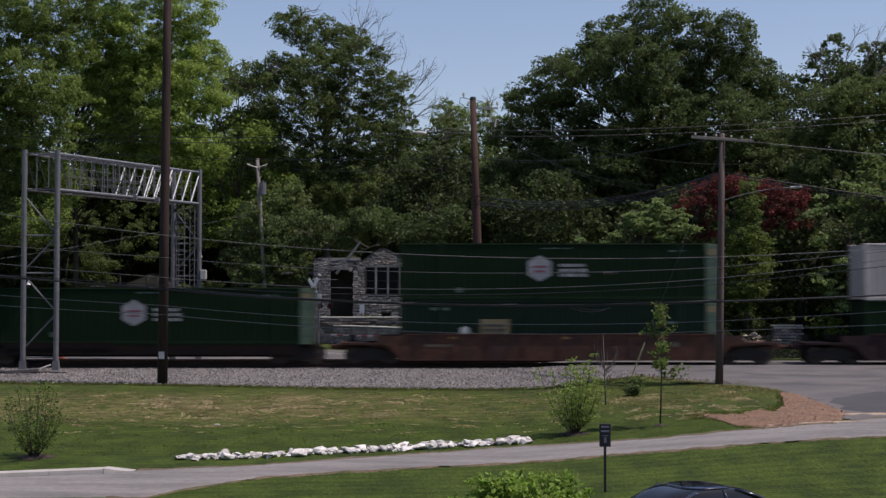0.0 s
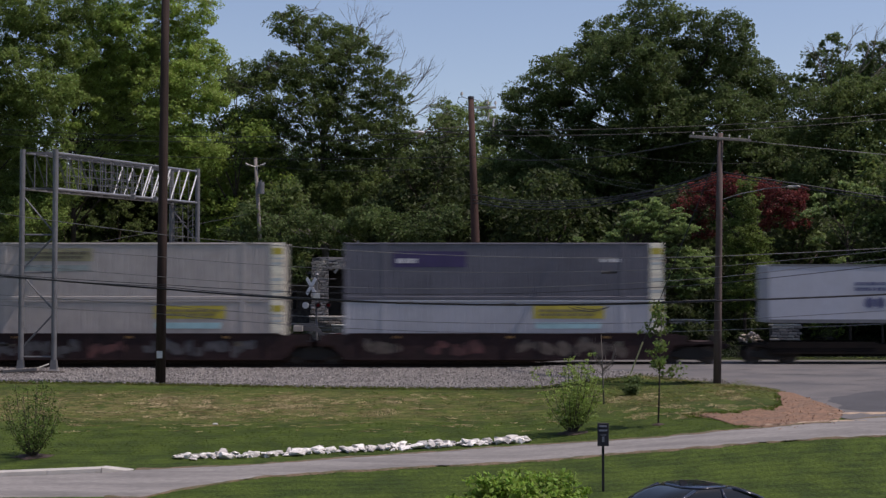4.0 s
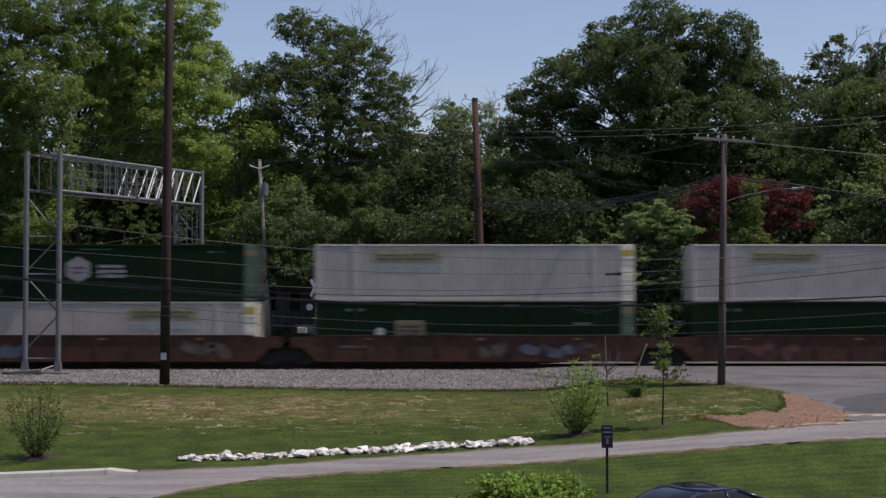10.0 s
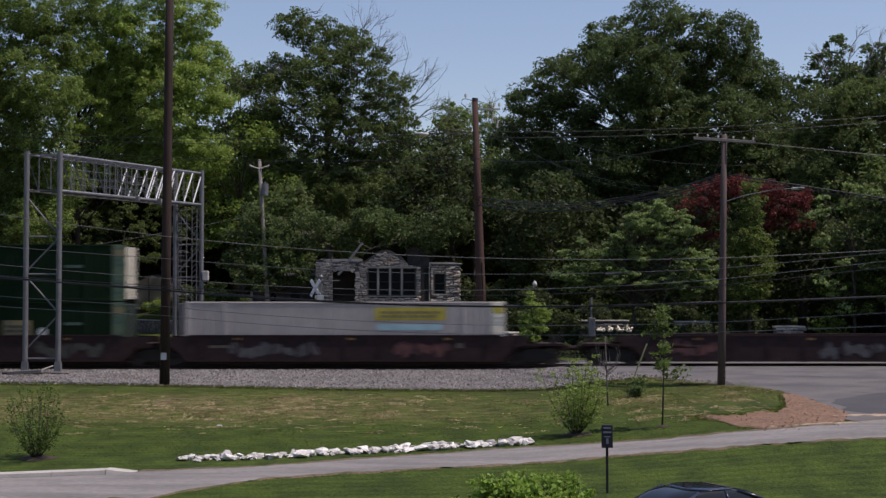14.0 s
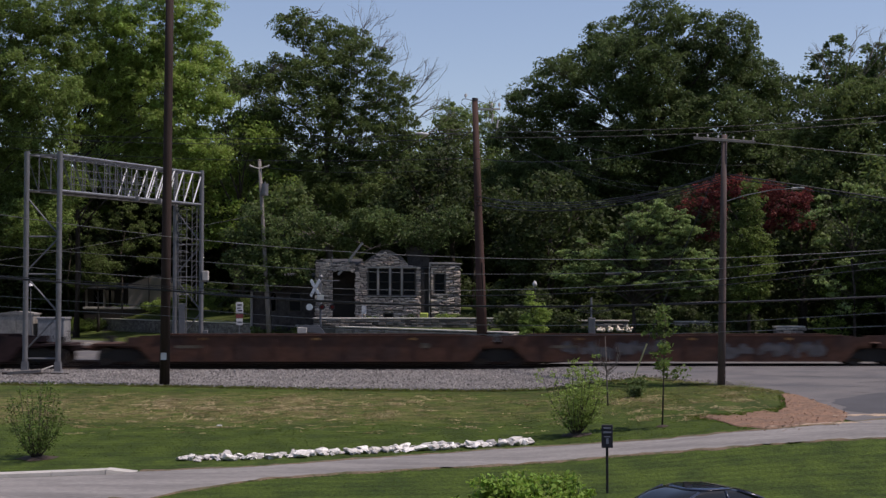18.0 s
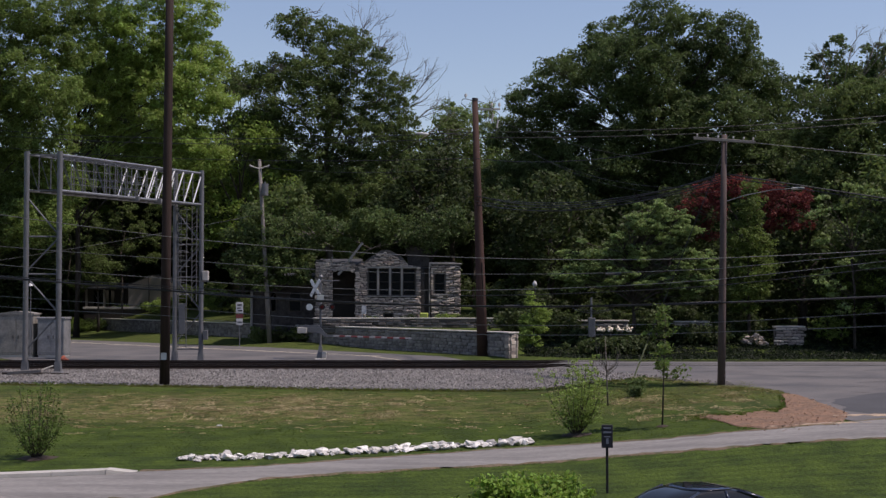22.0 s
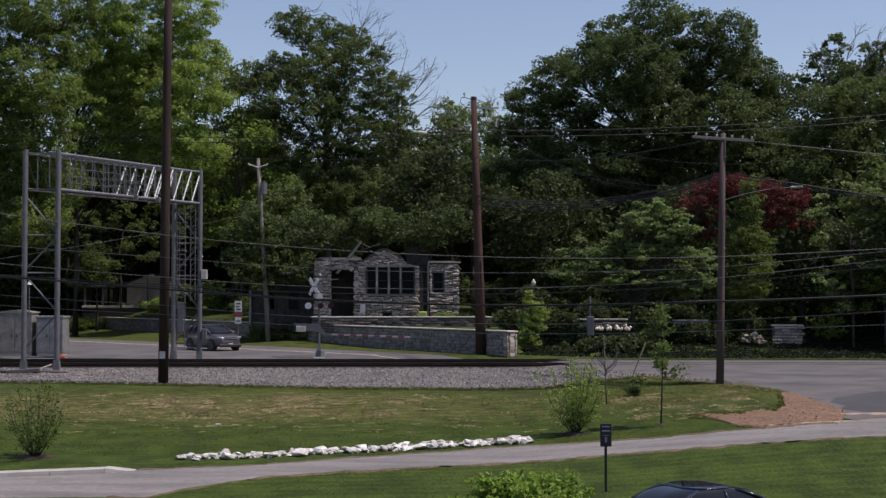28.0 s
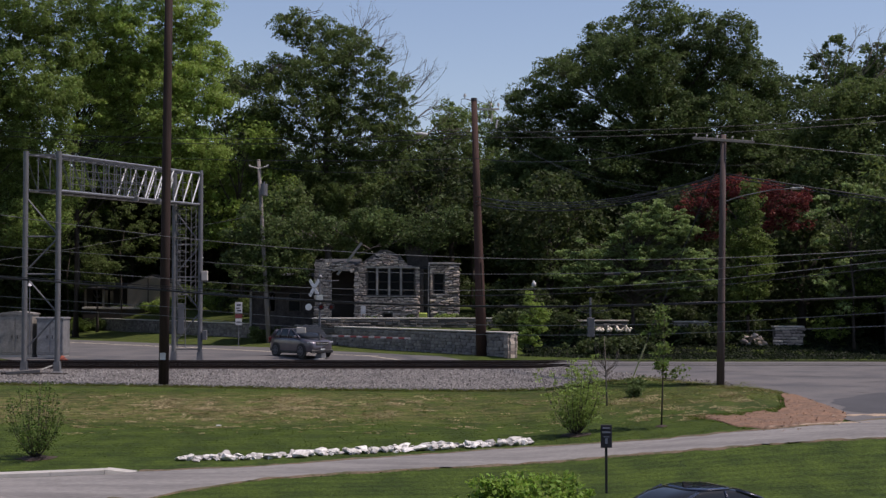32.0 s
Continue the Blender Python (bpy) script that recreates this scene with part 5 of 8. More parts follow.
ASH = [(-3.1, 25.5, 1.7), (-1.1, 25.0, 2.1), (1.5, 24.5, 1.9), (-4.4, 22.0, 2.1), (-1.1, 21.2, 2.8), (2.9, 22.2, 2.3), (-6.1, 20.2, 1.9), (5.4, 19.7, 2.1), (1.9, 18.7, 3.0), (-2.1, 17.7, 3.0), (-6.2, 16.7, 2.3), (5.9, 16.7, 2.0), (3.4, 15.2, 3.0), (-0.6, 13.6, 3.0), (-5.2, 13.1, 2.5), (7.0, 13.1, 1.9), (2.9, 10.6, 3.0), (-1.6, 9.6, 2.8), (5.9, 9.1, 2.3), (0.9, 6.8, 2.3), (-6.2, 9.1, 2.3), (8.2, 10.6, 1.8)]
tree("ash_tree", "tall thin-crowned tree with some bare twigs", -10.2, 125, crown(ASH, 13), LEAF_MID, 13, 0.33, cover=1.4, bare=24, barkmat=BARK_GREY,
     sprays=((1.2, 22.0, 4.6, 25.6), (1.6, 20.5, 5.4, 23.8), (2.4, 19.0, 6.2, 22.4), (4.2, 18.6, 8.0, 21.6), (4.8, 17.0, 9.0, 19.6), (5.6, 15.2, 9.6, 18.2), (6.0, 14.0, 10.6, 16.6), (6.2, 17.8, 9.6, 20.8), (2.0, 23.0, 3.6, 26.6),
             (-2.0, 15.0, -6.4, 17.4), (-1.5, 13.5, -5.6, 15.6), (-0.5, 16.0, -3.6, 19.0), (0.5, 14.0, 3.4, 17.2), (1.5, 11.6, 5.4, 13.8), (-2.0, 11.0, -5.8, 12.6), (2.5, 13.0, 6.0, 15.8), (-3.0, 18.0, -6.8, 19.4), (7.0, 11.8, 11.0, 14.0), (6.8, 13.0, 11.6, 13.4)))
SMALL = [(-2.1, 18.9, 1.7), (0.7, 19.4, 1.8), (2.7, 17.7, 1.9), (-1.5, 15.8, 2.3), (1.3, 14.6, 2.6), (-2.7, 12.4, 2.6), (0.7, 10.1, 2.8), (3.6, 12.4, 2.3)]
tree("small_tree", "pale green tree seen between larger ones", 3.0, 140, crown(SMALL, 14), LEAF_GREY, 14, 0.22, clump=0.6, cover=0.62, bare=6, sprays=((-1.0, 15.0, -3.6, 18.6), (0.5, 16.0, 2.4, 20.2), (-0.5, 13.0, -3.8, 15.8), (1.0, 12.0, 3.9, 15.0)))
OAK = [(-3.3, 23.6, 2.3), (-0.5, 24.2, 2.2), (3.0, 24.0, 2.3), (6.0, 22.9, 2.2), (-5.7, 21.6, 2.3), (-2.4, 20.5, 3.3), (1.3, 20.5, 3.5), (5.0, 20.0, 3.3), (8.5, 20.5, 2.4), (10.6, 18.8, 2.0), (-8.2, 19.5, 2.3), (-10.3, 17.7, 2.1), (-7.5, 16.0, 3.0), (-3.8, 16.5, 3.5), (0.4, 16.0, 3.7), (4.6, 16.0, 3.7), (8.8, 15.8, 3.0), (-12.0, 15.6, 1.9), (-8.9, 12.5, 2.8), (-5.2, 12.5, 3.5), (-1.0, 12.1, 3.7), (3.2, 12.1, 3.5), (7.4, 12.5, 3.3), (10.9, 14.4, 2.3), (-11.5, 11.6, 2.3), (-7.5, 8.3, 2.8), (-2.9, 7.9, 3.3)]
tree("oak_tree", "huge round-crowned oak with dense dark foliage", 17.6, 115, crown(OAK, 15), LEAF_OAK, 15, 0.5, cover=1.7)
EDGE = [(-4.6, 16.6, 2.1), (-1.6, 17.2, 2.2), (0.6, 16.1, 2.1), (-5.9, 14.4, 1.6), (-3.3, 13.6, 2.6), (-0.3, 12.7, 2.6), (-5.4, 11.0, 2.1), (-2.4, 9.7, 2.6), (0.1, 8.8, 2.1), (-4.1, 6.7, 2.4), (-1.1, 5.8, 2.4), (-6.7, 7.6, 1.7)]
tree("oak_tree", "tall dark green tree at the edge of the wood", 34.0, 106, crown(EDGE, 16), LEAF_MID, 16, 0.4, cover=1.4)
SPINDLY = [(-1.4, 22.1, 0.9), (0.2, 23.3, 1.0), (0.7, 20.9, 1.1), (2.9, 22.6, 1.0), (3.7, 20.9, 1.3), (-2.1, 19.9, 1.1), (5.0, 22.8, 1.1), (1.7, 19.9, 1.1)]
tree("spindly_tree", "thin open-crowned tree rising above the others", 33.5, 118, crown(SPINDLY, 17, deep=0.12), LEAF_OAK, 17, 0.2, leaf_size=0.24, clump=0.55, per=26, cover=0.6, flat=0.9, barkmat=BARK_GREY, sprays=((0.0, 19.5, 0.8, 23.6), (0.5, 19.0, 3.6, 22.8), (-0.5, 18.5, -1.8, 22.4), (1.0, 18.5, 5.2, 22.4)))
BEECH = [(-3.0, 9.1, 1.1), (-2.0, 9.7, 1.0), (-2.2, 8.0, 1.1), (-3.5, 8.3, 0.8), (-0.5, 9.7, 1.1), (1.3, 9.3, 1.2), (2.8, 8.7, 1.2), (4.0, 9.1, 0.8), (2.1, 7.6, 1.1), (3.7, 7.5, 0.9), (-2.4, 6.8, 0.8)]
tree("copper_beech", "copper beech with dark red leaves", 20.0, 93, crown(BEECH, 18, 0.75, 0.05), LEAF_RED, 18, 0.2, leaf_size=0.11, clump=0.5, cover=0.75)
LOW_BOUGHS = [(-5.2, 6.7, 1.5), (-2.7, 7.4, 1.7), (0.2, 7.0, 1.7), (-7.1, 7.5, 1.5), (2.8, 7.5, 1.5), (-1.0, 6.1, 0.9), (-4.2, 5.7, 0.8), (1.5, 5.9, 1.0), (-7.8, 6.0, 0.9), (-6.6, 5.4, 0.7), (-5.6, 6.0, 0.9), (-2.0, 6.6, 1.2), (0.6, 6.2, 1.0), (-9.4, 6.8, 1.3), (-9.0, 5.6, 0.8), (-3.2, 7.4, 1.4), (2.6, 6.4, 1.1), (-11.2, 5.2, 1.0), (-10.2, 6.0, 1.2), (-12.0, 6.4, 1.2), (-11.4, 7.6, 1.3)]
tree("ash_tree", "tree with low boughs hanging over the stone house", -2.5, 109, [(x, -8.6, z, q, q * 0.6) for x, z, q in LOW_BOUGHS], LEAF_OAK, 27, 0.3, cover=1.0, reach=5.0, barkmat=BARK_GREY, sprays=((-4.0, 5.2, -1.0, 6.6), (-3.0, 5.6, -6.0, 7.0), (-1.0, 6.2, 2.0, 7.6), (-6.0, 5.8, -8.6, 7.2)))
tree("hornbeam_tree", "upright narrow green tree behind the power pole", 19.6, 89.5, [(0.2, 0, 9.9, 0.6, 0.9), (0.1, 0, 8.6, 1.0, 1.3), (-0.3, 0, 6.6, 1.35, 1.3), (0.3, 0, 4.7, 1.55, 1.3), (-0.2, 0, 3.0, 1.5, 1.1), (0.7, 0, 6.0, 1.0, 1.0)],
     LEAF_HORN, 19, 0.12, leaf_size=0.1, clump=0.45)
DOGWOOD = [(-3.6, 5.3, 1.1, 0.8), (-2.4, 5.6, 1.3, 0.9), (-1.2, 5.2, 1.2, 1.0), (-3.7, 4.2, 1.1, 0.8), (-2.5, 4.1, 1.3, 0.9), (-1.0, 4.0, 1.2, 0.8), (-0.2, 6.4, 1.3, 1.0), (1.0, 7.3, 1.4, 1.1), (1.9, 8.2, 1.1, 0.8), (2.6, 7.0, 1.3, 1.0),
           (0.9, 5.7, 1.4, 1.0), (2.2, 5.6, 1.3, 0.9), (3.6, 5.4, 1.1, 0.8), (4.4, 4.6, 1.0, 0.8), (3.2, 4.2, 1.2, 0.9), (1.8, 3.9, 1.1, 0.7), (4.0, 3.6, 0.9, 0.6), (0.4, 4.4, 1.0, 0.7), (0.1, 8.1, 0.6, 0.5), (-0.9, 6.9, 0.5, 0.4), (3.4, 7.9, 0.6, 0.4)]
q_ = random.Random(20)
SPRAYS = [(x + q_.uniform(-0.75, 0.75) * w, q_.uniform(-1.1, 0.6), z + q_.uniform(-0.75, 0.75) * h, w * q_.uniform(0.42, 0.68), h * q_.uniform(0.28, 0.45)) for x, z, w, h in DOGWOOD for _ in range(5)]
SPRAYS += [(x, -0.4, z, 0.35, 0.2) for x, z in ((-4.4, 5.9), (-3.4, 6.6), (-1.6, 6.5), (0.6, 8.9), (1.7, 9.2), (2.9, 8.5), (3.9, 7.3), (4.7, 5.9), (5.2, 4.9), (-4.8, 4.6), (4.9, 3.7), (-0.4, 7.6))]
tree("dogwood_tree", "spreading small tree with layered soft green leaves", 12.0, 88, SPRAYS, LEAF_GREY, 20, 0.13, leaf_size=0.115, clump=0.33, per=26, cover=1.0, flat=0.42)
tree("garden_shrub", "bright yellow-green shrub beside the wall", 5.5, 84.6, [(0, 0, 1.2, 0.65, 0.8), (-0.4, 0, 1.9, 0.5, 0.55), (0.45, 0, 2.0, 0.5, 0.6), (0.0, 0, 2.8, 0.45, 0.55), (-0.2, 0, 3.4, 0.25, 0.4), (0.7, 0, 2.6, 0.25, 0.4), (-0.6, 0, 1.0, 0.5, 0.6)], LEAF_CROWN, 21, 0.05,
     leaf_size=0.08, clump=0.3, category="shrub")
tree("roadside_bush", "pale leafy bush beside the fieldstone wall", 24.4, 88.6, [(0, 0, 0.8, 0.7, 0.7), (0.7, 0, 0.9, 0.6, 0.7), (0.3, 0, 1.5, 0.5, 0.5), (-0.5, 0, 1.2, 0.4, 0.5)], LEAF_LIGHT, 22, 0.04, leaf_size=0.08, clump=0.3, per=24, cover=0.8, category="bush")
tree("small_tree", "small light green tree before the beige house", -31.6, 128, [(0, 0, 5.2, 1.2, 0.9), (-1.2, 0, 5.9, 1.2, 0.9), (0.9, 0, 4.6, 0.9, 0.6), (-0.4, 0, 6.8, 1.3, 1.0), (-1.8, 0, 4.5, 1.0, 0.7), (1.2, 0, 6.3, 0.9, 0.6)], LEAF_MID, 23, 0.12, leaf_size=0.13, clump=0.5, per=34, cover=1.0)
# small trees added in pale leaf colours for sunlit specks in the wood
tree("small_tree", "small tree at the edge of the wood, sunlight put into its pale leaves", 27.6, 86.8, [(0, 0, 3.4, 0.9, 0.6), (-0.9, 0, 4.1, 0.7, 0.5), (0.9, 0, 4.6, 0.8, 0.6), (0.1, 0, 5.4, 0.7, 0.5), (1.4, 0, 3.2, 0.6, 0.5), (-1.1, 0, 2.6, 0.5, 0.4)], LEAF_LIGHT, 24, 0.08, leaf_size=0.11, clump=0.4, per=22, cover=0.7)
for i, (x, y) in enumerate(((25.4, 86.2), (28.4, 87.4))):
    tree("small_tree", "open tree at the edge of the wood, pale leaves standing for sunlit highlights", x, y, [(q_.uniform(-2.2, 2.2), q_.uniform(-0.8, 0.8), 2.6 + 0.42 * k, q_.uniform(0.35, 0.75), q_.uniform(0.2, 0.4)) for k in range(19)], LEAF_GREY, 150 + i, 0.09, leaf_size=0.15, clump=0.36, per=14, cover=0.62, flat=0.5)
for i, (x, y) in enumerate(((30.8, 85.4), (25.8, 90.5))):
    tree("small_tree", "small tree at the edge of the wood, sunlight put into its pale leaves", x, y, [(0, 0, 2.4, 0.8, 0.6), (-0.8, 0, 3.1, 0.7, 0.5), (0.8, 0, 3.6, 0.7, 0.5), (0.1, 0, 4.6, 0.8, 0.6), (1.2, 0, 1.8, 0.6, 0.5), (-0.9, 0, 1.5, 0.5, 0.4)], LEAF_LIGHT, 25 + i, 0.07, leaf_size=0.1, clump=0.4, per=22, cover=0.7)
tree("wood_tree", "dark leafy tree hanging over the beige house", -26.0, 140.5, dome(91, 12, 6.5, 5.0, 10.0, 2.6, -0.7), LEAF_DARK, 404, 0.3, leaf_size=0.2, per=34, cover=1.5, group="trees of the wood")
for i, (x, y, hz) in enumerate(((-30.0, 130.5, 9.0), (-25.5, 133.0, 8.4), (-34.5, 128.5, 10.0))):
    tree("small_tree", "slender understorey tree with sparse green leaves", x, y, [(0, 0, hz + 2.2, 1.5, 1.0), (1.8, 0, hz + 0.6, 1.4, 0.9), (-1.6, 0.3, hz + 0.9, 1.4, 0.9), (0.4, -0.4, hz - 1.0, 1.5, 0.8), (2.4, 0, hz - 2.2, 1.1, 0.7), (-2.0, 0, hz - 1.8, 1.2, 0.7), (0.2, 0, hz + 4.2, 1.2, 0.9)],
         LEAF_MID, 130 + i, 0.1, leaf_size=0.15, clump=0.5, per=26, cover=0.5, group="understorey trees")
tree("small_tree", "dark leafy tree before the shaded wing of the stone house", -12.4, 100.2, [(0, 0, 5.6, 1.7, 1.1), (-1.6, 0, 5.0, 1.4, 0.9), (1.5, 0, 5.2, 1.4, 0.9), (-0.4, -0.3, 4.3, 1.3, 0.7), (2.4, 0, 4.6, 0.9, 0.6), (-2.4, 0, 6.0, 1.2, 0.8), (0.8, 0, 6.6, 1.5, 0.9)], LEAF_OAK, 135, 0.09,
     leaf_size=0.14, clump=0.5, per=34, cover=1.0)
for i, (x, w) in enumerate(((-13.2, 0.8), (-11.6, 0.7), (-10.2, 0.8))):
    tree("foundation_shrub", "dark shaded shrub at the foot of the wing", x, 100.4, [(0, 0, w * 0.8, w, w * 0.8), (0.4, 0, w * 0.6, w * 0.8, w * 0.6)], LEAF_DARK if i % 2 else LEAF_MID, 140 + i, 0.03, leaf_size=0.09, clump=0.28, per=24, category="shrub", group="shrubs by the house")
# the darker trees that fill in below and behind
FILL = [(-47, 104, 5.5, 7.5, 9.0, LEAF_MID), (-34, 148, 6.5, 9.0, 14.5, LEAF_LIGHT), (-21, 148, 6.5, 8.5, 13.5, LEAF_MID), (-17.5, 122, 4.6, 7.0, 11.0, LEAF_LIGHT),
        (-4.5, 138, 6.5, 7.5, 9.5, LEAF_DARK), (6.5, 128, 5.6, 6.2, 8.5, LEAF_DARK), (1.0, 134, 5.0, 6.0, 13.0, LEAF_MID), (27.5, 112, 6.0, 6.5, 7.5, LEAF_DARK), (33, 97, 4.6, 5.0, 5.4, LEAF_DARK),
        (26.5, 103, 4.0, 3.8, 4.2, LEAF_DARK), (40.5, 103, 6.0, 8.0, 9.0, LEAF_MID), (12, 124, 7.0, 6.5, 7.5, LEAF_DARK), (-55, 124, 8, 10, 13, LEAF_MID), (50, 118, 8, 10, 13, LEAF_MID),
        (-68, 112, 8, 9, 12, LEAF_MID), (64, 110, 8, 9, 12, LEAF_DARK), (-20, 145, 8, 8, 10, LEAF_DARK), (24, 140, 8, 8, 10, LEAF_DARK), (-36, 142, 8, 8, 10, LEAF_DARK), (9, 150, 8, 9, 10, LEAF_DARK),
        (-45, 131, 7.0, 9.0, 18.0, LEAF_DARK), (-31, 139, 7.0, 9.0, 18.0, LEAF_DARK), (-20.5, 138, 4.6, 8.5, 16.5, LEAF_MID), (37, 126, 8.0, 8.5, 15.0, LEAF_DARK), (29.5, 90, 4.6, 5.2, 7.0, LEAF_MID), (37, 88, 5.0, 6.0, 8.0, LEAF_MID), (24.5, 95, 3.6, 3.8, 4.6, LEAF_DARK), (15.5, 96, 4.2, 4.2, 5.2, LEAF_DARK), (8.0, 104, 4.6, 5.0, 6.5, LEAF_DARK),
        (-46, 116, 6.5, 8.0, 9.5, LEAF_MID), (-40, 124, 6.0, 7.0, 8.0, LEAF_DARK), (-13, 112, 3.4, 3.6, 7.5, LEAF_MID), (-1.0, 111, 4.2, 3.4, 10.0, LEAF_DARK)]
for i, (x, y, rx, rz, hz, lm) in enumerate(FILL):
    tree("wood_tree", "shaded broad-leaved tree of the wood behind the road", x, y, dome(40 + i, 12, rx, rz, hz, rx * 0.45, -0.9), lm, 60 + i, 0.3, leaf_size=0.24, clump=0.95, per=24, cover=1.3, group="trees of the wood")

# undergrowth that closes the wood towards the ground
for i in range(26):
    x = -62 + i * 5.0 + rnd(-1.5, 1.5)
    y = 134 + rnd(-6, 10) if -14 < x < 8 else 124 + rnd(-5, 8)
    if abs(y - 72.6 + 1.1 * x) < 6:
        y += 12
    if -38 < x < -20:
        y = 146 + rnd(-2, 3)
    h = rnd(2.4, 4.2)
    tree("thicket_bush", "undergrowth bush with shade put into its dark leaf colour", x, y, [(rnd(-1, 1), 0, h * 0.45, 2.6, h * 0.5), (rnd(-2, 2), -0.5, h * 0.75, 2.0, h * 0.35), (2.2, 0.3, h * 0.4, 2.2, h * 0.42), (-2.2, 0.3, h * 0.4, 2.2, h * 0.42)],
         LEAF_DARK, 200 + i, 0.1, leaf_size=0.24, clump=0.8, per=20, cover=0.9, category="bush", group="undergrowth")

# dark bushes placed where the ground under the trees lies in shade
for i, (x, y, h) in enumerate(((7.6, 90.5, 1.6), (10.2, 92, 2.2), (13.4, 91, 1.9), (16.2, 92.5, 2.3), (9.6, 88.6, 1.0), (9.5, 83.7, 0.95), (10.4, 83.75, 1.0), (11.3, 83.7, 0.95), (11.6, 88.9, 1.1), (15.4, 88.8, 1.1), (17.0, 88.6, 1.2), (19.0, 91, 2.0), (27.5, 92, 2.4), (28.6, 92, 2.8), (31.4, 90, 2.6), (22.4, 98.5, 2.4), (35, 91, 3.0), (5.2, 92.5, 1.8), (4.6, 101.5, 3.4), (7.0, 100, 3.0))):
    tree("thicket_bush", "undergrowth bush with shade put into its dark leaf colour", x, y, [(0, 0, h * 0.45, 1.4, h * 0.48), (rnd(-0.8, 0.8), 0, h * 0.75, 1.0, h * 0.35), (1.2, 0.3, h * 0.4, 1.1, h * 0.4), (-1.2, 0.3, h * 0.4, 1.1, h * 0.4)],
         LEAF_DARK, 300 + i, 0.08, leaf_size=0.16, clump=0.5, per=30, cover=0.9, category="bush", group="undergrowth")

# added to throw shade over the verge; the second stands out of view
tree("wood_tree", "dark tree with low branches by the road", 33.0, 86.5, dome(88, 13, 5.6, 6.0, 7.4, 2.7, -0.8), LEAF_DARK, 402, 0.3, cover=1.5, group="trees of the wood")
tree("wood_tree", "dark tree with low branches by the road", 44.0, 84.5, dome(89, 13, 6.0, 6.5, 8.0, 2.8, -0.8), LEAF_DARK, 403, 0.3, cover=1.5, group="trees of the wood")
# far wood closing the horizon
r_ = np.random.RandomState(77)
wide_ = np.where(r_.uniform(0, 1, 3600) < 0.75, r_.uniform(-66, 66, 3600), r_.uniform(-150, 150, 3600))
far_c = np.column_stack([wide_, r_.uniform(152, 174, 3600), np.where(r_.uniform(0, 1, 3600) < 0.4, r_.uniform(0.5, 7.5, 3600), r_.uniform(6, 18, 3600))])
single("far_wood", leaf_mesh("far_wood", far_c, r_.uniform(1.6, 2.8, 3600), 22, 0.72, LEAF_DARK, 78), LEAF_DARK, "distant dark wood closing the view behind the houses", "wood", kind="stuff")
# near-black leaves laid over the verge beyond the crossing in place of its shade
n_ = 5200
gx_, gy_ = r_.uniform(4.6, 44, n_), 77.6 + 17 * r_.uniform(0, 1, n_)
keep = [(x, y) for x, y in zip(gx_, gy_) if y > lerp_table([(4, 82.2), (10.5, 78.6), (44, 77.7)], x)]
single("ground_ivy", leaf_mesh("ground_ivy", [(x, y, land(x, y) + 0.06) for x, y in keep], r_.uniform(0.2, 0.42, len(keep)), 12, 0.085, LEAF_VERGE_SHADE, 79, 0.14, 1.0), LEAF_VERGE_SHADE, "near-black leaf cover with the verge's shade put into its colour", "ground cover", kind="stuff")


# ---------------------------------------------------------------- poles, gantry and wires
def power_pole(label, x, y, top, r0, r1, lean=(0, 0), material=POLE):
    z0 = land(x, y)
    p = thing("power_pole", label, "utility pole", pose(x, y, z0), "utility poles")
    h = top - z0
    shaft = part("shaft", Geo().tube([(lean[0] * s, lean[1] * s, -0.2 + (h + 0.2) * s) for s in (0, 0.33, 0.66, 1)], [r0, r0 * 0.67 + r1 * 0.33, r0 * 0.33 + r1 * 0.67, r1], 14), material, p, smooth=True)
    return p, shaft, h


pole_a, _, _ = power_pole("very tall dark creosoted wooden pole at the foot of the ballast", -12.62, 63.4, 21.0, 0.23, 0.17, (0.15, 0))
part("tag_plate", Geo().box(-0.13, 0.13, -0.245, -0.225, 1.18, 1.5), DECAL_WHITE, pole_a, "small white number plate")
pole_d, _, hd = power_pole("weathered wooden pole with a crossarm and a street light", 11.89, 59.8, 10.45, 0.17, 0.12, (0.2, 0), POLE_BROWN)
arm = part("crossarm", Geo().slab(-1.35, 1.3, -0.2, -0.1, -0.06, 0.06, 0.01).slab(-1.3, 1.35, 0.1, 0.2, -0.02, 0.1, 0.01), POLE_GREY, pole_d, at=pose(0.2, 0, hd - 0.25, 0, 4.0, 0))
for k in (-1.2, -0.75, -0.3, 0.35, 0.8, 1.2):
    part("insulator", Geo().rod((k, -0.15, 0.06), (k, -0.15, 0.14), 0.02).rod((k, -0.15, 0.12), (k, -0.15, 0.2), 0.05, 0.03), CONCRETE, arm)
lamp_arm = part("lamp_arm", Geo().tube([(0.15, 0, 7.85), (1.0, -0.1, 8.12), (2.2, -0.2, 8.36), (3.1, -0.25, 8.42)], 0.022), STEEL, pole_d)
part("lamp_head", Geo().slab(3.0, 3.55, -0.38, -0.14, 8.37, 8.48, 0.045), LIMESTONE, lamp_arm, "pale cobra-head street lamp")
pole_c, _, hc = power_pole("tall dark wooden pole with a street light by the wall", 2.35, 82.7, 15.2, 0.34, 0.17, (-0.45, 0), POLE_RED)
part("crossarm", Geo().slab(0.1, 1.5, -0.08, 0.08, hc - 0.62, hc - 0.5, 0.01), LIMESTONE, pole_c, at=pose(-0.45, 0, 0))
part("cap", Geo().rod((-0.45, 0, hc - 0.02), (-0.45, 0, hc + 0.1), 0.2, 0.17, n=12), WIRE, pole_c, "black pole cap")
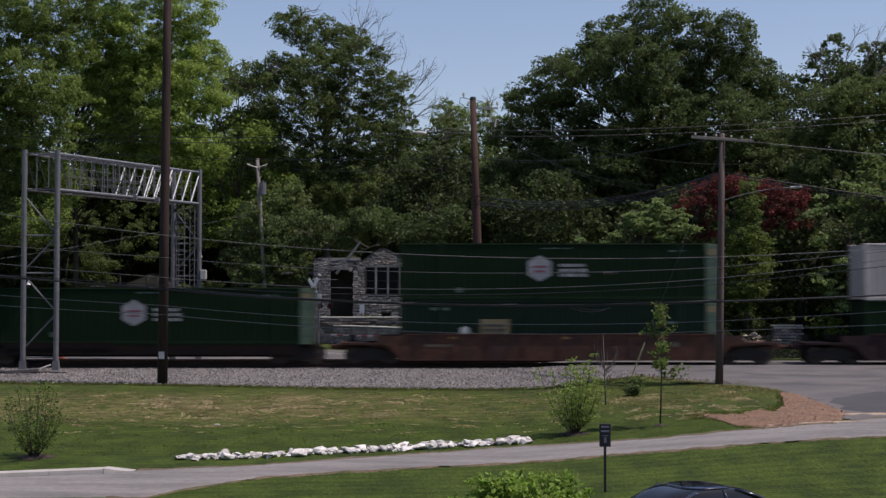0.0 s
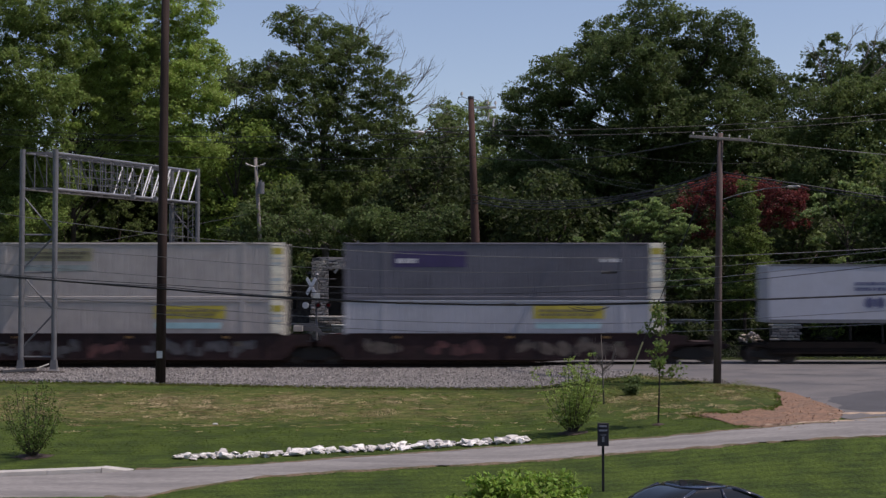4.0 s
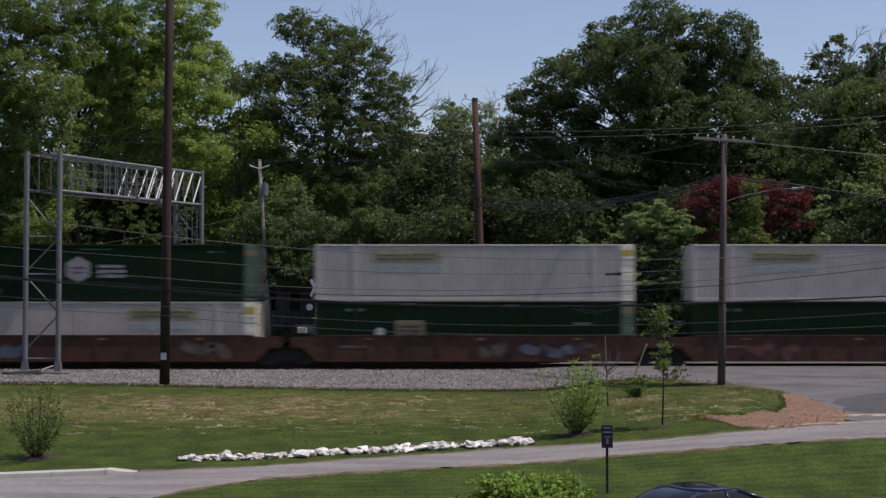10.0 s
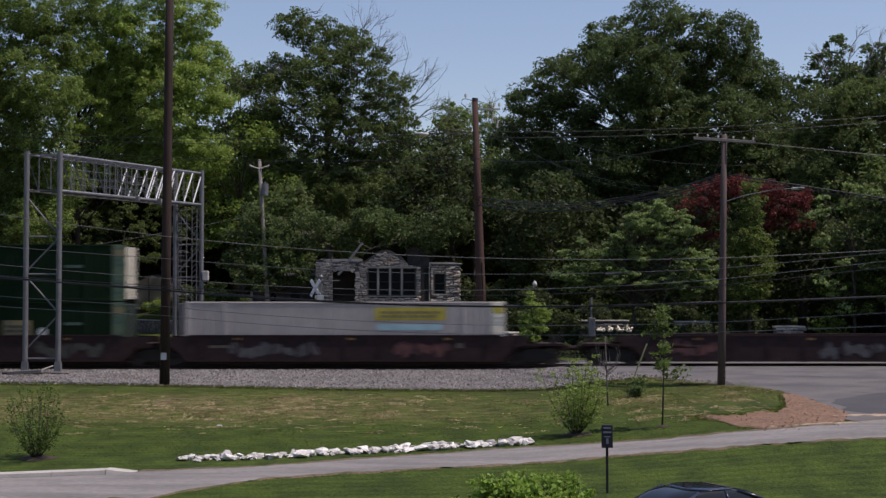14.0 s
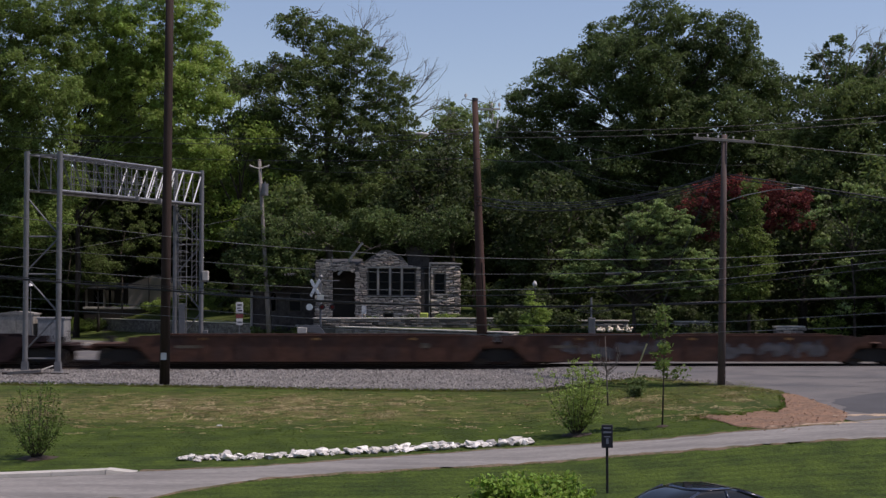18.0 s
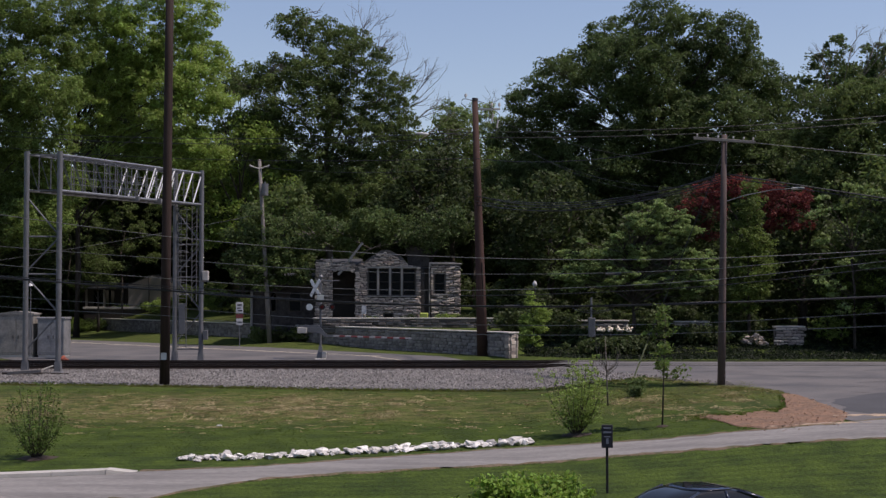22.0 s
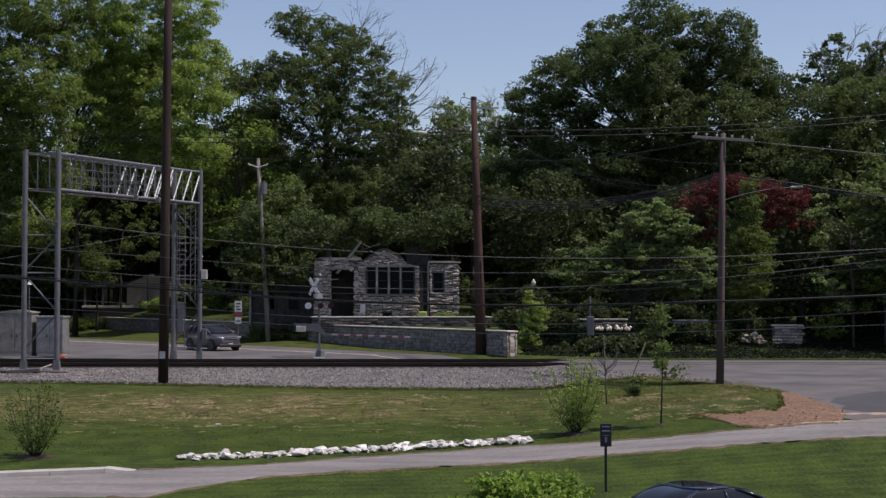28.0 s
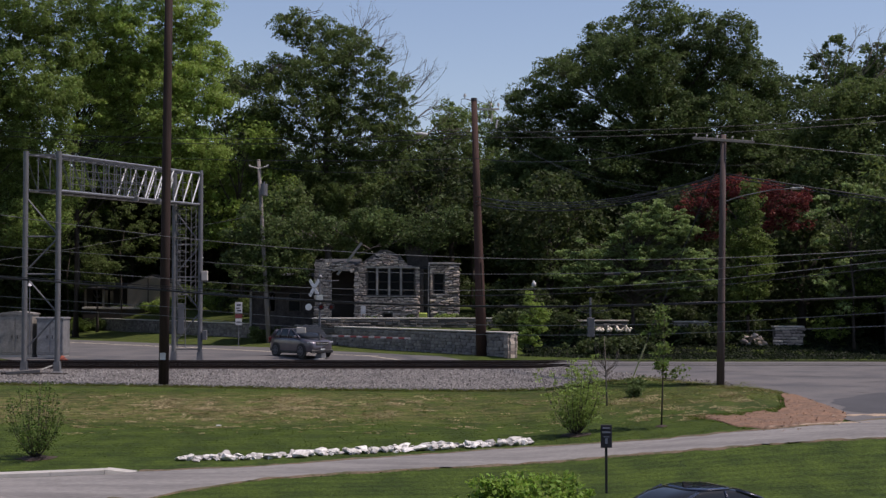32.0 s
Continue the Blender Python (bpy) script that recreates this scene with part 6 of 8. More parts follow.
part("jumper", Geo().tube([(-0.5, -0.1, hc - 0.1), (-1.0, -0.1, hc + 0.05), (-1.2, -0.1, hc + 0.02), (-1.25, -0.1, hc - 0.25), (-0.95, -0.1, hc - 0.5), (-0.55, -0.1, hc - 0.6)], 0.022, 5), WIRE, pole_c)
part("jumper", Geo().tube([(-0.4, -0.1, hc - 0.05), (0.1, -0.1, hc - 0.2), (0.5, -0.1, hc - 0.45), (1.0, -0.1, hc - 0.9), (1.05, -0.1, hc - 1.6), (0.7, -0.1, hc - 1.9)], 0.02, 5), WIRE_GREY, pole_c)
for k, zz in ((-1.0, 0.1), (0.55, -0.45), (1.0, -0.45)):
    part("insulator", Geo().rod((k, 0, hc + zz), (k, 0, hc + zz + 0.12), 0.03).rod((k, 0, hc + zz + 0.1), (k, 0, hc + zz + 0.26), 0.09, 0.05, n=10), CONCRETE, pole_c, "pale porcelain insulator")
for k, zz in ((0.55, -1.35), (0.85, -1.7)):
    part("cutout", Geo().rod((k, -0.1, hc + zz), (k + 0.08, -0.1, hc + zz + 0.5), 0.05, n=8), CONCRETE, pole_c, "pale fuse cutout")
lamp_arm = part("lamp_arm", Geo().tube([(-0.4, 0, 13.0), (-1.4, -0.1, 13.12), (-2.6, -0.2, 13.2), (-3.3, -0.25, 13.14)], 0.022), WIRE, pole_c)
part("lamp_head", Geo().loft([[(-3.2 - 0.16 * k, -0.25 + w * math.cos(a * 0.785), 13.12 + 0.045 * k / 4 + h * math.sin(a * 0.785)) for a in range(8)] for k, w, h in ((0, 0.05, 0.04), (1, 0.13, 0.07), (3, 0.16, 0.08), (5, 0.05, 0.03))]), DECAL_WHITE, lamp_arm, "pale cobra-head street lamp", smooth=True)
part("riser_pipe", Geo().rod((0.12, -0.2, 0), (-0.05, -0.24, 5.5), 0.06), POLE, pole_c)
pole_b, _, hb = power_pole("slim grey wooden pole with a transformer", -12.35, 99.7, 13.3, 0.17, 0.12, (-0.8, 0), POLE_GREY)
part("transformer", Geo().rod((-0.35, -0.35, 10.5), (-0.35, -0.35, 11.35), 0.25, n=14).rod((-0.35, -0.35, 11.35), (-0.35, -0.35, 11.5), 0.06), STEEL, pole_b, "grey transformer can")
for k in (-1, 1):
    arm_b = part("bracket", Geo().rod((-0.78, -0.1, 12.45), (-0.78 + 0.55 * k, -0.1, 12.62), 0.045, n=6), LIMESTONE, pole_b)
    part("insulator", Geo().rod((-0.78 + 0.55 * k, -0.1, 12.6), (-0.78 + 0.72 * k, -0.1, 12.72), 0.07, 0.05, n=8), CONCRETE, arm_b, "pale porcelain insulator")


# lighter steels for diagonals and chords, with sunlight put into the colour
BRIGHT = mat("bright_sunlit_steel", (0.8, 0.79, 0.77), 0.35, 0.25, vary=0.06, grain=12, blotch=2)
TRUSS = mat("sunlit_galvanised_steel", (0.34, 0.34, 0.35), 0.36, 0.6, vary=0.12, grain=12, blotch=2)


def signal_gantry():
    """Steel signal bridge across both tracks: two-post towers and a box truss between them."""
    g = thing("signal_gantry", "grey galvanised steel signal gantry spanning the tracks", "signal gantry", pose(0, 0, 0))
    near = [(-20.5, 68.6), (-18.88, 68.6)]
    far = [(-15.2, 79.2), (-13.72, 79.2)]
    top = 10.66
    for posts in (near, far):
        base = land(*posts[0]) + 0.0
        for x, y in posts:
            leg = part("post", Geo().rod((x, y, base + 0.3), (x, y, top), 0.135, n=14), STEEL, g, smooth=False)
            part("post_foot", Geo().loft([[(x + sx * w, y + sy * w, z) for sx, sy in ((-1, -1), (1, -1), (1, 1), (-1, 1))] for w, z in ((0.27, base - 0.05), (0.26, base + 0.05), (0.17, base + 0.14), (0.137, base + 0.6))]), STEEL, leg)
        (xa, ya), (xb, yb) = posts
        for z in (base + 0.75, 4.6, 6.45):
            part("crossbar", Geo().rod((xa, ya, z), (xb, yb, z), 0.05, n=6), STEEL, g)
        for za, zb in ((0.85, 2.6), (4.5, 2.7), (4.7, 6.4), (8.4, 6.5)):
            part("brace", Geo().rod((xa, ya, za), (xb, yb, zb), 0.045, n=6), STEEL, g)
        part("footing", Geo().slab(xa - 0.7, xb + 0.7, ya - 0.6, ya + 0.6, base - 0.3, base + 0.02, 0.03), MORTAR, g)
    za, zb = 8.72, 10.5
    ends = [(near[0], far[0]), (near[1], far[1])]

    def along(line, f):
        (a, b) = line
        return (a[0] + (b[0] - a[0]) * f, a[1] + (b[1] - a[1]) * f)
    for line in ends:
        for z, r in ((za, 0.065), (zb, 0.055)):
            part("chord", Geo().rod((*line[0], z), (*line[1], z), r, n=8), TRUSS, g)
    n = 14
    for i in range(n + 1):
        f, f2 = i / n, (i + 1) / n
        pts = [along(line, f) for line in ends]
        for x, y in pts:
            part("strut", Geo().rod((x, y, za), (x, y, zb), 0.026, n=5), STEEL, g)
        for z in (za, zb):
            part("tie_bar", Geo().rod((*pts[0], z), (*pts[1], z), 0.03, n=5), STEEL, g)
        if i == n:
            break
        nxt = [along(line, f2) for line in ends]
        for k in range(2):
            # flat angle bars, falling in the first half of the span and rising in the second
            lo, hi = ((pts[k], nxt[k]) if i >= 8 else (nxt[k], pts[k]))
            r = 0.046 if i >= 8 else 0.03
            # the rising bars take the lighter steel for the sun on them
            part("diagonal", Geo().rod((*lo, za), (*hi, zb), r, n=4), BRIGHT if i >= 8 else STEEL, g, "diagonal bar with sunlight put into its bright colour" if i >= 8 else "")
        part("lacing", Geo().rod((*pts[0], za), (*nxt[1], za), 0.024, n=5), STEEL, g)
        part("lacing", Geo().rod((*pts[0], zb), (*nxt[1], zb), 0.024, n=5), STEEL, g)
    # walkway with handrails, signal brackets and lamp boxes along the truss
    a, b = ends[0][0], ends[0][1]
    for z in (9.2, 9.55, 9.95):
        part("handrail", Geo().rod((a[0] + 1.6, a[1] + 2.0, z), (b[0] + 0.75, b[1], z), 0.02, n=5), STEEL, g)
    for f in (0.32, 0.4, 0.47):
        x, y = along(ends[1], f)
        part("signal_rail", Geo().rod((x - 0.5, y, 9.5), (x + 0.5, y, 9.5), 0.022, n=5).rod((x - 0.5, y, 9.15), (x + 0.5, y, 9.15), 0.022, n=5).rod((x, y, 8.75), (x, y, 10.3), 0.03, n=5), STEEL, g)
    for f in (0.5, 0.66):
        x, y = along(ends[1], f)
        part("splice_plate", Geo().slab(x - 0.2, x + 0.2, y - 0.13, y + 0.1, za - 0.17, za + 0.1, 0.02), STEEL, g)
    part("walkway", Geo().quads([(a[0] + 0.4, a[1] + 0.2, 8.8), (a[0] + 1.2, a[1] + 0.2, 8.8), (b[0] + 1.1, b[1] - 0.2, 8.8), (b[0] + 0.3, b[1] - 0.2, 8.8)], [(0, 1, 2, 3)])
         .quads([(a[0] + 0.4, a[1] + 0.2, 8.76), (a[0] + 1.2, a[1] + 0.2, 8.76), (b[0] + 1.1, b[1] - 0.2, 8.76), (b[0] + 0.3, b[1] - 0.2, 8.76)], [(3, 2, 1, 0)]), STEEL, g)
    part("relay_box", Geo().slab(-13.62, -13.28, 78.95, 79.2, 4.4, 4.95, 0.03), CONCRETE, g, "white relay box on the far tower")
    part("junction_box", Geo().slab(-13.55, -13.3, 78.95, 79.2, 1.05, 1.6, 0.02), STEEL, g)
    # caged ladder on the far tower with its guard panel, and the lattice of a cable mast beside it
    lad = Geo()
    for x in (-14.95, -14.5):
        lad.rod((x, 78.9, 0.6), (x, 78.9, 8.7), 0.025, n=5)
    for k in range(27):
        lad.rod((-14.95, 78.9, 0.7 + 0.3 * k), (-14.5, 78.9, 0.7 + 0.3 * k), 0.015, n=4)
    ladder = part("ladder", lad, STEEL, g)
    cage = Geo()
    for k in range(7):
        z = 3.6 + 0.8 * k
        cage.tube([(-14.72 + 0.36 * math.sin(q * 0.524), 78.9 - 0.6 * math.cos(q * 0.524) * (0.5 if q in (0, 6) else 1), z) for q in range(-4, 5)], 0.018, 4)
    for q in (-2, 0, 2):
        cage.rod((-14.72 + 0.34 * math.sin(q * 0.6), 78.35, 3.6), (-14.72 + 0.34 * math.sin(q * 0.6), 78.35, 8.4), 0.014, n=4)
    part("cage", cage, STEEL, ladder)
    part("guard_panel", Geo().slab(-14.9, -14.55, 78.8, 78.85, 1.4, 3.1, 0.01), STEEL, ladder, "grey climbing guard over the ladder")
    mast = Geo()
    for x in (-14.22, -13.95):
        mast.rod((x, 79.0, 3.2), (x, 79.0, 8.7), 0.022, n=4)
    for k in range(18):
        z = 3.3 + 0.3 * k
        mast.rod((-14.22, 79.0, z), (-13.95, 79.0, z + 0.3), 0.015, n=4)
    part("cable_mast", mast, STEEL, g)
    # worn timber and scrap round the near tower's foot
    for x0, x1, y0, z0, tilt in ((-21.4, -18.2, 67.9, 0.0, 1), (-21.0, -19.2, 67.6, 0.06, -4)):
        part("foot_plank", Geo().slab(0, x1 - x0, -0.12, 0.12, 0, 0.16, 0.02), WOOD_DARK if tilt > 0 else POLE_GREY, g, at=pose(x0, y0, land(x0, y0) + z0, 0, tilt, tilt * 3))
    part("conduit", Geo().tube([(-20.3, 68.0, land(-20, 68) + 0.1), (-19.6, 68.0, land(-20, 68) + 0.22), (-19.0, 68.2, land(-20, 68) + 0.45)], 0.04, 6), LIMESTONE, g, "pale conduit at the tower's foot")
    return g


signal_gantry()


def span(points, sags, r, label="black overhead cable sagging between wooden poles", name="overhead_wire", material=WIRE):
    """A cable through points, hanging by its sag (one, or one for each stretch) between them."""
    g = Geo()
    pts = []
    for k, (a, b) in enumerate(zip(points, points[1:])):
        a, b = Vector(a), Vector(b)
        sag = sags[k] if isinstance(sags, tuple) else sags
        for i in range(14):
            s = i / 14
            pts.append(a.lerp(b, s) - Vector((0, 0, sag * 4 * s * (1 - s))))
    pts.append(Vector(points[-1]))
    g.tube(pts, r, 5)
    return single(name, g, material, label, "wire", "overhead wires", smooth=True)


# lines along the railway: heights far left, at the tall pole, at the crossarm pole and far right, the sag between the poles, and the radius
for zl, za, zd, zr, sag, r, wm in ((11.01, 6.23, 5.14, 7.56, 0.42, 0.016, WIRE_GREY),
                                   (8.34, 5.22, 4.70, 8.70, 0.45, 0.013, WIRE_GREY),
                                   (7.63, 4.32, 4.24, 8.76, 0.51, 0.014, WIRE_GREY),
                                   (6.71, 3.97, 3.98, 8.45, 0.45, 0.016, WIRE),
                                   (7.01, 3.78, 3.24, 5.47, 0.41, 0.042, WIRE),
                                   (5.68, 3.05, 2.41, 5.31, 0.43, 0.013, WIRE_GREY),
                                   (5.04, 2.64, 1.99, 4.27, 0.43, 0.014, WIRE_GREY)):
    span([(-42, 67.4, zl), (-12.6, 63.15, za), (11.85, 59.6, zd), (44, 55.0, zr)], (0.3, sag, 0.3), r,
         "black overhead cable sagging between wooden poles" if wm is WIRE else "dull grey overhead wire sagging between wooden poles", material=wm)
# a second strand lashed below the thick cable, a slack loop on it and two splice sleeves
span([(-42, 67.4, 6.45), (-12.6, 63.12, 3.88), (11.85, 59.57, 3.3)], (0.3, 0.46), 0.018)
slack = thing("cable_loop", "slack loop of black cable tied under the thick line", "cable")
part("loop", Geo().tube([(5.6 + 1.8 * q / 12, 60.5, 2.98 - 0.2 * math.sin(math.pi * q / 12)) for q in range(13)], 0.016, 5), WIRE, slack)
part("loop", Geo().tube([(5.9 + 1.5 * q / 12, 60.5, 2.98 - 0.11 * math.sin(math.pi * q / 12)) for q in range(13)], 0.014, 5), WIRE, slack)
for x, y, z in ((7.35, 60.25, 4.46), (3.0, 60.88, 3.08), (-1.5, 61.5, 3.14)):
    single("splice_sleeve", Geo().rod((-0.34, 0, 0), (0.34, 0, 0.01), 0.05, n=8), WIRE, "black splice sleeve on an overhead line", "cable", "splice sleeves", at=pose(x, y, z))
# lines of the road poles
GREY_LABEL = "dull grey overhead wire sagging between wooden poles"
for zl, z1, z2 in ((16.7, 13.26, 17.9), (16.3, 12.93, 17.5)):
    span([(-36, 110, zl), (1.9, 82.6, z1), (50, 90, z2)], (0.55, 1.0), 0.022)
span([(-36, 110, 15.4), (1.9, 82.6, 11.7), (12.0, 59.8, 10.3)], 0.55, 0.02)
for z1, z2 in ((9.45, 8.7), (9.15, 8.55), (8.95, 8.45)):
    span([(1.95, 82.6, z1), (12.0, 59.8, z2)], 0.75, 0.024)
span([(12.0, 59.8, 10.25), (46, 57, 7.4)], 0.3, 0.016, GREY_LABEL, material=WIRE_GREY)
span([(-13.1, 99.7, 12.8), (1.95, 82.6, 11.2)], 0.4, 0.014)
span([(-13.0, 99.7, 9.4), (-36, 96.0, 5.2)], 0.2, 0.014, GREY_LABEL, material=WIRE_GREY)
for z1, z2, sag in ((14.6, 8.0, 1.6), (14.0, 8.2, 1.25)):
    span([(1.95, 82.6, z1), (11.95, 59.8, z2)], sag, 0.009)
span([(1.95, 82.6, 14.4), (24, 104, 13.4)], 1.1, 0.014)
span([(2.2, 82.5, 9.4), (12.0, 59.9, 8.8), (46, 55, 3.6)], (0.9, 0.2), 0.03)
span([(2.2, 82.5, 9.0), (12.0, 59.9, 8.65), (46, 55, 3.9)], (0.9, 0.3), 0.02)
guy = thing("guy_wire", "steel guy wire with a yellow guard", "guy wire")
part("strand", Geo().rod((12.0, 59.8, 9.6), (8.35, 61.2, 0.0), 0.018, n=5), WIRE, guy)
part("guard", Geo().rod((8.9, 61.0, 1.45), (8.36, 61.2, 0.0), 0.035, n=6), mat("guard_yellow", (0.45, 0.42, 0.2), 0.6), guy)


# ---------------------------------------------------------------- the stone house on the terrace
TRIM = mat("pale_stone_trim", (0.28, 0.265, 0.245), 0.8, vary=0.12, grain=20, blotch=3)


STONE_REST = mat("fieldstone_rest", (0.43, 0.355, 0.3), 0.88, vary=0.2, grain=18, blotch=4, tint=(0.22, 0.2, 0.185), tint_amount=0.9, per="island", spread=0.42, bump=0.5, bump_dist=0.02)


def stone_house():
    h = thing("stone_house", "fieldstone house with a gabled bay of four tall windows", "house", pose(0, 100.0, 1.3))
    # openings (x0, x1, z0, z1) in the front, heights from the terrace
    bay_open = [(-5.36, -4.72, 2.28, 4.22), (-4.58, -3.86, 2.28, 4.22), (-3.72, -3.02, 2.28, 4.22), (-2.88, -1.98, 2.28, 4.22), (-4.2, -3.62, 0.45, 0.95)]
    wing_open = [(-0.62, 0.12, 2.38, 3.9)]
    sizes = (0.2, 0.3, 0.42, 0.56)
    meshes = [Geo().slab(-w / 2, w / 2, 0, 0.14, -0.056, 0.056, 0.026).mesh("stone", STONE) for w in sizes]
    laid = [0]
    rest = Geo()

    def facing(x0, x1, top, y, holes, z0=0.0):
        """Rough stones over a front, inside the outline top(x) and outside the holes."""
        z = z0 + 0.08
        while z < 6.2:
            x = x0 + rnd(-0.05, 0.05)
            while x < x1 - 0.08:
                k = random.randrange(4)
                w = min(sizes[k], x1 - x)
                gap = [(a, b) for a, b, c, d in holes if c - 0.06 < z < d + 0.06 and a - 0.08 < x + w and x < b + 0.08]
                if gap and x >= gap[0][0] - 0.16:
                    x = gap[0][1] + 0.085
                    continue
                if gap:
                    w = gap[0][0] - 0.08 - x
                cx = x + w / 2
                if z + 0.06 < top(cx):
                    m = pose(cx, y - 0.12 + rnd(-0.09, 0.05), z + rnd(-0.035, 0.035), rnd(-14, 8), rnd(-9, 9), rnd(-10, 10))
                    laid[0] += 1
                    if laid[0] <= 300:
                        part("stone", meshes[min(range(4), key=lambda q: abs(sizes[q] - w))], STONE, h, at=m)
                    else:
                        rest.slab(-w / 2, w / 2, 0, 0.14, -0.056, 0.056, 0.026, m)
                x += w + rnd(0.01, 0.05)
            z += rnd(0.105, 0.15)

    def wall_with_holes(name, x0, x1, z1, y0, y1, holes, z0=-0.3):
        g = Geo()
        xs = sorted({x0, x1, *[a for a, b, c, d in holes], *[b for a, b, c, d in holes]})
        for a, b in zip(xs, xs[1:]):
            cuts = sorted((c, d) for p, q, c, d in holes if p <= a + 1e-6 and q >= b - 1e-6)
            z = z0
            for c, d in cuts:
                g.box(a, b, y0, y1, z, c)
                z = d
            g.box(a, b, y0, y1, z, z1)
        tagged(part(name, g, MORTAR, h), kind="stuff")

    wall_with_holes("bay_wall", -6.3, -1.6, 4.4, 0, 0.35, bay_open)
    part("gable_wall", Geo().prism([(-6.0, 4.4), (-2.4, 4.4), (-3.0, 5.1), (-3.9, 5.55), (-4.4, 5.55), (-5.4, 4.9)], 0, 0.35, "y"), MORTAR, h)
    wall_with_holes("wing_wall", -0.85, 1.26, 4.5, 0.3, 0.65, wing_open)
    part("link_wall", Geo().box(-1.6, -0.85, 1.0, 1.3, -0.3, 4.4), MORTAR, h)
    part("side_wall", Geo().box(0.95, 1.26, 0.65, 7, -0.3, 4.5), MORTAR, h)
    part("side_wall", Geo().box(-6.3, -6.0, 0.35, 7, -0.3, 4.4), MORTAR, h)
    part("back_wall", Geo().box(-9.2, 1.26, 6.7, 7.0, -0.3, 4.5), MORTAR, h)

    def gable(x):
        return 4.4 + max(0.0, 1.15 * (1 - abs(x + 4.15) / 2.0)) if abs(x + 4.15) < 2.0 else 4.4 - 0.25 * (x < -6)
    facing(-6.3, -1.62, gable, 0, [(-5.36, -1.98, 2.2, 4.3), bay_open[4]])
    facing(-0.85, 1.26, lambda x: 4.5, 0.3, wing_open)
    facing(-9.15, -7.9, lambda x: 4.9 + 0.15 * math.sin(x * 3), 0.0, [])
    facing(-7.95, -6.3, lambda x: 4.75 - 0.25 * abs(x + 7.1), 0.0, [(-7.95, -6.3, -1.0, 3.95 + 0.0)])
    tagged(part("stonework", rest, STONE_REST, h), kind="stuff")
    part("porch_pier", Geo().box(-9.1, -7.95, 0.0, 0.6, -0.3, 4.85), MORTAR, h)
    part("porch_arch", Geo().prism([(-7.95, 4.5), (-7.2, 4.75), (-6.3, 4.5), (-6.3, 4.05), (-6.9, 4.35), (-7.3, 4.38), (-7.95, 3.9)], 0.0, 0.5, "y"), MORTAR, h)
    part("porch_back", Geo().box(-9.1, -6.3, 2.2, 2.4, -0.3, 4.6), WOOD_DARK, h)
    part("floor_slab", Geo().box(-9.1, 1.2, 0.4, 6.9, -0.2, 0.02), CONCRETE, h)
    part("roof", Geo().prism([(0.66, 4.25), (3.8, 4.75), (7.0, 4.25), (7.0, 4.15), (3.8, 4.65), (0.66, 4.15)], -1.6, 0.95, "x"), SLATE, h, "low dark slate roof in deep shade")
    part("gable_roof", Geo().prism([(-6.3, 4.3), (-4.15, 5.45), (-2.0, 4.3), (-2.0, 4.15), (-4.15, 5.28), (-6.3, 4.15)], 0.36, 4.0, "y"), SLATE, h)
    part("porch_roof", Geo().prism([(0.52, 4.5), (3.8, 5.0), (7.0, 4.5), (7.0, 4.3), (3.8, 4.8), (0.52, 4.3)], -9.1, -6.0, "x"), SLATE, h)
    for i, (a, b, c, d) in enumerate(bay_open[:4] + wing_open):
        y = 0.0 if i < 4 else 0.3
        w = part("window", Geo().box(a, a + 0.06, y + 0.12, y + 0.2, c, d).box(b - 0.06, b, y + 0.12, y + 0.2, c, d).box(a + 0.06, b - 0.06, y + 0.12, y + 0.2, d - 0.06, d)
                 .box(a + 0.06, b - 0.06, y + 0.12, y + 0.2, c, c + 0.06).box(a + 0.06, b - 0.06, y + 0.13, y + 0.19, (c + d) / 2 - 0.025, (c + d) / 2 + 0.025), WOOD_DARK, h, "dark sash window")
        part("pane", Geo().box(a + 0.06, b - 0.06, y + 0.155, y + 0.165, c + 0.06, d - 0.06), WINDOW, w)
        part("sill", Geo().slab(a - 0.06, b + 0.06, y - 0.2, y + 0.12, c - 0.11, c, 0.01), TRIM, w, "pale stone sill")
        if i < 4:
            part("lintel", Geo().slab(a - 0.07, b + 0.07, y - 0.16, y + 0.1, d, d + 0.12, 0.015), TRIM, w)
    for x in (-4.65, -3.79, -2.95):
        part("mullion", Geo().slab(x - 0.065, x + 0.065, -0.14, 0.2, 2.28, 4.22, 0.015), TRIM, h, "pale stone mullion")
    part("cellar_window", Geo().box(-4.2, -3.62, 0.15, 0.2, 0.45, 0.95), WINDOW, h)
    part("coping", Geo().slab(-0.95, 1.36, 0.1, 0.8, 4.5, 4.6, 0.02), TRIM, h)
    # the wing's deep shade is carried by its render colour
    part("left_wing_wall", Geo().box(-13.9, -9.1, 1.6, 1.9, -0.4, 3.7), STUCCO_SHADE, h, "rendered wing with deep shade put into its dark colour")
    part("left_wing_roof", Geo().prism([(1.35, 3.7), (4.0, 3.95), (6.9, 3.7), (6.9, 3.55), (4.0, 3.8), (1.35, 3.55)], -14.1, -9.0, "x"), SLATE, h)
    part("left_wing_end", Geo().box(-13.9, -13.6, 1.9, 6.7, -0.4, 3.6), STUCCO_SHADE, h)
    for a in (-13.0, -11.2):
        w = part("window", Geo().box(a, a + 0.07, 1.54, 1.6, 1.1, 2.6).box(a + 0.83, a + 0.9, 1.54, 1.6, 1.1, 2.6).box(a + 0.07, a + 0.83, 1.54, 1.6, 2.53, 2.6).box(a + 0.07, a + 0.83, 1.54, 1.6, 1.1, 1.17), WOOD_DARK, h, "dark window in the shaded wing")
        part("pane", Geo().box(a + 0.07, a + 0.83, 1.57, 1.585, 1.17, 2.53), WINDOW, w)
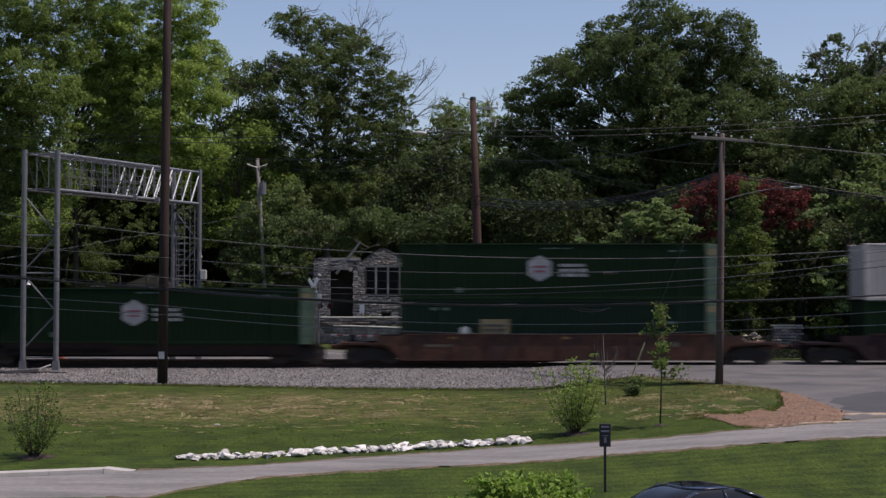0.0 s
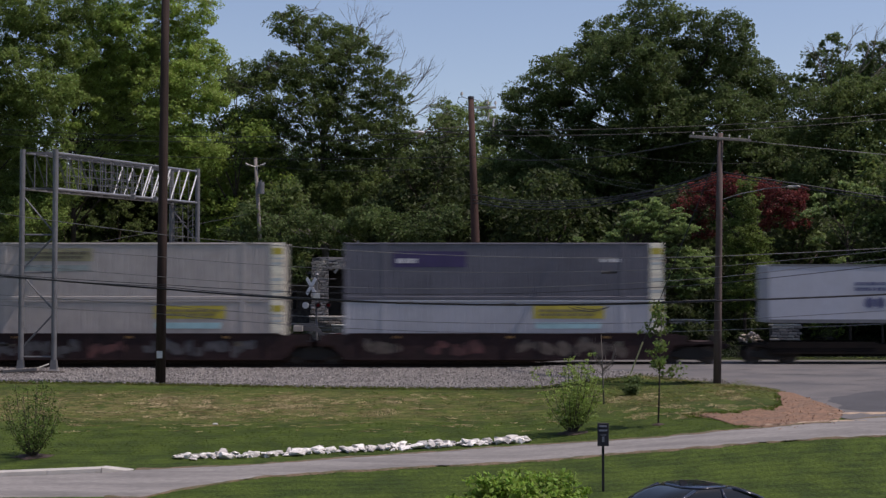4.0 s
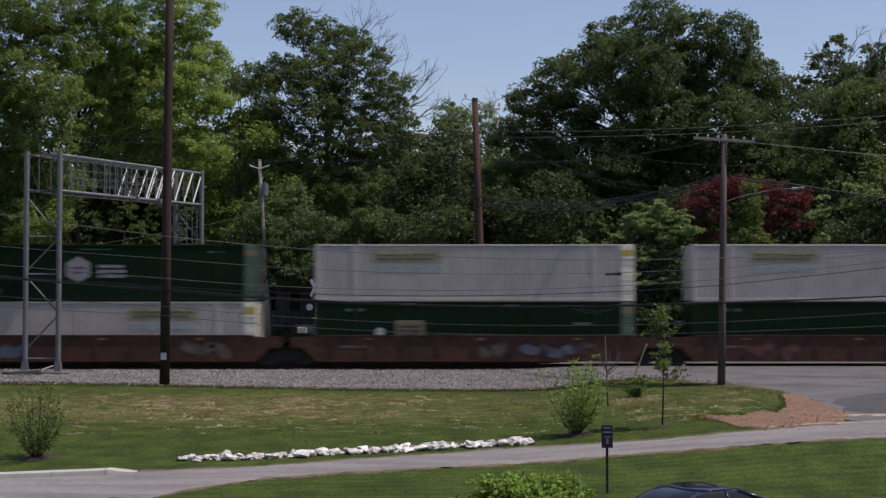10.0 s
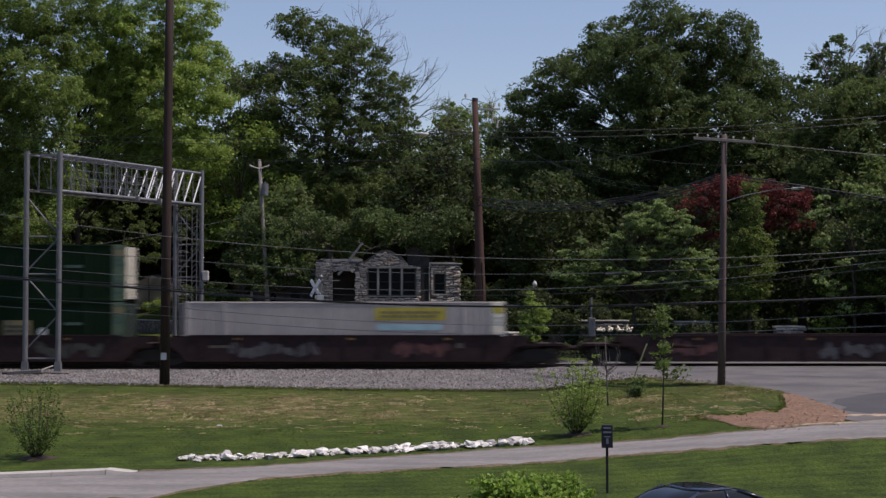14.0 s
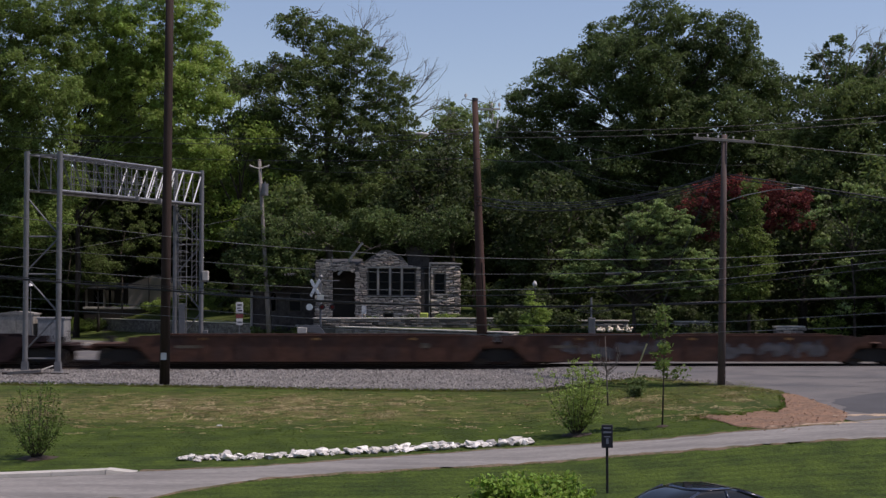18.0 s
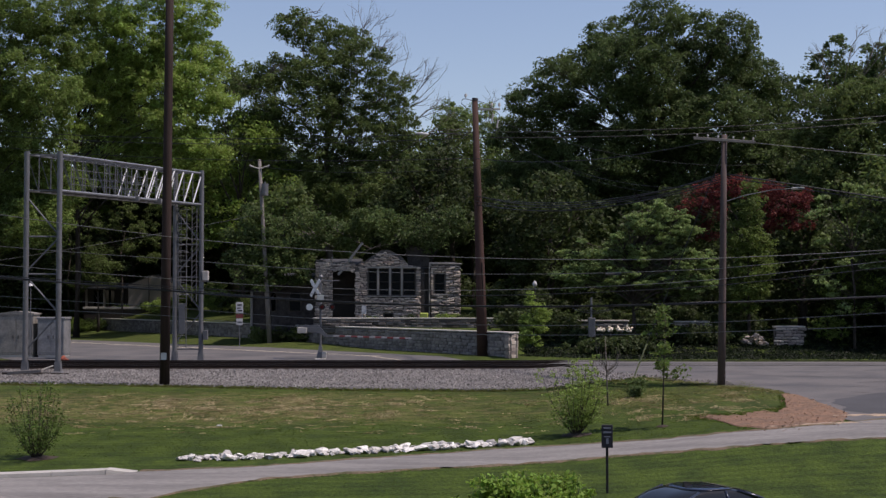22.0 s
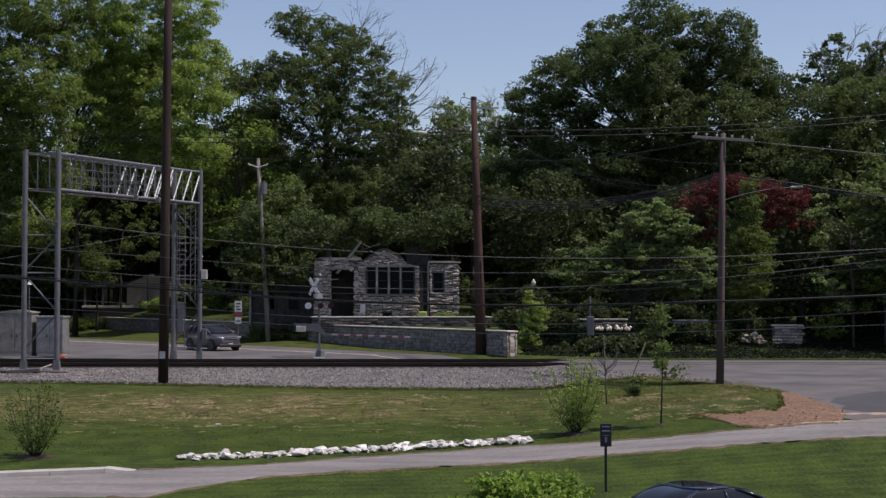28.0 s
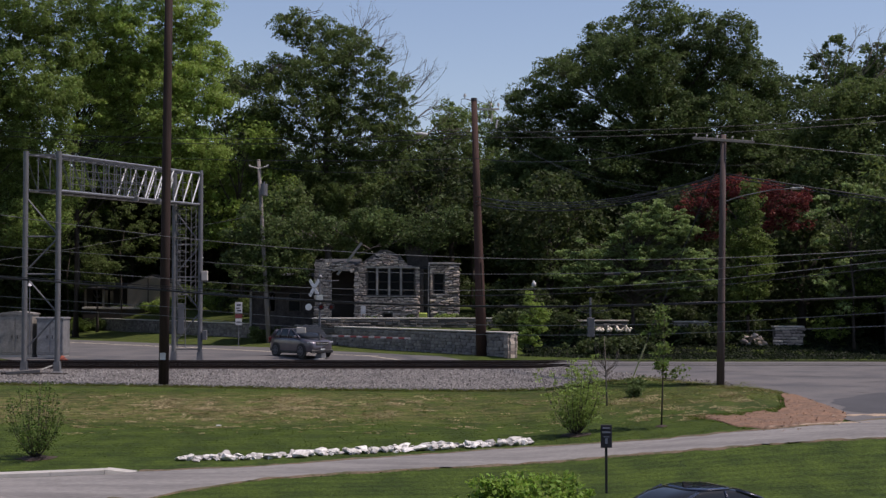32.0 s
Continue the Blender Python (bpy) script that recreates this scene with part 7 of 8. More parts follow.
    part("pale_post", Geo().slab(-13.98, -13.82, 1.4, 1.58, -0.3, 2.6, 0.02), TRIM, h, "pale post at the corner of the wing")
    part("bay_return", Geo().box(-1.66, -1.34, 0.12, 1.0, -0.3, 4.2), STUCCO_SHADE, h)
    part("shade_wall", Geo().prism([(-2.45, 4.3), (-1.0, 4.4), (-1.0, 5.3), (-1.9, 6.4), (-2.9, 6.4)], 0.9, 1.15, "y"), STUCCO_SHADE, h, "grey rendered wall above the link, shade put into its colour")
    part("rake_board", Geo().slab(0, 2.9, -0.1, 0.0, -0.09, 0.09, 0.02), TRIM, h, "pale weathered board on the porch gable", at=pose(-7.5, -0.06, 3.75, 0, -53, 0))
    part("downpipe", Geo().rod((-0.98, 0.2, -0.2), (-0.98, 0.2, 4.5), 0.045, n=8), TRIM, h, "pale rain pipe")
    r = random.Random(5)
    for k in range(9):
        x, w = -7.75 + 0.16 * k, r.uniform(0.16, 0.26)
        part("arch_stone", Geo().slab(-w / 2, w / 2, -0.16, 0.1, -0.09, 0.1, 0.03), STONE, h, at=pose(x, -0.02, 3.95 + 0.3 * math.sin(math.pi * (k + 1) / 10) + r.uniform(-0.05, 0.05), 0, r.uniform(-20, 20), 0))
    return h


stone_house()
single("white_notice", Geo().box(-0.17, 0.17, -0.015, 0.015, 0.8, 1.4).rod((-0.12, 0.02, 0.0), (-0.12, 0.02, 0.85), 0.02, n=5).rod((0.12, 0.02, 0.0), (0.12, 0.02, 0.85), 0.02, n=5),
       DECAL_WHITE, "small white notice board before the stone house", "sign", at=pose(-5.6, 99.0, land(-5.6, 99.0)))
single("yellow_bin", Geo().slab(-0.3, 0.3, -0.3, 0.3, 0, 0.95, 0.05), mat("bin_yellow_green", (0.35, 0.42, 0.08), 0.6), "yellow-green plastic bin by the house wall", "bin", at=pose(-1.35, 99.2, land(-1.35, 99.2)))
for x, y, w, lm in ((-0.1, 99.2, 0.7, LEAF_SHRUB), (0.6, 99.1, 0.6, LEAF_SHRUB), (-5.0, 99.0, 0.5, LEAF_MID), (-2.4, 99.1, 0.55, LEAF_DARK), (-8.0, 98.6, 0.6, LEAF_MID), (-6.9, 98.7, 0.55, LEAF_MID), (1.7, 98.6, 0.7, LEAF_DARK)):
    tree("foundation_shrub", "small clipped shrub at the foot of the house", x, y, [(0, 0, w * 0.75, w, w * 0.75), (0.3, 0, w * 0.6, w * 0.7, w * 0.6)], lm, int(x * 10) + 900, 0.03, leaf_size=0.08, clump=0.25, per=26, category="shrub", group="shrubs by the house")


def beige_house():
    h = thing("beige_house", "beige stucco house with dark timber, half hidden by trees", "house", pose(-28.6, 134.0, 1.9))
    part("wall", Geo().prism([(-1.6, -0.8), (3.0, -0.8), (3.0, 2.7), (0.7, 3.6), (-1.6, 2.7)], 0, 0.3, "y"), STUCCO, h)
    part("porch_wall", Geo().box(-6.3, -1.6, 1.2, 1.5, -0.8, 2.7), WOOD_DARK, h)
    part("end_wall", Geo().box(-6.3, -6.0, 1.5, 6, -0.8, 2.7), STUCCO, h)
    part("side_wall", Geo().box(2.7, 3.0, 0.3, 6, -0.8, 2.7), STUCCO, h)
    part("back_wall", Geo().box(-6.0, 2.7, 5.7, 6.0, -0.8, 2.7), STUCCO, h)
    part("roof", Geo().prism([(-1.9, 2.7), (0.7, 3.75), (3.3, 2.7), (3.3, 2.58), (0.7, 3.61), (-1.9, 2.58)], 0.31, 6.4, "y"), SLATE, h)
    part("porch_roof", Geo().prism([(-0.3, 2.45), (6.2, 3.0), (6.2, 2.85), (-0.3, 2.3)], -6.8, -1.95, "x"), SLATE, h)
    part("porch_parapet", Geo().slab(-5.6, 2.4, -1.35, -0.95, 0.4, 0.62, 0.03), LIMESTONE, h, "pale coping of the low porch wall")
    part("porch_base", Geo().slab(-5.5, 2.3, -1.3, -1.0, -0.8, 0.4, 0.02), WOOD_DARK, h)
    part("porch_floor", Geo().box(-5.5, 2.3, -1.0, 1.2, -0.8, 0.0), CONCRETE, h)
    for x in (-5.6, -3.9, -2.2):
        part("porch_post", Geo().slab(x - 0.09, x + 0.09, -0.1, 0.08, 0.0, 2.32, 0.01), STUCCO, h)
    w = part("window", Geo().box(-5.2, -3.2, 1.12, 1.2, 0.7, 2.2), WINDOW, h)
    part("frame", Geo().box(-5.3, -3.1, 1.14, 1.19, 2.2, 2.3), WOOD_DARK, w)
    part("downpipe", Geo().rod((0.4, -0.06, -0.8), (0.4, -0.06, 3.3), 0.05, n=6), WOOD_DARK, h)
    return h


beige_house()
for i, (x, y, w, hgt) in enumerate(((-34.8, 131, 1.3, 1.3), (-32.9, 131.5, 1.2, 1.1), (-31.0, 134, 1.0, 1.0), (-28.4, 133.5, 1.1, 1.0), (-26.0, 132, 1.3, 1.1), (-23.8, 131, 1.3, 2.3), (-36.2, 127, 1.2, 1.2), (-21.8, 130.5, 1.5, 2.6), (-34.0, 130.4, 1.0, 1.05), (-29.8, 131.0, 1.0, 1.0), (-27.2, 131.0, 1.0, 1.1), (-25.2, 130.4, 1.0, 1.3), (-19.9, 124, 1.4, 2.2), (-16.5, 118, 1.3, 1.6), (-14.0, 113.5, 1.3, 1.5), (-11.6, 110, 1.2, 1.4))):
    tree("hedge_bush", "rounded green hedge bush by the beige house", x, y, [(0, 0, hgt * 0.55, w, hgt * 0.55), (w * 0.5, 0, hgt * 0.5, w * 0.7, hgt * 0.5)], LEAF_MID if i % 2 else LEAF_SHRUB, 950 + i, 0.04, leaf_size=0.12, clump=0.4,
         per=26, category="bush", group="hedge bushes")

# ---------------------------------------------------------------- level crossing
RED_LENS = mat("red_lens", (0.1, 0.008, 0.008), 0.25, vary=0.05, bump=0)
BLACK_PAINT = mat("black_paint", (0.015, 0.015, 0.016), 0.55, vary=0.1)
CROSS_WHITE = mat("crossbuck_white", (0.8, 0.79, 0.78), 0.4, vary=0.05, bump=0)
GATE_WHITE = mat("gate_dull_white", (0.33, 0.32, 0.32), 0.6, vary=0.15)
RED_PAINT = mat("red_paint", (0.2, 0.04, 0.04), 0.5, vary=0.1)


def crossing_signal():
    x, y = -7.05, 80.4
    c = thing("crossing_signal", "level crossing signal with crossbuck and lowered striped gate", "crossing signal", pose(x, y, land(x, y)))
    part("mast", Geo().rod((0, 0, 0.3), (0, 0, 4.75), 0.065, n=10).rod((0, 0, 0.0), (0, 0, 0.35), 0.16, 0.09, n=10), STEEL, c, smooth=False)
    part("base", Geo().slab(-0.3, 0.3, -0.3, 0.3, -0.2, 0.06, 0.03), CONCRETE, c)
    part("mechanism", Geo().loft([[(sx * w, sy * w * 0.8, z) for sx, sy in ((-1, -1), (1, -1), (1, 1), (-1, 1))] for w, z in ((0.22, 0.05), (0.18, 0.3), (0.12, 0.5), (0.09, 0.75))]), STEEL, c, "grey flared foot of the mast")
    part("mechanism_cover", Geo().slab(0.1, 0.36, -0.2, 0.05, 0.06, 0.42, 0.03), CONCRETE, c)
    for s in (-1, 1):
        part("crossbuck_blade", Geo().slab(-0.6, 0.6, -0.012, 0.012, -0.115, 0.115, 0.008), CROSS_WHITE, c, "white crossbuck blade", at=pose(-0.3, -0.1 + 0.03 * s, 4.1, 0, 50 * s, -42))
    bar = part("lamp_bar", Geo().rod((-0.62, 0, 0), (0.72, 0, 0), 0.03, n=8), STEEL, c, at=pose(0, -0.08, 3.0, 0, 0, -8))
    for k, glow in ((-0.62, 0), (0.12, 1), (0.72, 1)):
        hood = part("lamp_hood", Geo().rod((k, -0.05, 0), (k, -0.09, 0), 0.17 if glow else 0.2, n=18).rod((k, -0.09, 0), (k, 0.1, 0), 0.13, n=14), BLACK_PAINT if glow else STEEL, bar)
        part("lens", Geo().rod((k, -0.12, 0), (k, -0.09, 0), 0.1 if glow else 0.19, n=16), RED_LENS if glow else BRIGHT, hood)
    part("track_plate", Geo().slab(-0.2, 0.2, -0.115, -0.1, 3.36, 3.72, 0.01), DECAL_FADED, c, "grey plate below the crossbuck")
    part("bell", Geo().rod((0.02, 0, 4.75), (0.02, 0, 4.86), 0.15, 0.07, n=14).rod((0.02, 0, 4.86), (0.02, 0, 4.92), 0.05, n=8), STEEL, c, "grey crossing bell")
    part("cantilever_bar", Geo().rod((0, -0.05, 4.5), (1.1, -0.05, 4.52), 0.02, n=6).box(0.4, 0.65, -0.1, 0.0, 4.46, 4.54), STEEL, c)
    arm = part("gate_arm", Geo().prism([(-1.25, 1.55), (-1.25, 1.95), (-0.1, 2.0), (0.15, 1.7), (0.4, 1.42), (0.75, 1.4), (0.75, 1.3), (0.3, 1.28), (0.0, 1.5), (-0.4, 1.55)], -0.3, -0.2, "y"), STEEL, c, "grey gate arm bracket with counterweights")
    for k in range(13):
        x0 = 0.75 + k * 0.345
        part("stripe", Geo().slab(x0, x0 + 0.345, -0.29, -0.25, 1.3 - 0.012 * k, 1.4 - 0.012 * k, 0.006), RED_PAINT if k % 2 == 1 else GATE_WHITE, arm)
    part("counterweight", Geo().slab(-1.3, -0.75, -0.36, -0.16, 1.5, 1.85, 0.03), CONCRETE, arm)
    return c


crossing_signal()


def equipment_case(label, x0, x1, y, top, material, gable):
    z0 = land(x0, y)
    c = thing("equipment_case", label, "equipment cabinet", pose((x0 + x1) / 2, y, z0), "signal cabinets")
    w, h = (x1 - x0) / 2, top - z0
    part("body", Geo().slab(-w, w, 0, 1.4, 0.18, h - 0.15, 0.02), material, c)
    if gable:
        part("roof", Geo().prism([(-w - 0.06, h - 0.15), (w + 0.06, h - 0.15), (w + 0.06, h - 0.08), (0.2, h + 0.04), (-0.2, h + 0.04), (-w - 0.06, h - 0.08)], -0.06, 1.46, "y"), material, c)
    else:
        part("roof", Geo().slab(-w - 0.05, w + 0.05, -0.05, 1.45, h - 0.15, h - 0.02, 0.02), material, c)
    part("plinth", Geo().box(-w + 0.05, w - 0.05, 0.05, 1.35, -0.25, 0.18), CONCRETE, c)
    for s in (-1, 1):
        d = part("door", Geo().slab(-w / 2 + 0.03, w / 2 - 0.03, -0.03, 0.0, 0.3, h - 0.3, 0.01), material, c, at=pose(s * w / 2, 0, 0))
        part("handle", Geo().box(-s * (w / 2 - 0.15) - 0.02, -s * (w / 2 - 0.15) + 0.02, -0.06, -0.03, 1.1, 1.3), BLACK_PAINT, d)
        part("hinge", Geo().rod((s * (w / 2 - 0.05), -0.035, 0.4), (s * (w / 2 - 0.05), -0.035, h - 0.4), 0.015, n=6), STEEL, d)
    return c


CASE_OLIVE = mat("case_weathered", (0.27, 0.25, 0.225), 0.6, 0.2, vary=0.2, grain=10, blotch=1.8, tint=(0.17, 0.16, 0.145), tint_amount=0.9)
CASE_GREY = mat("case_grey_metal", (0.26, 0.26, 0.265), 0.5, 0.3, vary=0.18, grain=10, blotch=2.2, tint=(0.18, 0.18, 0.185), tint_amount=0.9)
equipment_case("weathered olive-grey signal equipment cabinet", -25.75, -23.75, 81.0, 2.6, CASE_OLIVE, True)
equipment_case("grey metal signal equipment cabinet", -23.5, -21.95, 81.0, 2.32, CASE_GREY, False)
finial = thing("vent_pipe", "thin steel vent pipe with a white cap", "pipe", pose(-23.8, 80.6, land(-23.8, 80.6)))
part("pipe", Geo().rod((0, 0, 0), (0, 0, 4.2), 0.03, n=8), STEEL, finial)
part("cap", Geo().rod((0, 0, 4.2), (0, 0, 4.42), 0.15, 0.03, n=12), DECAL_WHITE, finial)
single("orange_marker", Geo().rod((0, 0, 0), (0, 0, 0.1), 0.28, n=12).rod((0, 0, 0.1), (0, 0, 0.28), 0.2, 0.08, n=12), mat("orange_plastic", (0.5, 0.12, 0.06), 0.5), "orange plastic marker on the ballast edge", "marker",
       at=pose(-21.6, 79.6, land(-21.6, 79.6) + 0.04))


def road_sign(x, y, z0):
    s = thing("road_sign", "white regulatory road sign with a red panel below", "road sign", pose(x, y, z0))
    part("post", Geo().rod((0, 0.03, -0.1), (0, 0.03, 3.1), 0.03, n=8), STEEL, s)
    p = part("panel", Geo().slab(-0.25, 0.25, -0.01, 0.01, 2.3, 3.1, 0.008), DECAL_WHITE, s, "white sign panel", at=pose(0, 0, 0))
    for k, (a, b, c, d) in enumerate(((-0.15, 0.15, 2.85, 2.95), (-0.18, 0.1, 2.65, 2.72), (-0.1, 0.18, 2.45, 2.55))):
        part("sign_bar", Geo().box(a, b, -0.016, -0.01, c, d), DECAL_DARK, p)
    q = part("red_panel", Geo().slab(-0.25, 0.25, -0.01, 0.01, 1.98, 2.26, 0.008), RED_PAINT, s, "red and white sign panel")
    part("lower_panel", Geo().slab(-0.22, 0.22, -0.01, 0.01, 1.5, 1.95, 0.008), DECAL_WHITE, s)
    part("sign_bar", Geo().box(-0.14, 0.14, -0.016, -0.01, 1.65, 1.75), DECAL_DARK, q)
    return s


road_sign(-14.2, 97.5, land(-14.2, 97.5))
box_x, box_y = 9.2, 86.5
single("grey_meter_box", Geo().slab(-0.22, 0.22, -0.15, 0.15, 0.75, 1.95, 0.03).rod((0, 0.2, -0.1), (0, 0.2, 3.2), 0.07, n=8), STEEL, "grey metal meter box on a dark post under the trees", "meter box", at=pose(box_x, box_y, land(box_x, box_y)))
PINKISH = mat("pale_flower", (0.85, 0.74, 0.6), 0.8, vary=0.1)
for px, w in ((9.95, 0.22), (10.55, 0.14), (11.2, 0.2), (11.75, 0.2)):
    g = Geo()
    for k in range(14):
        g.slab(-0.07, 0.07, -0.07, 0.07, -0.06, 0.06, 0.03, pose(rnd(-w, w), rnd(-0.15, 0.15), 1.3 + rnd(-0.1, 0.25) * rnd(0, 1), rnd(0, 90), rnd(0, 90), rnd(0, 90)))
    plant = thing("flowering_plant", "clump of pale cream blossom in the shade", "flowers", pose(px * 0.955, 84.3, land(px * 0.955, 84.3) + 0.12), "pale blossoms")
    part("blossom", g, PINKISH, plant)
    part("stem", Geo().rod((0, 0, 0), (0, 0, 1.25), 0.025, n=5).rod((0.05, 0, 0), (w * 0.5, 0, 1.2), 0.02, n=5), BARK, plant)
lamp = thing("garden_lamp", "black garden lamp post with a white glass globe", "garden lamp", pose(6.25, 95.0, land(6.25, 95.0)))
part("post", Geo().rod((0, 0, 0), (0, 0, 2.9), 0.05, n=8), BLACK_PAINT, lamp)
part("globe", Geo().loft([[(r * math.cos(k * 0.524), r * math.sin(k * 0.524), z) for k in range(12)] for r, z in ((0.06, 2.9), (0.12, 2.98), (0.155, 3.08), (0.14, 3.2), (0.06, 3.28), (0.02, 3.36))]), DECAL_WHITE, lamp, smooth=True)

# ---------------------------------------------------------------- lawn: rocks, saplings, shrubs, sign
rock_meshes = []
for k in range(7):
    bm = bmesh.new()
    for q in range(15):
        d = Vector((rnd(-1, 1), rnd(-1, 1), rnd(-1, 1))).normalized() * rnd(0.75, 1.15)
        bm.verts.new((d.x, d.y * 0.85, d.z * 0.75))
    bmesh.ops.convex_hull(bm, input=bm.verts)
    me = bpy.data.meshes.new("rock")
    bm.to_mesh(me)
    bm.free()
    me.materials.append(ROCK)
    rock_meshes.append(me)
ROCK_LINE = [(-8.43, 43.75), (-6.83, 43.85), (-5.11, 44.35), (-3.36, 45.0), (-1.55, 45.7), (0.0, 46.3), (1.92, 47.1), (3.08, 47.2)]
for i in range(290):
    x = rnd(-8.35, 3.05)
    y = lerp_table(ROCK_LINE, x) + rnd(-0.28, 0.38 + 0.25 * ease(-4, 2, x))
    s = rnd(0.075, 0.12) * (1.0 if random.random() < 0.65 else 1.7) * (1.1 if x > 0.5 else 1.0) * (0.8 if x < -7 else 1)
    single("rock", rock_meshes[i % 7], ROCK, "rough white limestone rock in the drainage line", "rock", "white rocks", at=pose(x, y, land(x, y) + s * 0.28 + rnd(0, 0.05), rnd(-18, 18), rnd(-18, 18), rnd(0, 360)) @ Matrix.Diagonal((s * rnd(0.9, 1.75), s * rnd(0.9, 1.6), s * rnd(0.6, 1.05), 1)))
rubble_meshes = []
for me in rock_meshes:
    me = me.copy()
    me.materials.clear()
    me.materials.append(STONE)
    rubble_meshes.append(me)
for i in range(46):
    x, y = rnd(18.9, 20.5), 88.1 + rnd(-0.5, 0.4)
    s = rnd(0.1, 0.2)
    single("rubble_stone", rubble_meshes[i % 7], STONE, "rough grey stone fallen beside the short wall", "rock", "rubble by the wall", at=pose(x, y, land(x, y) + 0.06 + 0.75 * (i / 46) * max(0.1, 1 - abs(x - 19.6) / 1.0), rnd(-30, 30), rnd(-30, 30), rnd(0, 360)) @ Matrix.Diagonal((s * 1.3, s, s * 0.7, 1)))
single("litter", Geo().slab(-0.1, 0.1, -0.05, 0.05, 0, 0.06, 0.02), DECAL_WHITE, "scrap of white litter on the grass", "litter", at=pose(-8.4, 52.6, land(-8.4, 52.6)))


LEAF_BUSH = leaf("bush_leaf", (0.24, 0.36, 0.06), (0.17, 0.27, 0.05))


def mulch(x, y, r):
    g = Geo()
    ring = [(x + r * (1 + 0.2 * math.sin(k * 2.3)) * math.cos(k * 0.393), y + r * (1 + 0.2 * math.sin(k * 1.7)) * math.sin(k * 0.393)) for k in range(16)]
    g.v = [(a, b, land(a, b) + 0.012) for a, b in ring] + [(x + (a - x) * 0.5, y + (b - y) * 0.5, land(x, y) + 0.06) for a, b in ring] + [(x, y, land(x, y) + 0.08)]
    g.f = [(k, (k + 1) % 16, 16 + (k + 1) % 16, 16 + k) for k in range(16)] + [(16 + k, 16 + (k + 1) % 16, 32) for k in range(16)]
    single("mulch_bed", g, DIRT_DARK, "round bed of dark mulch in the lawn", "mulch", "mulch beds", smooth=True)


DIRT_DARK = mat("mulch", (0.05, 0.034, 0.026), 0.95, vary=0.4, grain=20, bump=0.8, bump_dist=0.03)
for x, y, r in ((4.62, 48.7, 0.55), (-12.8, 44.2, 0.6), (7.66, 48.95, 0.22)):
    mulch(x, y, r)


def airy_shrub(label, x, y, h, w, seed, leafmat=LEAF_SHRUB, stems=9, leaf_size=0.055, per=17):
    """A many-stemmed young shrub: thin stems with leaves gathered along them."""
    r = random.Random(seed)
    t = thing("lawn_shrub", label, "shrub", pose(x, y, land(x, y)), "shrubs on the lawn")
    cs, rs = [], []
    for k in range(stems):
        a = r.uniform(0, 6.28)
        e = Vector((w * r.uniform(0.2, 1) * math.cos(a), w * r.uniform(0.2, 1) * math.sin(a), h * r.uniform(0.45, 1.0)))
        m = Vector((e.x * 0.68, e.y * 0.68, e.z * 0.48))
        part("stem", Geo().tube([(0.05 * math.cos(a), 0.05 * math.sin(a), -0.05), m, e], [0.016, 0.011, 0.005], 5), BARK, t)
        for q in range(12):
            s = 0.22 + 0.78 * q / 11
            p = (Vector((0, 0, 0)).lerp(m, s * 2) if s < 0.5 else m.lerp(e, s * 2 - 1)) + Vector((r.uniform(-0.2, 0.2), r.uniform(-0.2, 0.2), r.uniform(-0.12, 0.12)))
            cs.append(p)
            rs.append(r.uniform(0.1, 0.26) * (1.15 - 0.5 * s))
    part("foliage", leaf_mesh("foliage", cs, rs, per, leaf_size, leafmat, seed), leafmat, t)
    return t


airy_shrub("young bushy shrub with light green leaves in a mulch bed", 4.62, 48.7, 2.75, 1.25, 31, stems=30, leaf_size=0.04, per=17)
airy_shrub("young open shrub with mid-green leaves on the lawn", -12.8, 44.1, 2.5, 1.2, 32, LEAF_YOUNG, stems=24, leaf_size=0.04, per=11)
airy_shrub("low weedy bush beside the ballast", 8.25, 59.7, 0.65, 0.28, 33, LEAF_OAK, stems=4)
airy_shrub("low weedy sprout at the path of the guy wire", 7.9, 57.5, 0.45, 0.2, 34, LEAF_OAK, stems=4)


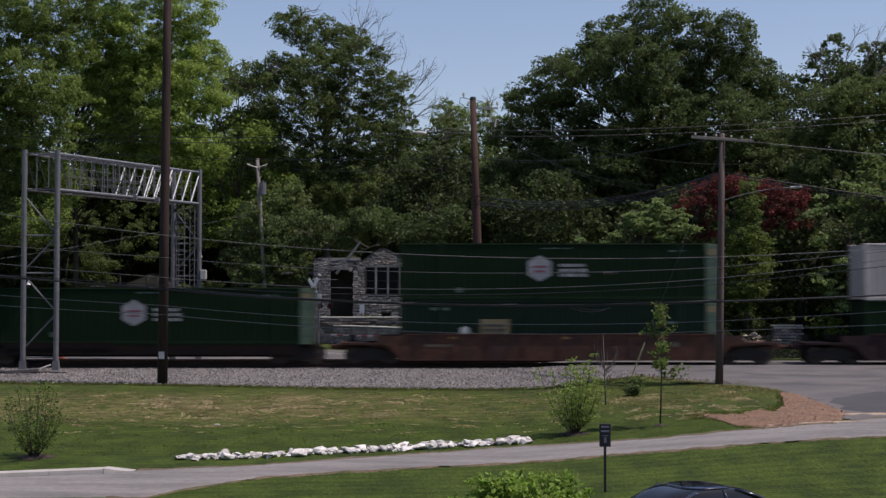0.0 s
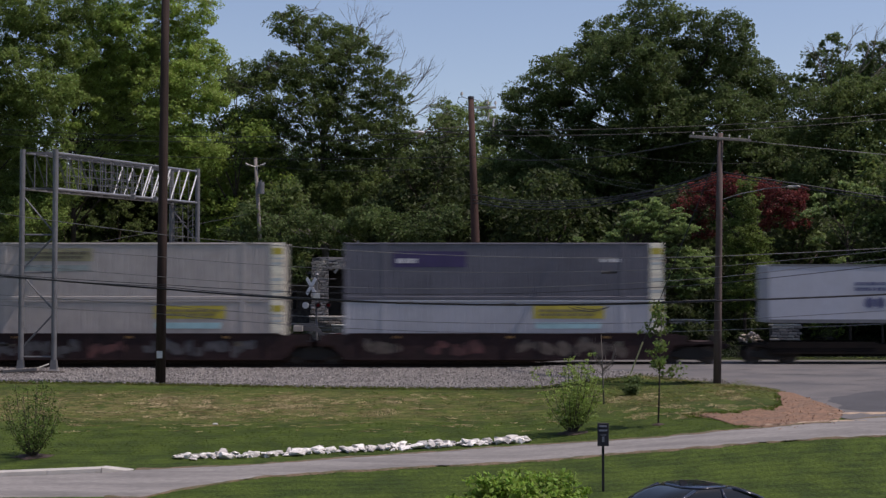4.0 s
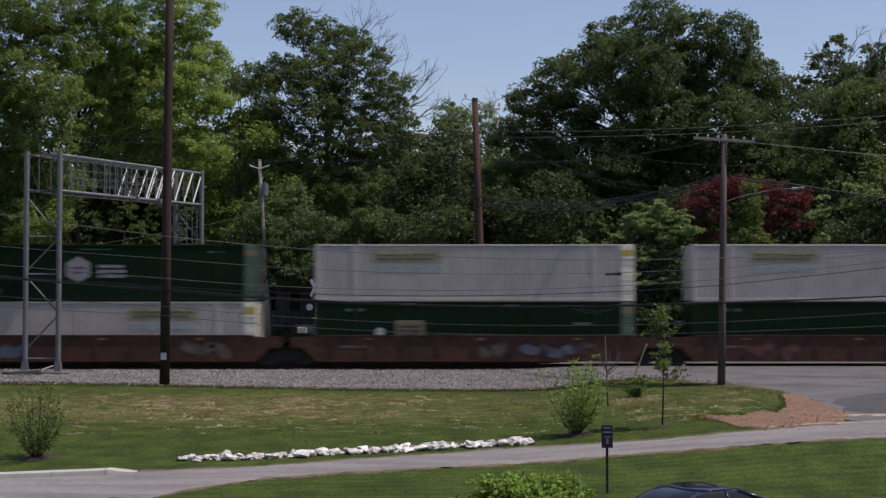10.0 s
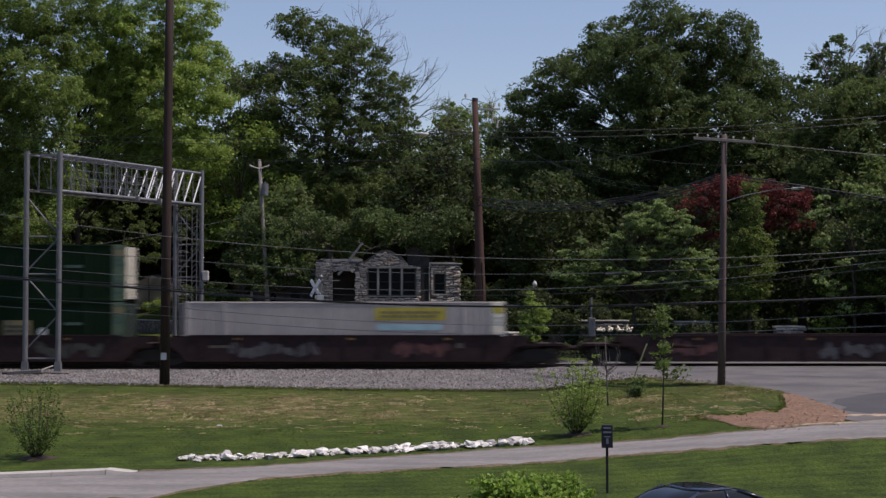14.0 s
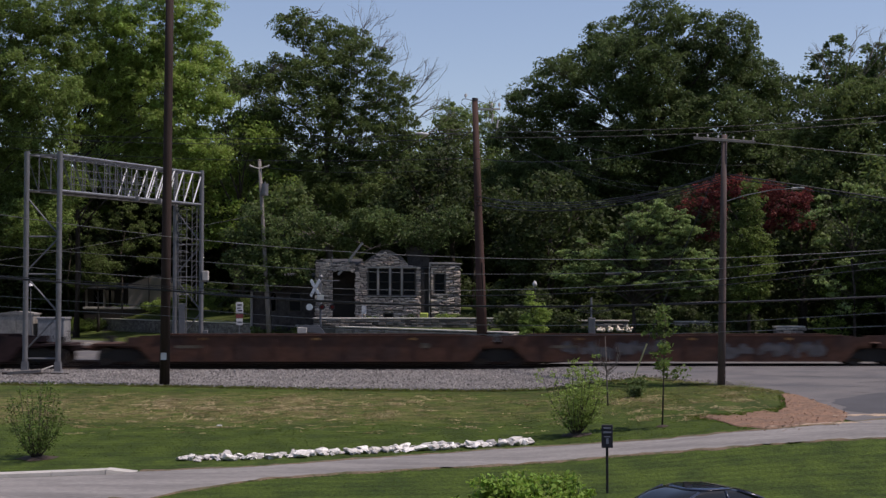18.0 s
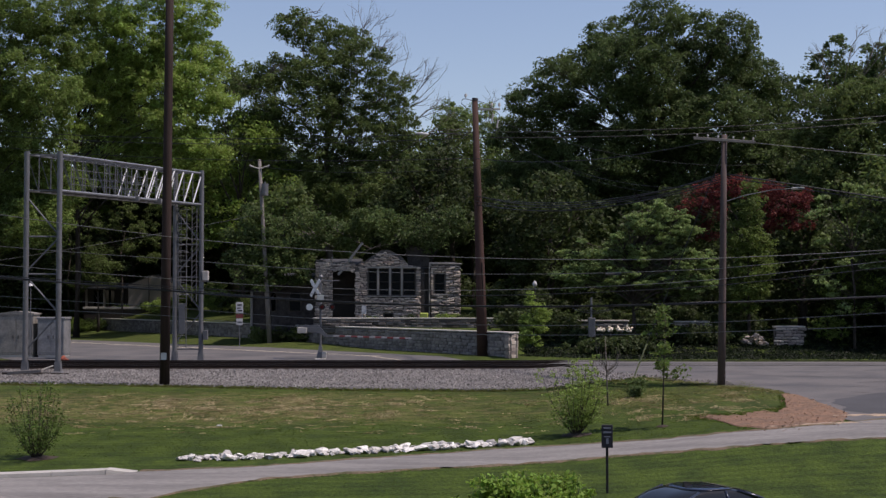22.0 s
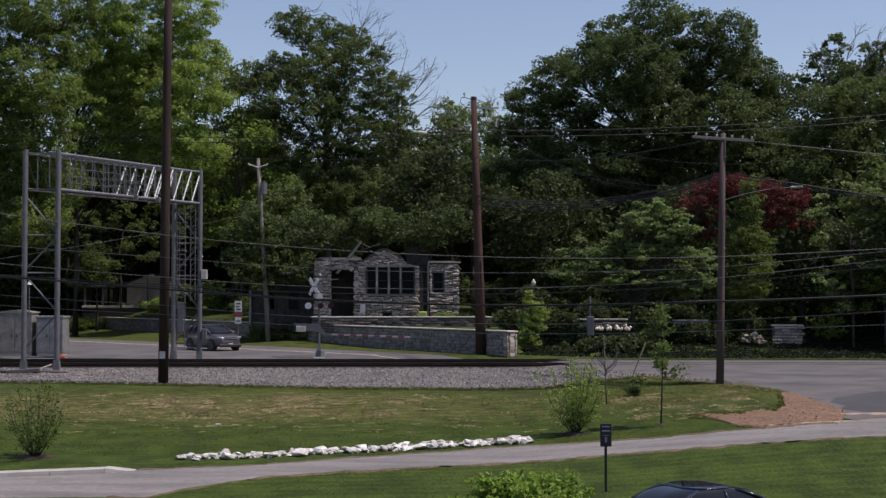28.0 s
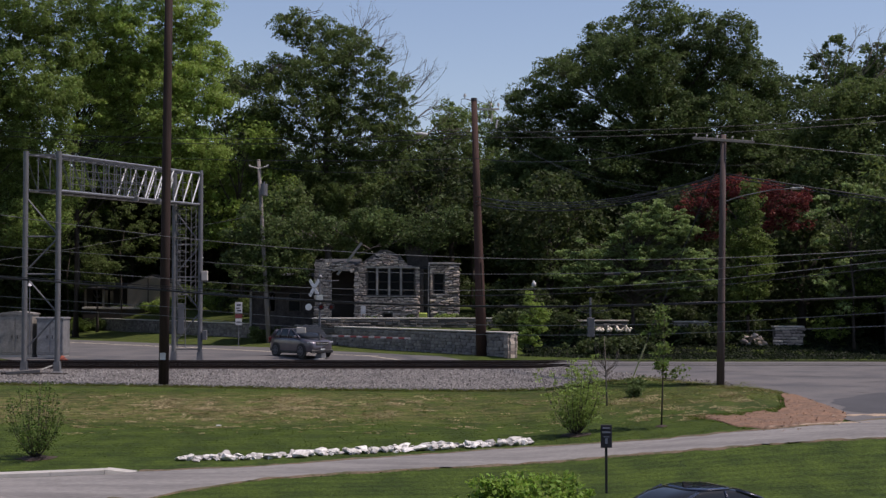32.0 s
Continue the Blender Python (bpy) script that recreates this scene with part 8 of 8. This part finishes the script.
def sapling(label, x, y, h, seed, leafy, tilt=0.0):
    r = random.Random(seed)
    t = thing("sapling", label, "young tree", pose(x, y, land(x, y)), "saplings on the lawn")
    part("trunk", Geo().tube([(0, 0, -0.05), (tilt * 0.4, 0, h * 0.4), (tilt, 0, h)], [0.035, 0.026, 0.008], 7), BARK if leafy else BARK_GREY, t, smooth=True)
    cs, rs = [], []
    for k in range(22 if leafy else 16):
        z = h * r.uniform(0.36, 0.95) if leafy else h * r.uniform(0.38, 0.55)
        a = r.uniform(0, 6.28)
        ln_ = (0.35 + 0.75 * (1 - z / h)) * r.uniform(0.5, 1.1) if leafy else r.uniform(0.35, 0.6)
        rise = 0.25 if leafy else h * r.uniform(0.28, 0.48)
        e = Vector((tilt * z / h + ln_ * math.cos(a), ln_ * math.sin(a), z + rise))
        s = Vector((tilt * z / h, 0, z))
        bow = 0.12 if leafy else 0.2
        part("branch", Geo().tube([s, s.lerp(e, 0.4) + Vector((bow * math.cos(a), bow * math.sin(a), -0.08)), s.lerp(e, 0.75) + Vector((bow * 0.9 * math.cos(a), bow * 0.9 * math.sin(a), 0)), e], [0.014, 0.012, 0.009, 0.005], 4), BARK if leafy else BARK_GREY, t)
        if leafy:
            cs += [e, s.lerp(e, 0.6)]
            rs += [r.uniform(0.16, 0.3), r.uniform(0.12, 0.22)]
    if leafy:
        for k in range(7):
            cs.append(Vector((tilt * 0.9, 0, h * (0.55 + 0.07 * k))))
            rs.append(0.2)
        part("foliage", leaf_mesh("foliage", cs, rs, 13, 0.075, LEAF_YOUNG, seed), LEAF_YOUNG, t)
    return t


sapling("slender young tree with bright green leaves on the lawn", 7.66, 48.95, 4.2, 41, True, 0.15)
sapling("bare young tree with upswept twigs", 6.55, 55.6, 2.75, 42, False, -0.1)
post_sign = thing("lawn_sign", "black notice panel with small white bars on a black post", "sign", pose(4.48, 38.25, land(4.48, 38.25)))
part("post", Geo().slab(-0.035, 0.035, 0.0, 0.05, -0.2, 1.85, 0.008), BLACK_PAINT, post_sign)
panel = part("panel", Geo().slab(-0.155, 0.155, -0.02, 0.0, 1.24, 1.87, 0.01), mat("sign_navy", (0.022, 0.02, 0.032), 0.5, vary=0.1), post_sign)
for a, b, c, d in ((-0.1, 0.1, 1.76, 1.8), (-0.11, 0.11, 1.64, 1.69), (-0.08, 0.08, 1.53, 1.55), (-0.03, 0.035, 1.35, 1.5)):
    part("sign_bar", Geo().box(a, b, -0.026, -0.02, c, d), mat("sign_bar_grey", (0.2, 0.21, 0.26), 0.6), panel)
tree("garden_bush", "leafy bright green garden bush below the drive", 1.78, 30.0, [(0, 0, 1.5, 1.2, 0.85), (-0.75, 0, 1.4, 0.85, 0.8), (0.8, 0, 1.4, 0.85, 0.8), (0.15, 0.1, 1.92, 0.62, 0.5), (-1.35, 0.2, 1.1, 0.55, 0.65), (1.3, 0.1, 1.1, 0.5, 0.75),
     (-0.5, -0.2, 0.7, 0.9, 0.7), (0.6, -0.2, 0.7, 0.9, 0.7), (-0.6, 0, 1.9, 0.45, 0.4), (0.75, 0.1, 1.85, 0.45, 0.4)], LEAF_BUSH, 51, 0.05, leaf_size=0.06, clump=0.2, per=26, cover=1.0, category="bush")

# ragged grass at the edges of ballast, drive and dirt
GRASS_BLADE = mat("grass_blade", (0.13, 0.16, 0.04), 0.8, vary=0.2, grain=3, tint=(0.2, 0.17, 0.07), per="island", translucent=0.4, bump=0, spec=0.2)


def tufts(name, label, spots, seed, h0, h1):
    r = random.Random(seed)
    g = Geo()
    for x, y in spots:
        z = land(x, y) + 0.01
        for k in range(5):
            a, h = r.uniform(0, 6.28), r.uniform(h0, h1)
            dx, dy, w = 1.1 * h * math.cos(a), 1.1 * h * math.sin(a), 0.02
            bx, by = x + r.uniform(-0.07, 0.07), y + r.uniform(-0.07, 0.07)
            g.quads([(bx - w, by, z), (bx + w, by, z), (bx + dx * 0.5 + w, by + dy * 0.5, z + h * 0.5), (bx + dx, by + dy, z + h * 0.6)], [(0, 1, 2), (0, 2, 3)])
    single(name, g, GRASS_BLADE, label, "grass", kind="stuff")


tufts("edge_grass", "ragged tufts of grass along the edge of the ballast", [(x, lerp_table(BALLAST_NEAR, x) + rnd(-0.5, 0.25)) for x in (rnd(-24, 8.5) for _ in range(2600))], 1, 0.05, 0.14)

def blades(name, label, spots, seed, h0, h1, width, material):
    """Leaning single blades of grass, a triangle each."""
    r = np.random.RandomState(seed)
    base = np.array([(x, y, land(x, y) - 0.005) for x, y in spots])
    k = len(base)
    a, b = r.uniform(0, 6.283, k), r.uniform(0, 6.283, k)
    h = r.uniform(h0, h1, k)
    side = np.column_stack([np.cos(a), np.sin(a), np.zeros(k)]) * (width * r.uniform(0.6, 1.4, k))[:, None]
    tip = np.column_stack([np.cos(b) * h * 1.5, np.sin(b) * h * 1.5, h * 0.45])
    v = np.stack([base - side, base + side, base + tip], 1).reshape(-1, 3)
    me = bpy.data.meshes.new(name)
    me.from_pydata(v.tolist(), [], np.arange(3 * k).reshape(-1, 3).tolist())
    me.materials.append(material)
    single(name, me, material, label, "grass", kind="stuff")


LAWN_BLADE = mat("lawn_blade", (0.072, 0.104, 0.014), 0.85, vary=0.2, grain=2, blotch=0.6, tint=(0.046, 0.072, 0.011), tint_amount=0.9, per="island", spread=0.4, translucent=0.4, bump=0, spec=0.15)
STRAW = mat("dry_straw", (0.52, 0.42, 0.26), 0.9, vary=0.2, grain=2, blotch=1, tint=(0.16, 0.13, 0.06), tint_amount=0.9, per="island", spread=0.5, translucent=0.3, bump=0, spec=0.15)
r_ = np.random.RandomState(5)


def off_drive(x, y):
    return not lerp_table(PATH_NEAR, x) - 0.1 < y < lerp_table(PATH_FAR, x) + 0.1


spots = [(x, y) for x, y in zip(r_.uniform(-18, 9.5, 36000), 44.5 + 17.5 * r_.uniform(0, 1, 36000)) if off_drive(x, y) and y < lerp_table(BALLAST_NEAR, x)]
blades("bank_grass", "short uneven grass on the bank below the ballast", spots, 6, 0.03, 0.08, 0.022, LAWN_BLADE)
spots = [(x, y) for x, y in zip(r_.uniform(-8, 17, 34000), 27 + 17.5 * r_.uniform(0, 1, 34000)) if off_drive(x, y) and y < lerp_table(PATH_FAR, x)]
blades("front_grass", "mown grass of the lawn before the drive", spots, 7, 0.02, 0.045, 0.014, LAWN_BLADE)
spots = []
while len(spots) < 21000:
    x, y = r_.uniform(-18, 9.5), r_.uniform(50, 60.5)
    dry = 0.6 * noise.noise((x * 0.4, y * 0.7, 4.0)) + 0.75 * noise.noise((x * 1.3, y * 2.6, 9.0)) + 0.4 * noise.noise((x * 4.0, y * 5.0, 2.0)) + 0.45 * ease(53.0, 55.0, y) * (1 - ease(58.5, 60.3, y)) * (1 - 0.8 * ease(-4.0, 1.0, x)) * ease(-17, -10, x)
    if dry > 0.38 + 0.15 * r_.uniform():
        spots.append((x, y))
while len(spots) < 25500:
    x, y = r_.uniform(6.5, 13.0), r_.uniform(50.8, 57.5)
    if noise.noise((x * 0.9, y * 0.7, 6.0)) + 0.6 * noise.noise((x * 3.0, y * 2.0, 1.0)) > 0.05 + 0.3 * r_.uniform():
        spots.append((x, y))
blades("dry_grass", "dry straw-coloured grass lying on the bank", spots, 8, 0.03, 0.1, 0.02, STRAW)
spots = [(x, (lerp_table(DIRT_FAR, x) if k % 3 else lerp_table(DIRT_NEAR, x)) + r_.uniform(-0.7, 0.6)) for k, x in enumerate(r_.uniform(8.9, 13.4, 3600))]
blades("dirt_edge_grass", "sparse grass creeping over the edge of the bare dirt", [(x, y) for x, y in spots if off_drive(x, y)], 9, 0.04, 0.12, 0.02, LAWN_BLADE)
RIM = [(8.2, 64.0), (11.3, 60.1), (13.0, 58.6), (13.9, 56.4)]
spots = [(x, lerp_table(RIM, x) - 0.35 + r_.normal(0, 0.4)) for x in r_.uniform(8.6, 13.8, 2600)]
blades("rim_weeds", "dry weeds and grass along the edge of the road", spots, 12, 0.06, 0.2, 0.022, GRASS_BLADE)
spots = [(x, lerp_table(RIM, x) - 0.6 + r_.normal(0, 0.5)) for x in r_.uniform(8.6, 13.8, 1300)]
blades("rim_straw", "dry straw lying along the edge of the road", spots, 13, 0.04, 0.12, 0.02, STRAW)

spots = [(x, (lerp_table(PATH_NEAR, x) if k % 2 else lerp_table(PATH_FAR, x)) + (-0.05 if k % 2 else 0.05) + r_.uniform(-0.1, 0.1)) for k, x in enumerate(r_.uniform(-9, 15, 1500))]
blades("drive_grass", "short grass overhanging the edges of the drive", [(x, y) for x, y in spots], 10, 0.04, 0.09, 0.02, LAWN_BLADE)

blades("weed_grass", "long weedy grass round the foot of the crossarm pole", [(r_.uniform(7.0, 13.3), r_.uniform(54.5, 61.0)) for _ in range(2600)], 11, 0.06, 0.2, 0.02, GRASS_BLADE)

# unseen plain wall added behind the viewpoint to darken reflections and block low sky
single("unseen_back_wall", Geo().box(-60, 60, -9.0, -8.6, -4.0, 12.0), CONCRETE, "plain unseen wall added behind the viewpoint to darken window reflections", "wall", kind="structure")


# ---------------------------------------------------------------- cars
CHROME = mat("bright_metal", (0.55, 0.55, 0.57), 0.25, 0.9, vary=0.05, bump=0)
HEADLAMP = glass("headlamp_glass", (0.3, 0.31, 0.33), 0.1)
CAR_GLASS = glass("car_glass", (0.015, 0.018, 0.022), 0.03)


def round_ring(x, hw, z0, z1, r, n=4):
    """A cross-section at x: half width hw from z0 to z1 with rounded shoulders."""
    pts = []
    for cy, cz, a0 in ((hw - r, z0 + r * 0.6, -90), (hw - r, z1 - r, 0), (-hw + r, z1 - r, 90), (-hw + r, z0 + r * 0.6, 180)):
        for i in range(n + 1):
            a = radians(a0 + 90 * i / n)
            pts.append((x, cy + r * math.cos(a), cz + (r if cz > z0 + r else r * 0.6) * math.sin(a)))
    return pts


def plan_ring(z, xr, xf, hw, r, n=5):
    pts = []
    for cx, cy, a0 in ((xf - r, hw - r, 0), (xr + r, hw - r, 90), (xr + r, -hw + r, 180), (xf - r, -hw + r, 270)):
        for i in range(n + 1):
            a = radians(a0 + 90 * i / n)
            pts.append((cx + r * math.cos(a), cy + r * math.sin(a), z))
    return pts


def road_car(c, paint, shape, wheel_r=0.34):
    """Fills the thing c with a car. shape: stations of the lower body, belt and roof outlines, axle places and half width."""
    hw = shape["hw"]
    part("body", Geo().loft([round_ring(x, w, z0, z1, 0.16) for x, w, z0, z1 in shape["body"]]), paint, c, smooth=True)
    (bx0, bx1, bz), (rx0, rx1, rz) = shape["belt"], shape["roof"]
    rw = hw - 0.2
    levels = [(0.0, 0.0), (0.25, 0.08), (0.5, 0.17), (0.7, 0.27), (0.82, 0.36), (0.9, 0.45), (0.945, 0.54), (0.97, 0.64), (0.99, 0.76), (1.0, 0.92)]
    mid0, mid1 = rx0 + 0.42 * (rx1 - rx0), rx0 + 0.58 * (rx1 - rx0)

    def shell(i):
        zf, f = levels[i]
        g = min(1.0, f / 0.5)
        x0 = bx0 + (rx0 - bx0) * g if f <= 0.5 else rx0 + (mid0 - rx0) * (f - 0.5) / 0.5
        x1 = bx1 + (rx1 - bx1) * g if f <= 0.5 else rx1 + (mid1 - rx1) * (f - 0.5) / 0.5
        w = hw - 0.05 + (rw - hw + 0.05) * g if f <= 0.5 else rw + (0.2 - rw) * (f - 0.5) / 0.5
        return plan_ring(bz + (rz + 0.03 - bz) * zf, x0, x1, w, min(0.5, w * 0.75, (x1 - x0) * 0.42), 9)
    part("glasshouse", Geo().loft([shell(i) for i in range(7)]), CAR_GLASS, c, "dark tinted windows", smooth=True)
    part("roof", Geo().loft([[(x, y * 1.012, z + 0.008) for x, y, z in shell(i)] for i in range(5, 10)]), paint, c, smooth=True)
    for s in (-1, 1):
        for xb, xr in shape["pillars"]:
            part("pillar", Geo().tube([(xb, s * (hw - 0.04), bz - 0.02), ((xb + xr) / 2 + 0.02, s * ((hw + rw) / 2 + 0.005), (bz + rz) / 2), (xr, s * (rw + 0.015), rz - 0.05)], 0.045, 6), paint, c, smooth=True)
        part("side_sill", Geo().slab(shape["axles"][0] + 0.45, shape["axles"][1] - 0.45, s * hw - 0.05, s * hw + 0.02, 0.2, 0.36, 0.02), BLACK_PAINT, c)
        m = part("mirror", Geo().slab(-0.08, 0.1, -0.11, 0.11, -0.07, 0.08, 0.03), paint, c, at=pose(bx1 - 0.45, s * (hw + 0.1), bz + 0.08))
        part("mirror_glass", Geo().box(-0.085, -0.08, -0.09, 0.09, -0.05, 0.06), CHROME, m)
        part("headlight", Geo().slab(-0.22, 0.07, -0.2, 0.2, -0.05, 0.06, 0.03), HEADLAMP, c, at=pose(shape["front"] - 0.16, s * (hw - 0.27), shape["lamp_z"], 0, 0, -s * 14))
        part("tail_light", Geo().slab(-0.05, 0.12, -0.12, 0.12, -0.16, 0.16, 0.03), RED_LENS, c, at=pose(shape["rear"] + 0.02, s * (hw - 0.14), shape["lamp_z"] + 0.1))
        for k, ax in enumerate(shape["axles"]):
            part("wheel_arch", Geo().rod((0, -0.02, 0), (0, 0.02, 0), wheel_r + 0.08, n=22), BLACK_PAINT, c, at=pose(ax, s * (hw - 0.0), wheel_r))
            w = part("wheel", Geo().rod((0, -0.11, 0), (0, 0.11, 0), wheel_r - 0.03, n=24).rod((0, -0.085, 0), (0, 0.085, 0), wheel_r, n=24), RUBBER, c, at=pose(ax, s * (hw - 0.07), wheel_r))
            rim = Geo().rod((0, -0.012, 0), (0, 0.012, 0), wheel_r * 0.3, n=12)
            for q in range(6):
                a = q * math.pi / 3
                rim.rod((0.05 * math.cos(a), 0, 0.05 * math.sin(a)), (wheel_r * 0.7 * math.cos(a), 0, wheel_r * 0.7 * math.sin(a)), 0.035, n=5)
            rim.tube([(wheel_r * 0.69 * math.cos(q * math.pi / 10), 0, wheel_r * 0.69 * math.sin(q * math.pi / 10)) for q in range(21)], 0.025, 5)
            part("rim", rim, STEEL, w, "grey alloy rim", at=pose(0, s * 0.115, 0))
    part("grille", Geo().slab(-0.03, 0.03, -0.45, 0.45, -0.1, 0.1, 0.02), BLACK_PAINT, c, "dark front grille", at=pose(shape["front"] - 0.015, 0, shape["lamp_z"] - 0.06))
    part("grille_bar", Geo().box(-0.01, 0.02, -0.4, 0.4, -0.02, 0.02), CHROME, c, at=pose(shape["front"] + 0.01, 0, shape["lamp_z"] - 0.06))
    part("front_bumper", Geo().slab(-0.1, 0.05, -hw + 0.12, hw - 0.12, 0.24, 0.44, 0.04), BLACK_PAINT, c, at=pose(shape["front"] - 0.03, 0, 0))
    part("rear_bumper", Geo().slab(-0.05, 0.1, -hw + 0.12, hw - 0.12, 0.3, 0.5, 0.04), BLACK_PAINT, c, at=pose(shape["rear"] + 0.03, 0, 0))
    part("number_plate", Geo().slab(-0.01, 0.012, -0.15, 0.15, 0.42, 0.5, 0.005), DECAL_FADED, c, at=pose(shape["front"] + 0.03, 0, 0))


SUV_PAINT = mat("purplish_grey_paint", (0.115, 0.105, 0.125), 0.3, 0.4, vary=0.03, bump=0, coat=0.6)
suv = thing("suv", "dark purplish-grey sport utility car waiting at the gate", "car")
road_car(suv, SUV_PAINT, {"hw": 0.9, "front": 2.1, "rear": -2.1, "lamp_z": 0.84, "axles": (-1.28, 1.27), "belt": (-1.98, 1.2, 1.08), "roof": (-1.45, 0.1, 1.6),
    "pillars": ((1.12, 0.12), (-0.1, -0.14), (-1.0, -0.9), (-1.6, -1.3), (-1.85, -1.42)),
    "body": [(-2.1, 0.68, 0.46, 0.95), (-2.02, 0.8, 0.34, 1.06), (-1.65, 0.88, 0.28, 1.12), (-0.5, 0.9, 0.26, 1.11), (0.7, 0.9, 0.26, 1.09), (1.15, 0.9, 0.26, 1.07), (1.65, 0.87, 0.28, 0.99), (1.95, 0.78, 0.32, 0.92), (2.1, 0.6, 0.4, 0.8)]}, 0.36)
SEDAN_PAINT = mat("dark_blue_paint", (0.012, 0.014, 0.03), 0.22, 0.3, vary=0.03, bump=0, coat=0.8)
sedan = thing("sedan", "dark blue parked saloon car with a rounded roof", "car", pose(6.25, 32.7, land(6.25, 32.7) + 0.02, 0, 0, 24))
road_car(sedan, SEDAN_PAINT, {"hw": 0.92, "front": 2.4, "rear": -2.4, "lamp_z": 0.68, "axles": (-1.42, 1.42), "belt": (-2.0, 1.4, 0.95), "roof": (-0.9, 0.2, 1.4),
    "pillars": ((1.3, 0.2), (-0.1, -0.14), (-1.75, -0.85)),
    "body": [(-2.4, 0.72, 0.4, 0.85), (-2.25, 0.85, 0.28, 0.95), (-1.7, 0.91, 0.22, 0.98), (0, 0.92, 0.2, 0.95), (1.3, 0.92, 0.2, 0.93), (2.0, 0.88, 0.22, 0.83), (2.3, 0.78, 0.26, 0.72), (2.4, 0.62, 0.32, 0.64)]}, 0.33)
part("roof_fin", Geo().prism([(-0.75, 1.43), (-0.5, 1.43), (-0.7, 1.52), (-0.77, 1.52)], -0.02, 0.02, "y"), BLACK_PAINT, sedan)


# ---------------------------------------------------------------- what moves
def motions():
    for ob, place, z in TRAIN:
        walk(ob, [(t, pose(place - GONE(t), RAIL_Y, z)) for t in range(0, 33)])
    rows = []
    for t, x in ((0, -178.2), (12, -106.2), (20, -58.2), (24, -33.3), (25, -27.6), (25.5, -24.93), (27.5, -16.2), (28, -14.51), (29, -11.7), (30.5, -9.11), (31, -8.76), (32, -8.24)):
        y = 72.63 - 1.1 * x
        rows.append((t, pose(x, y, land(x, y) + 0.022, 0, 0, -49)))
    walk(suv, rows)


motions()
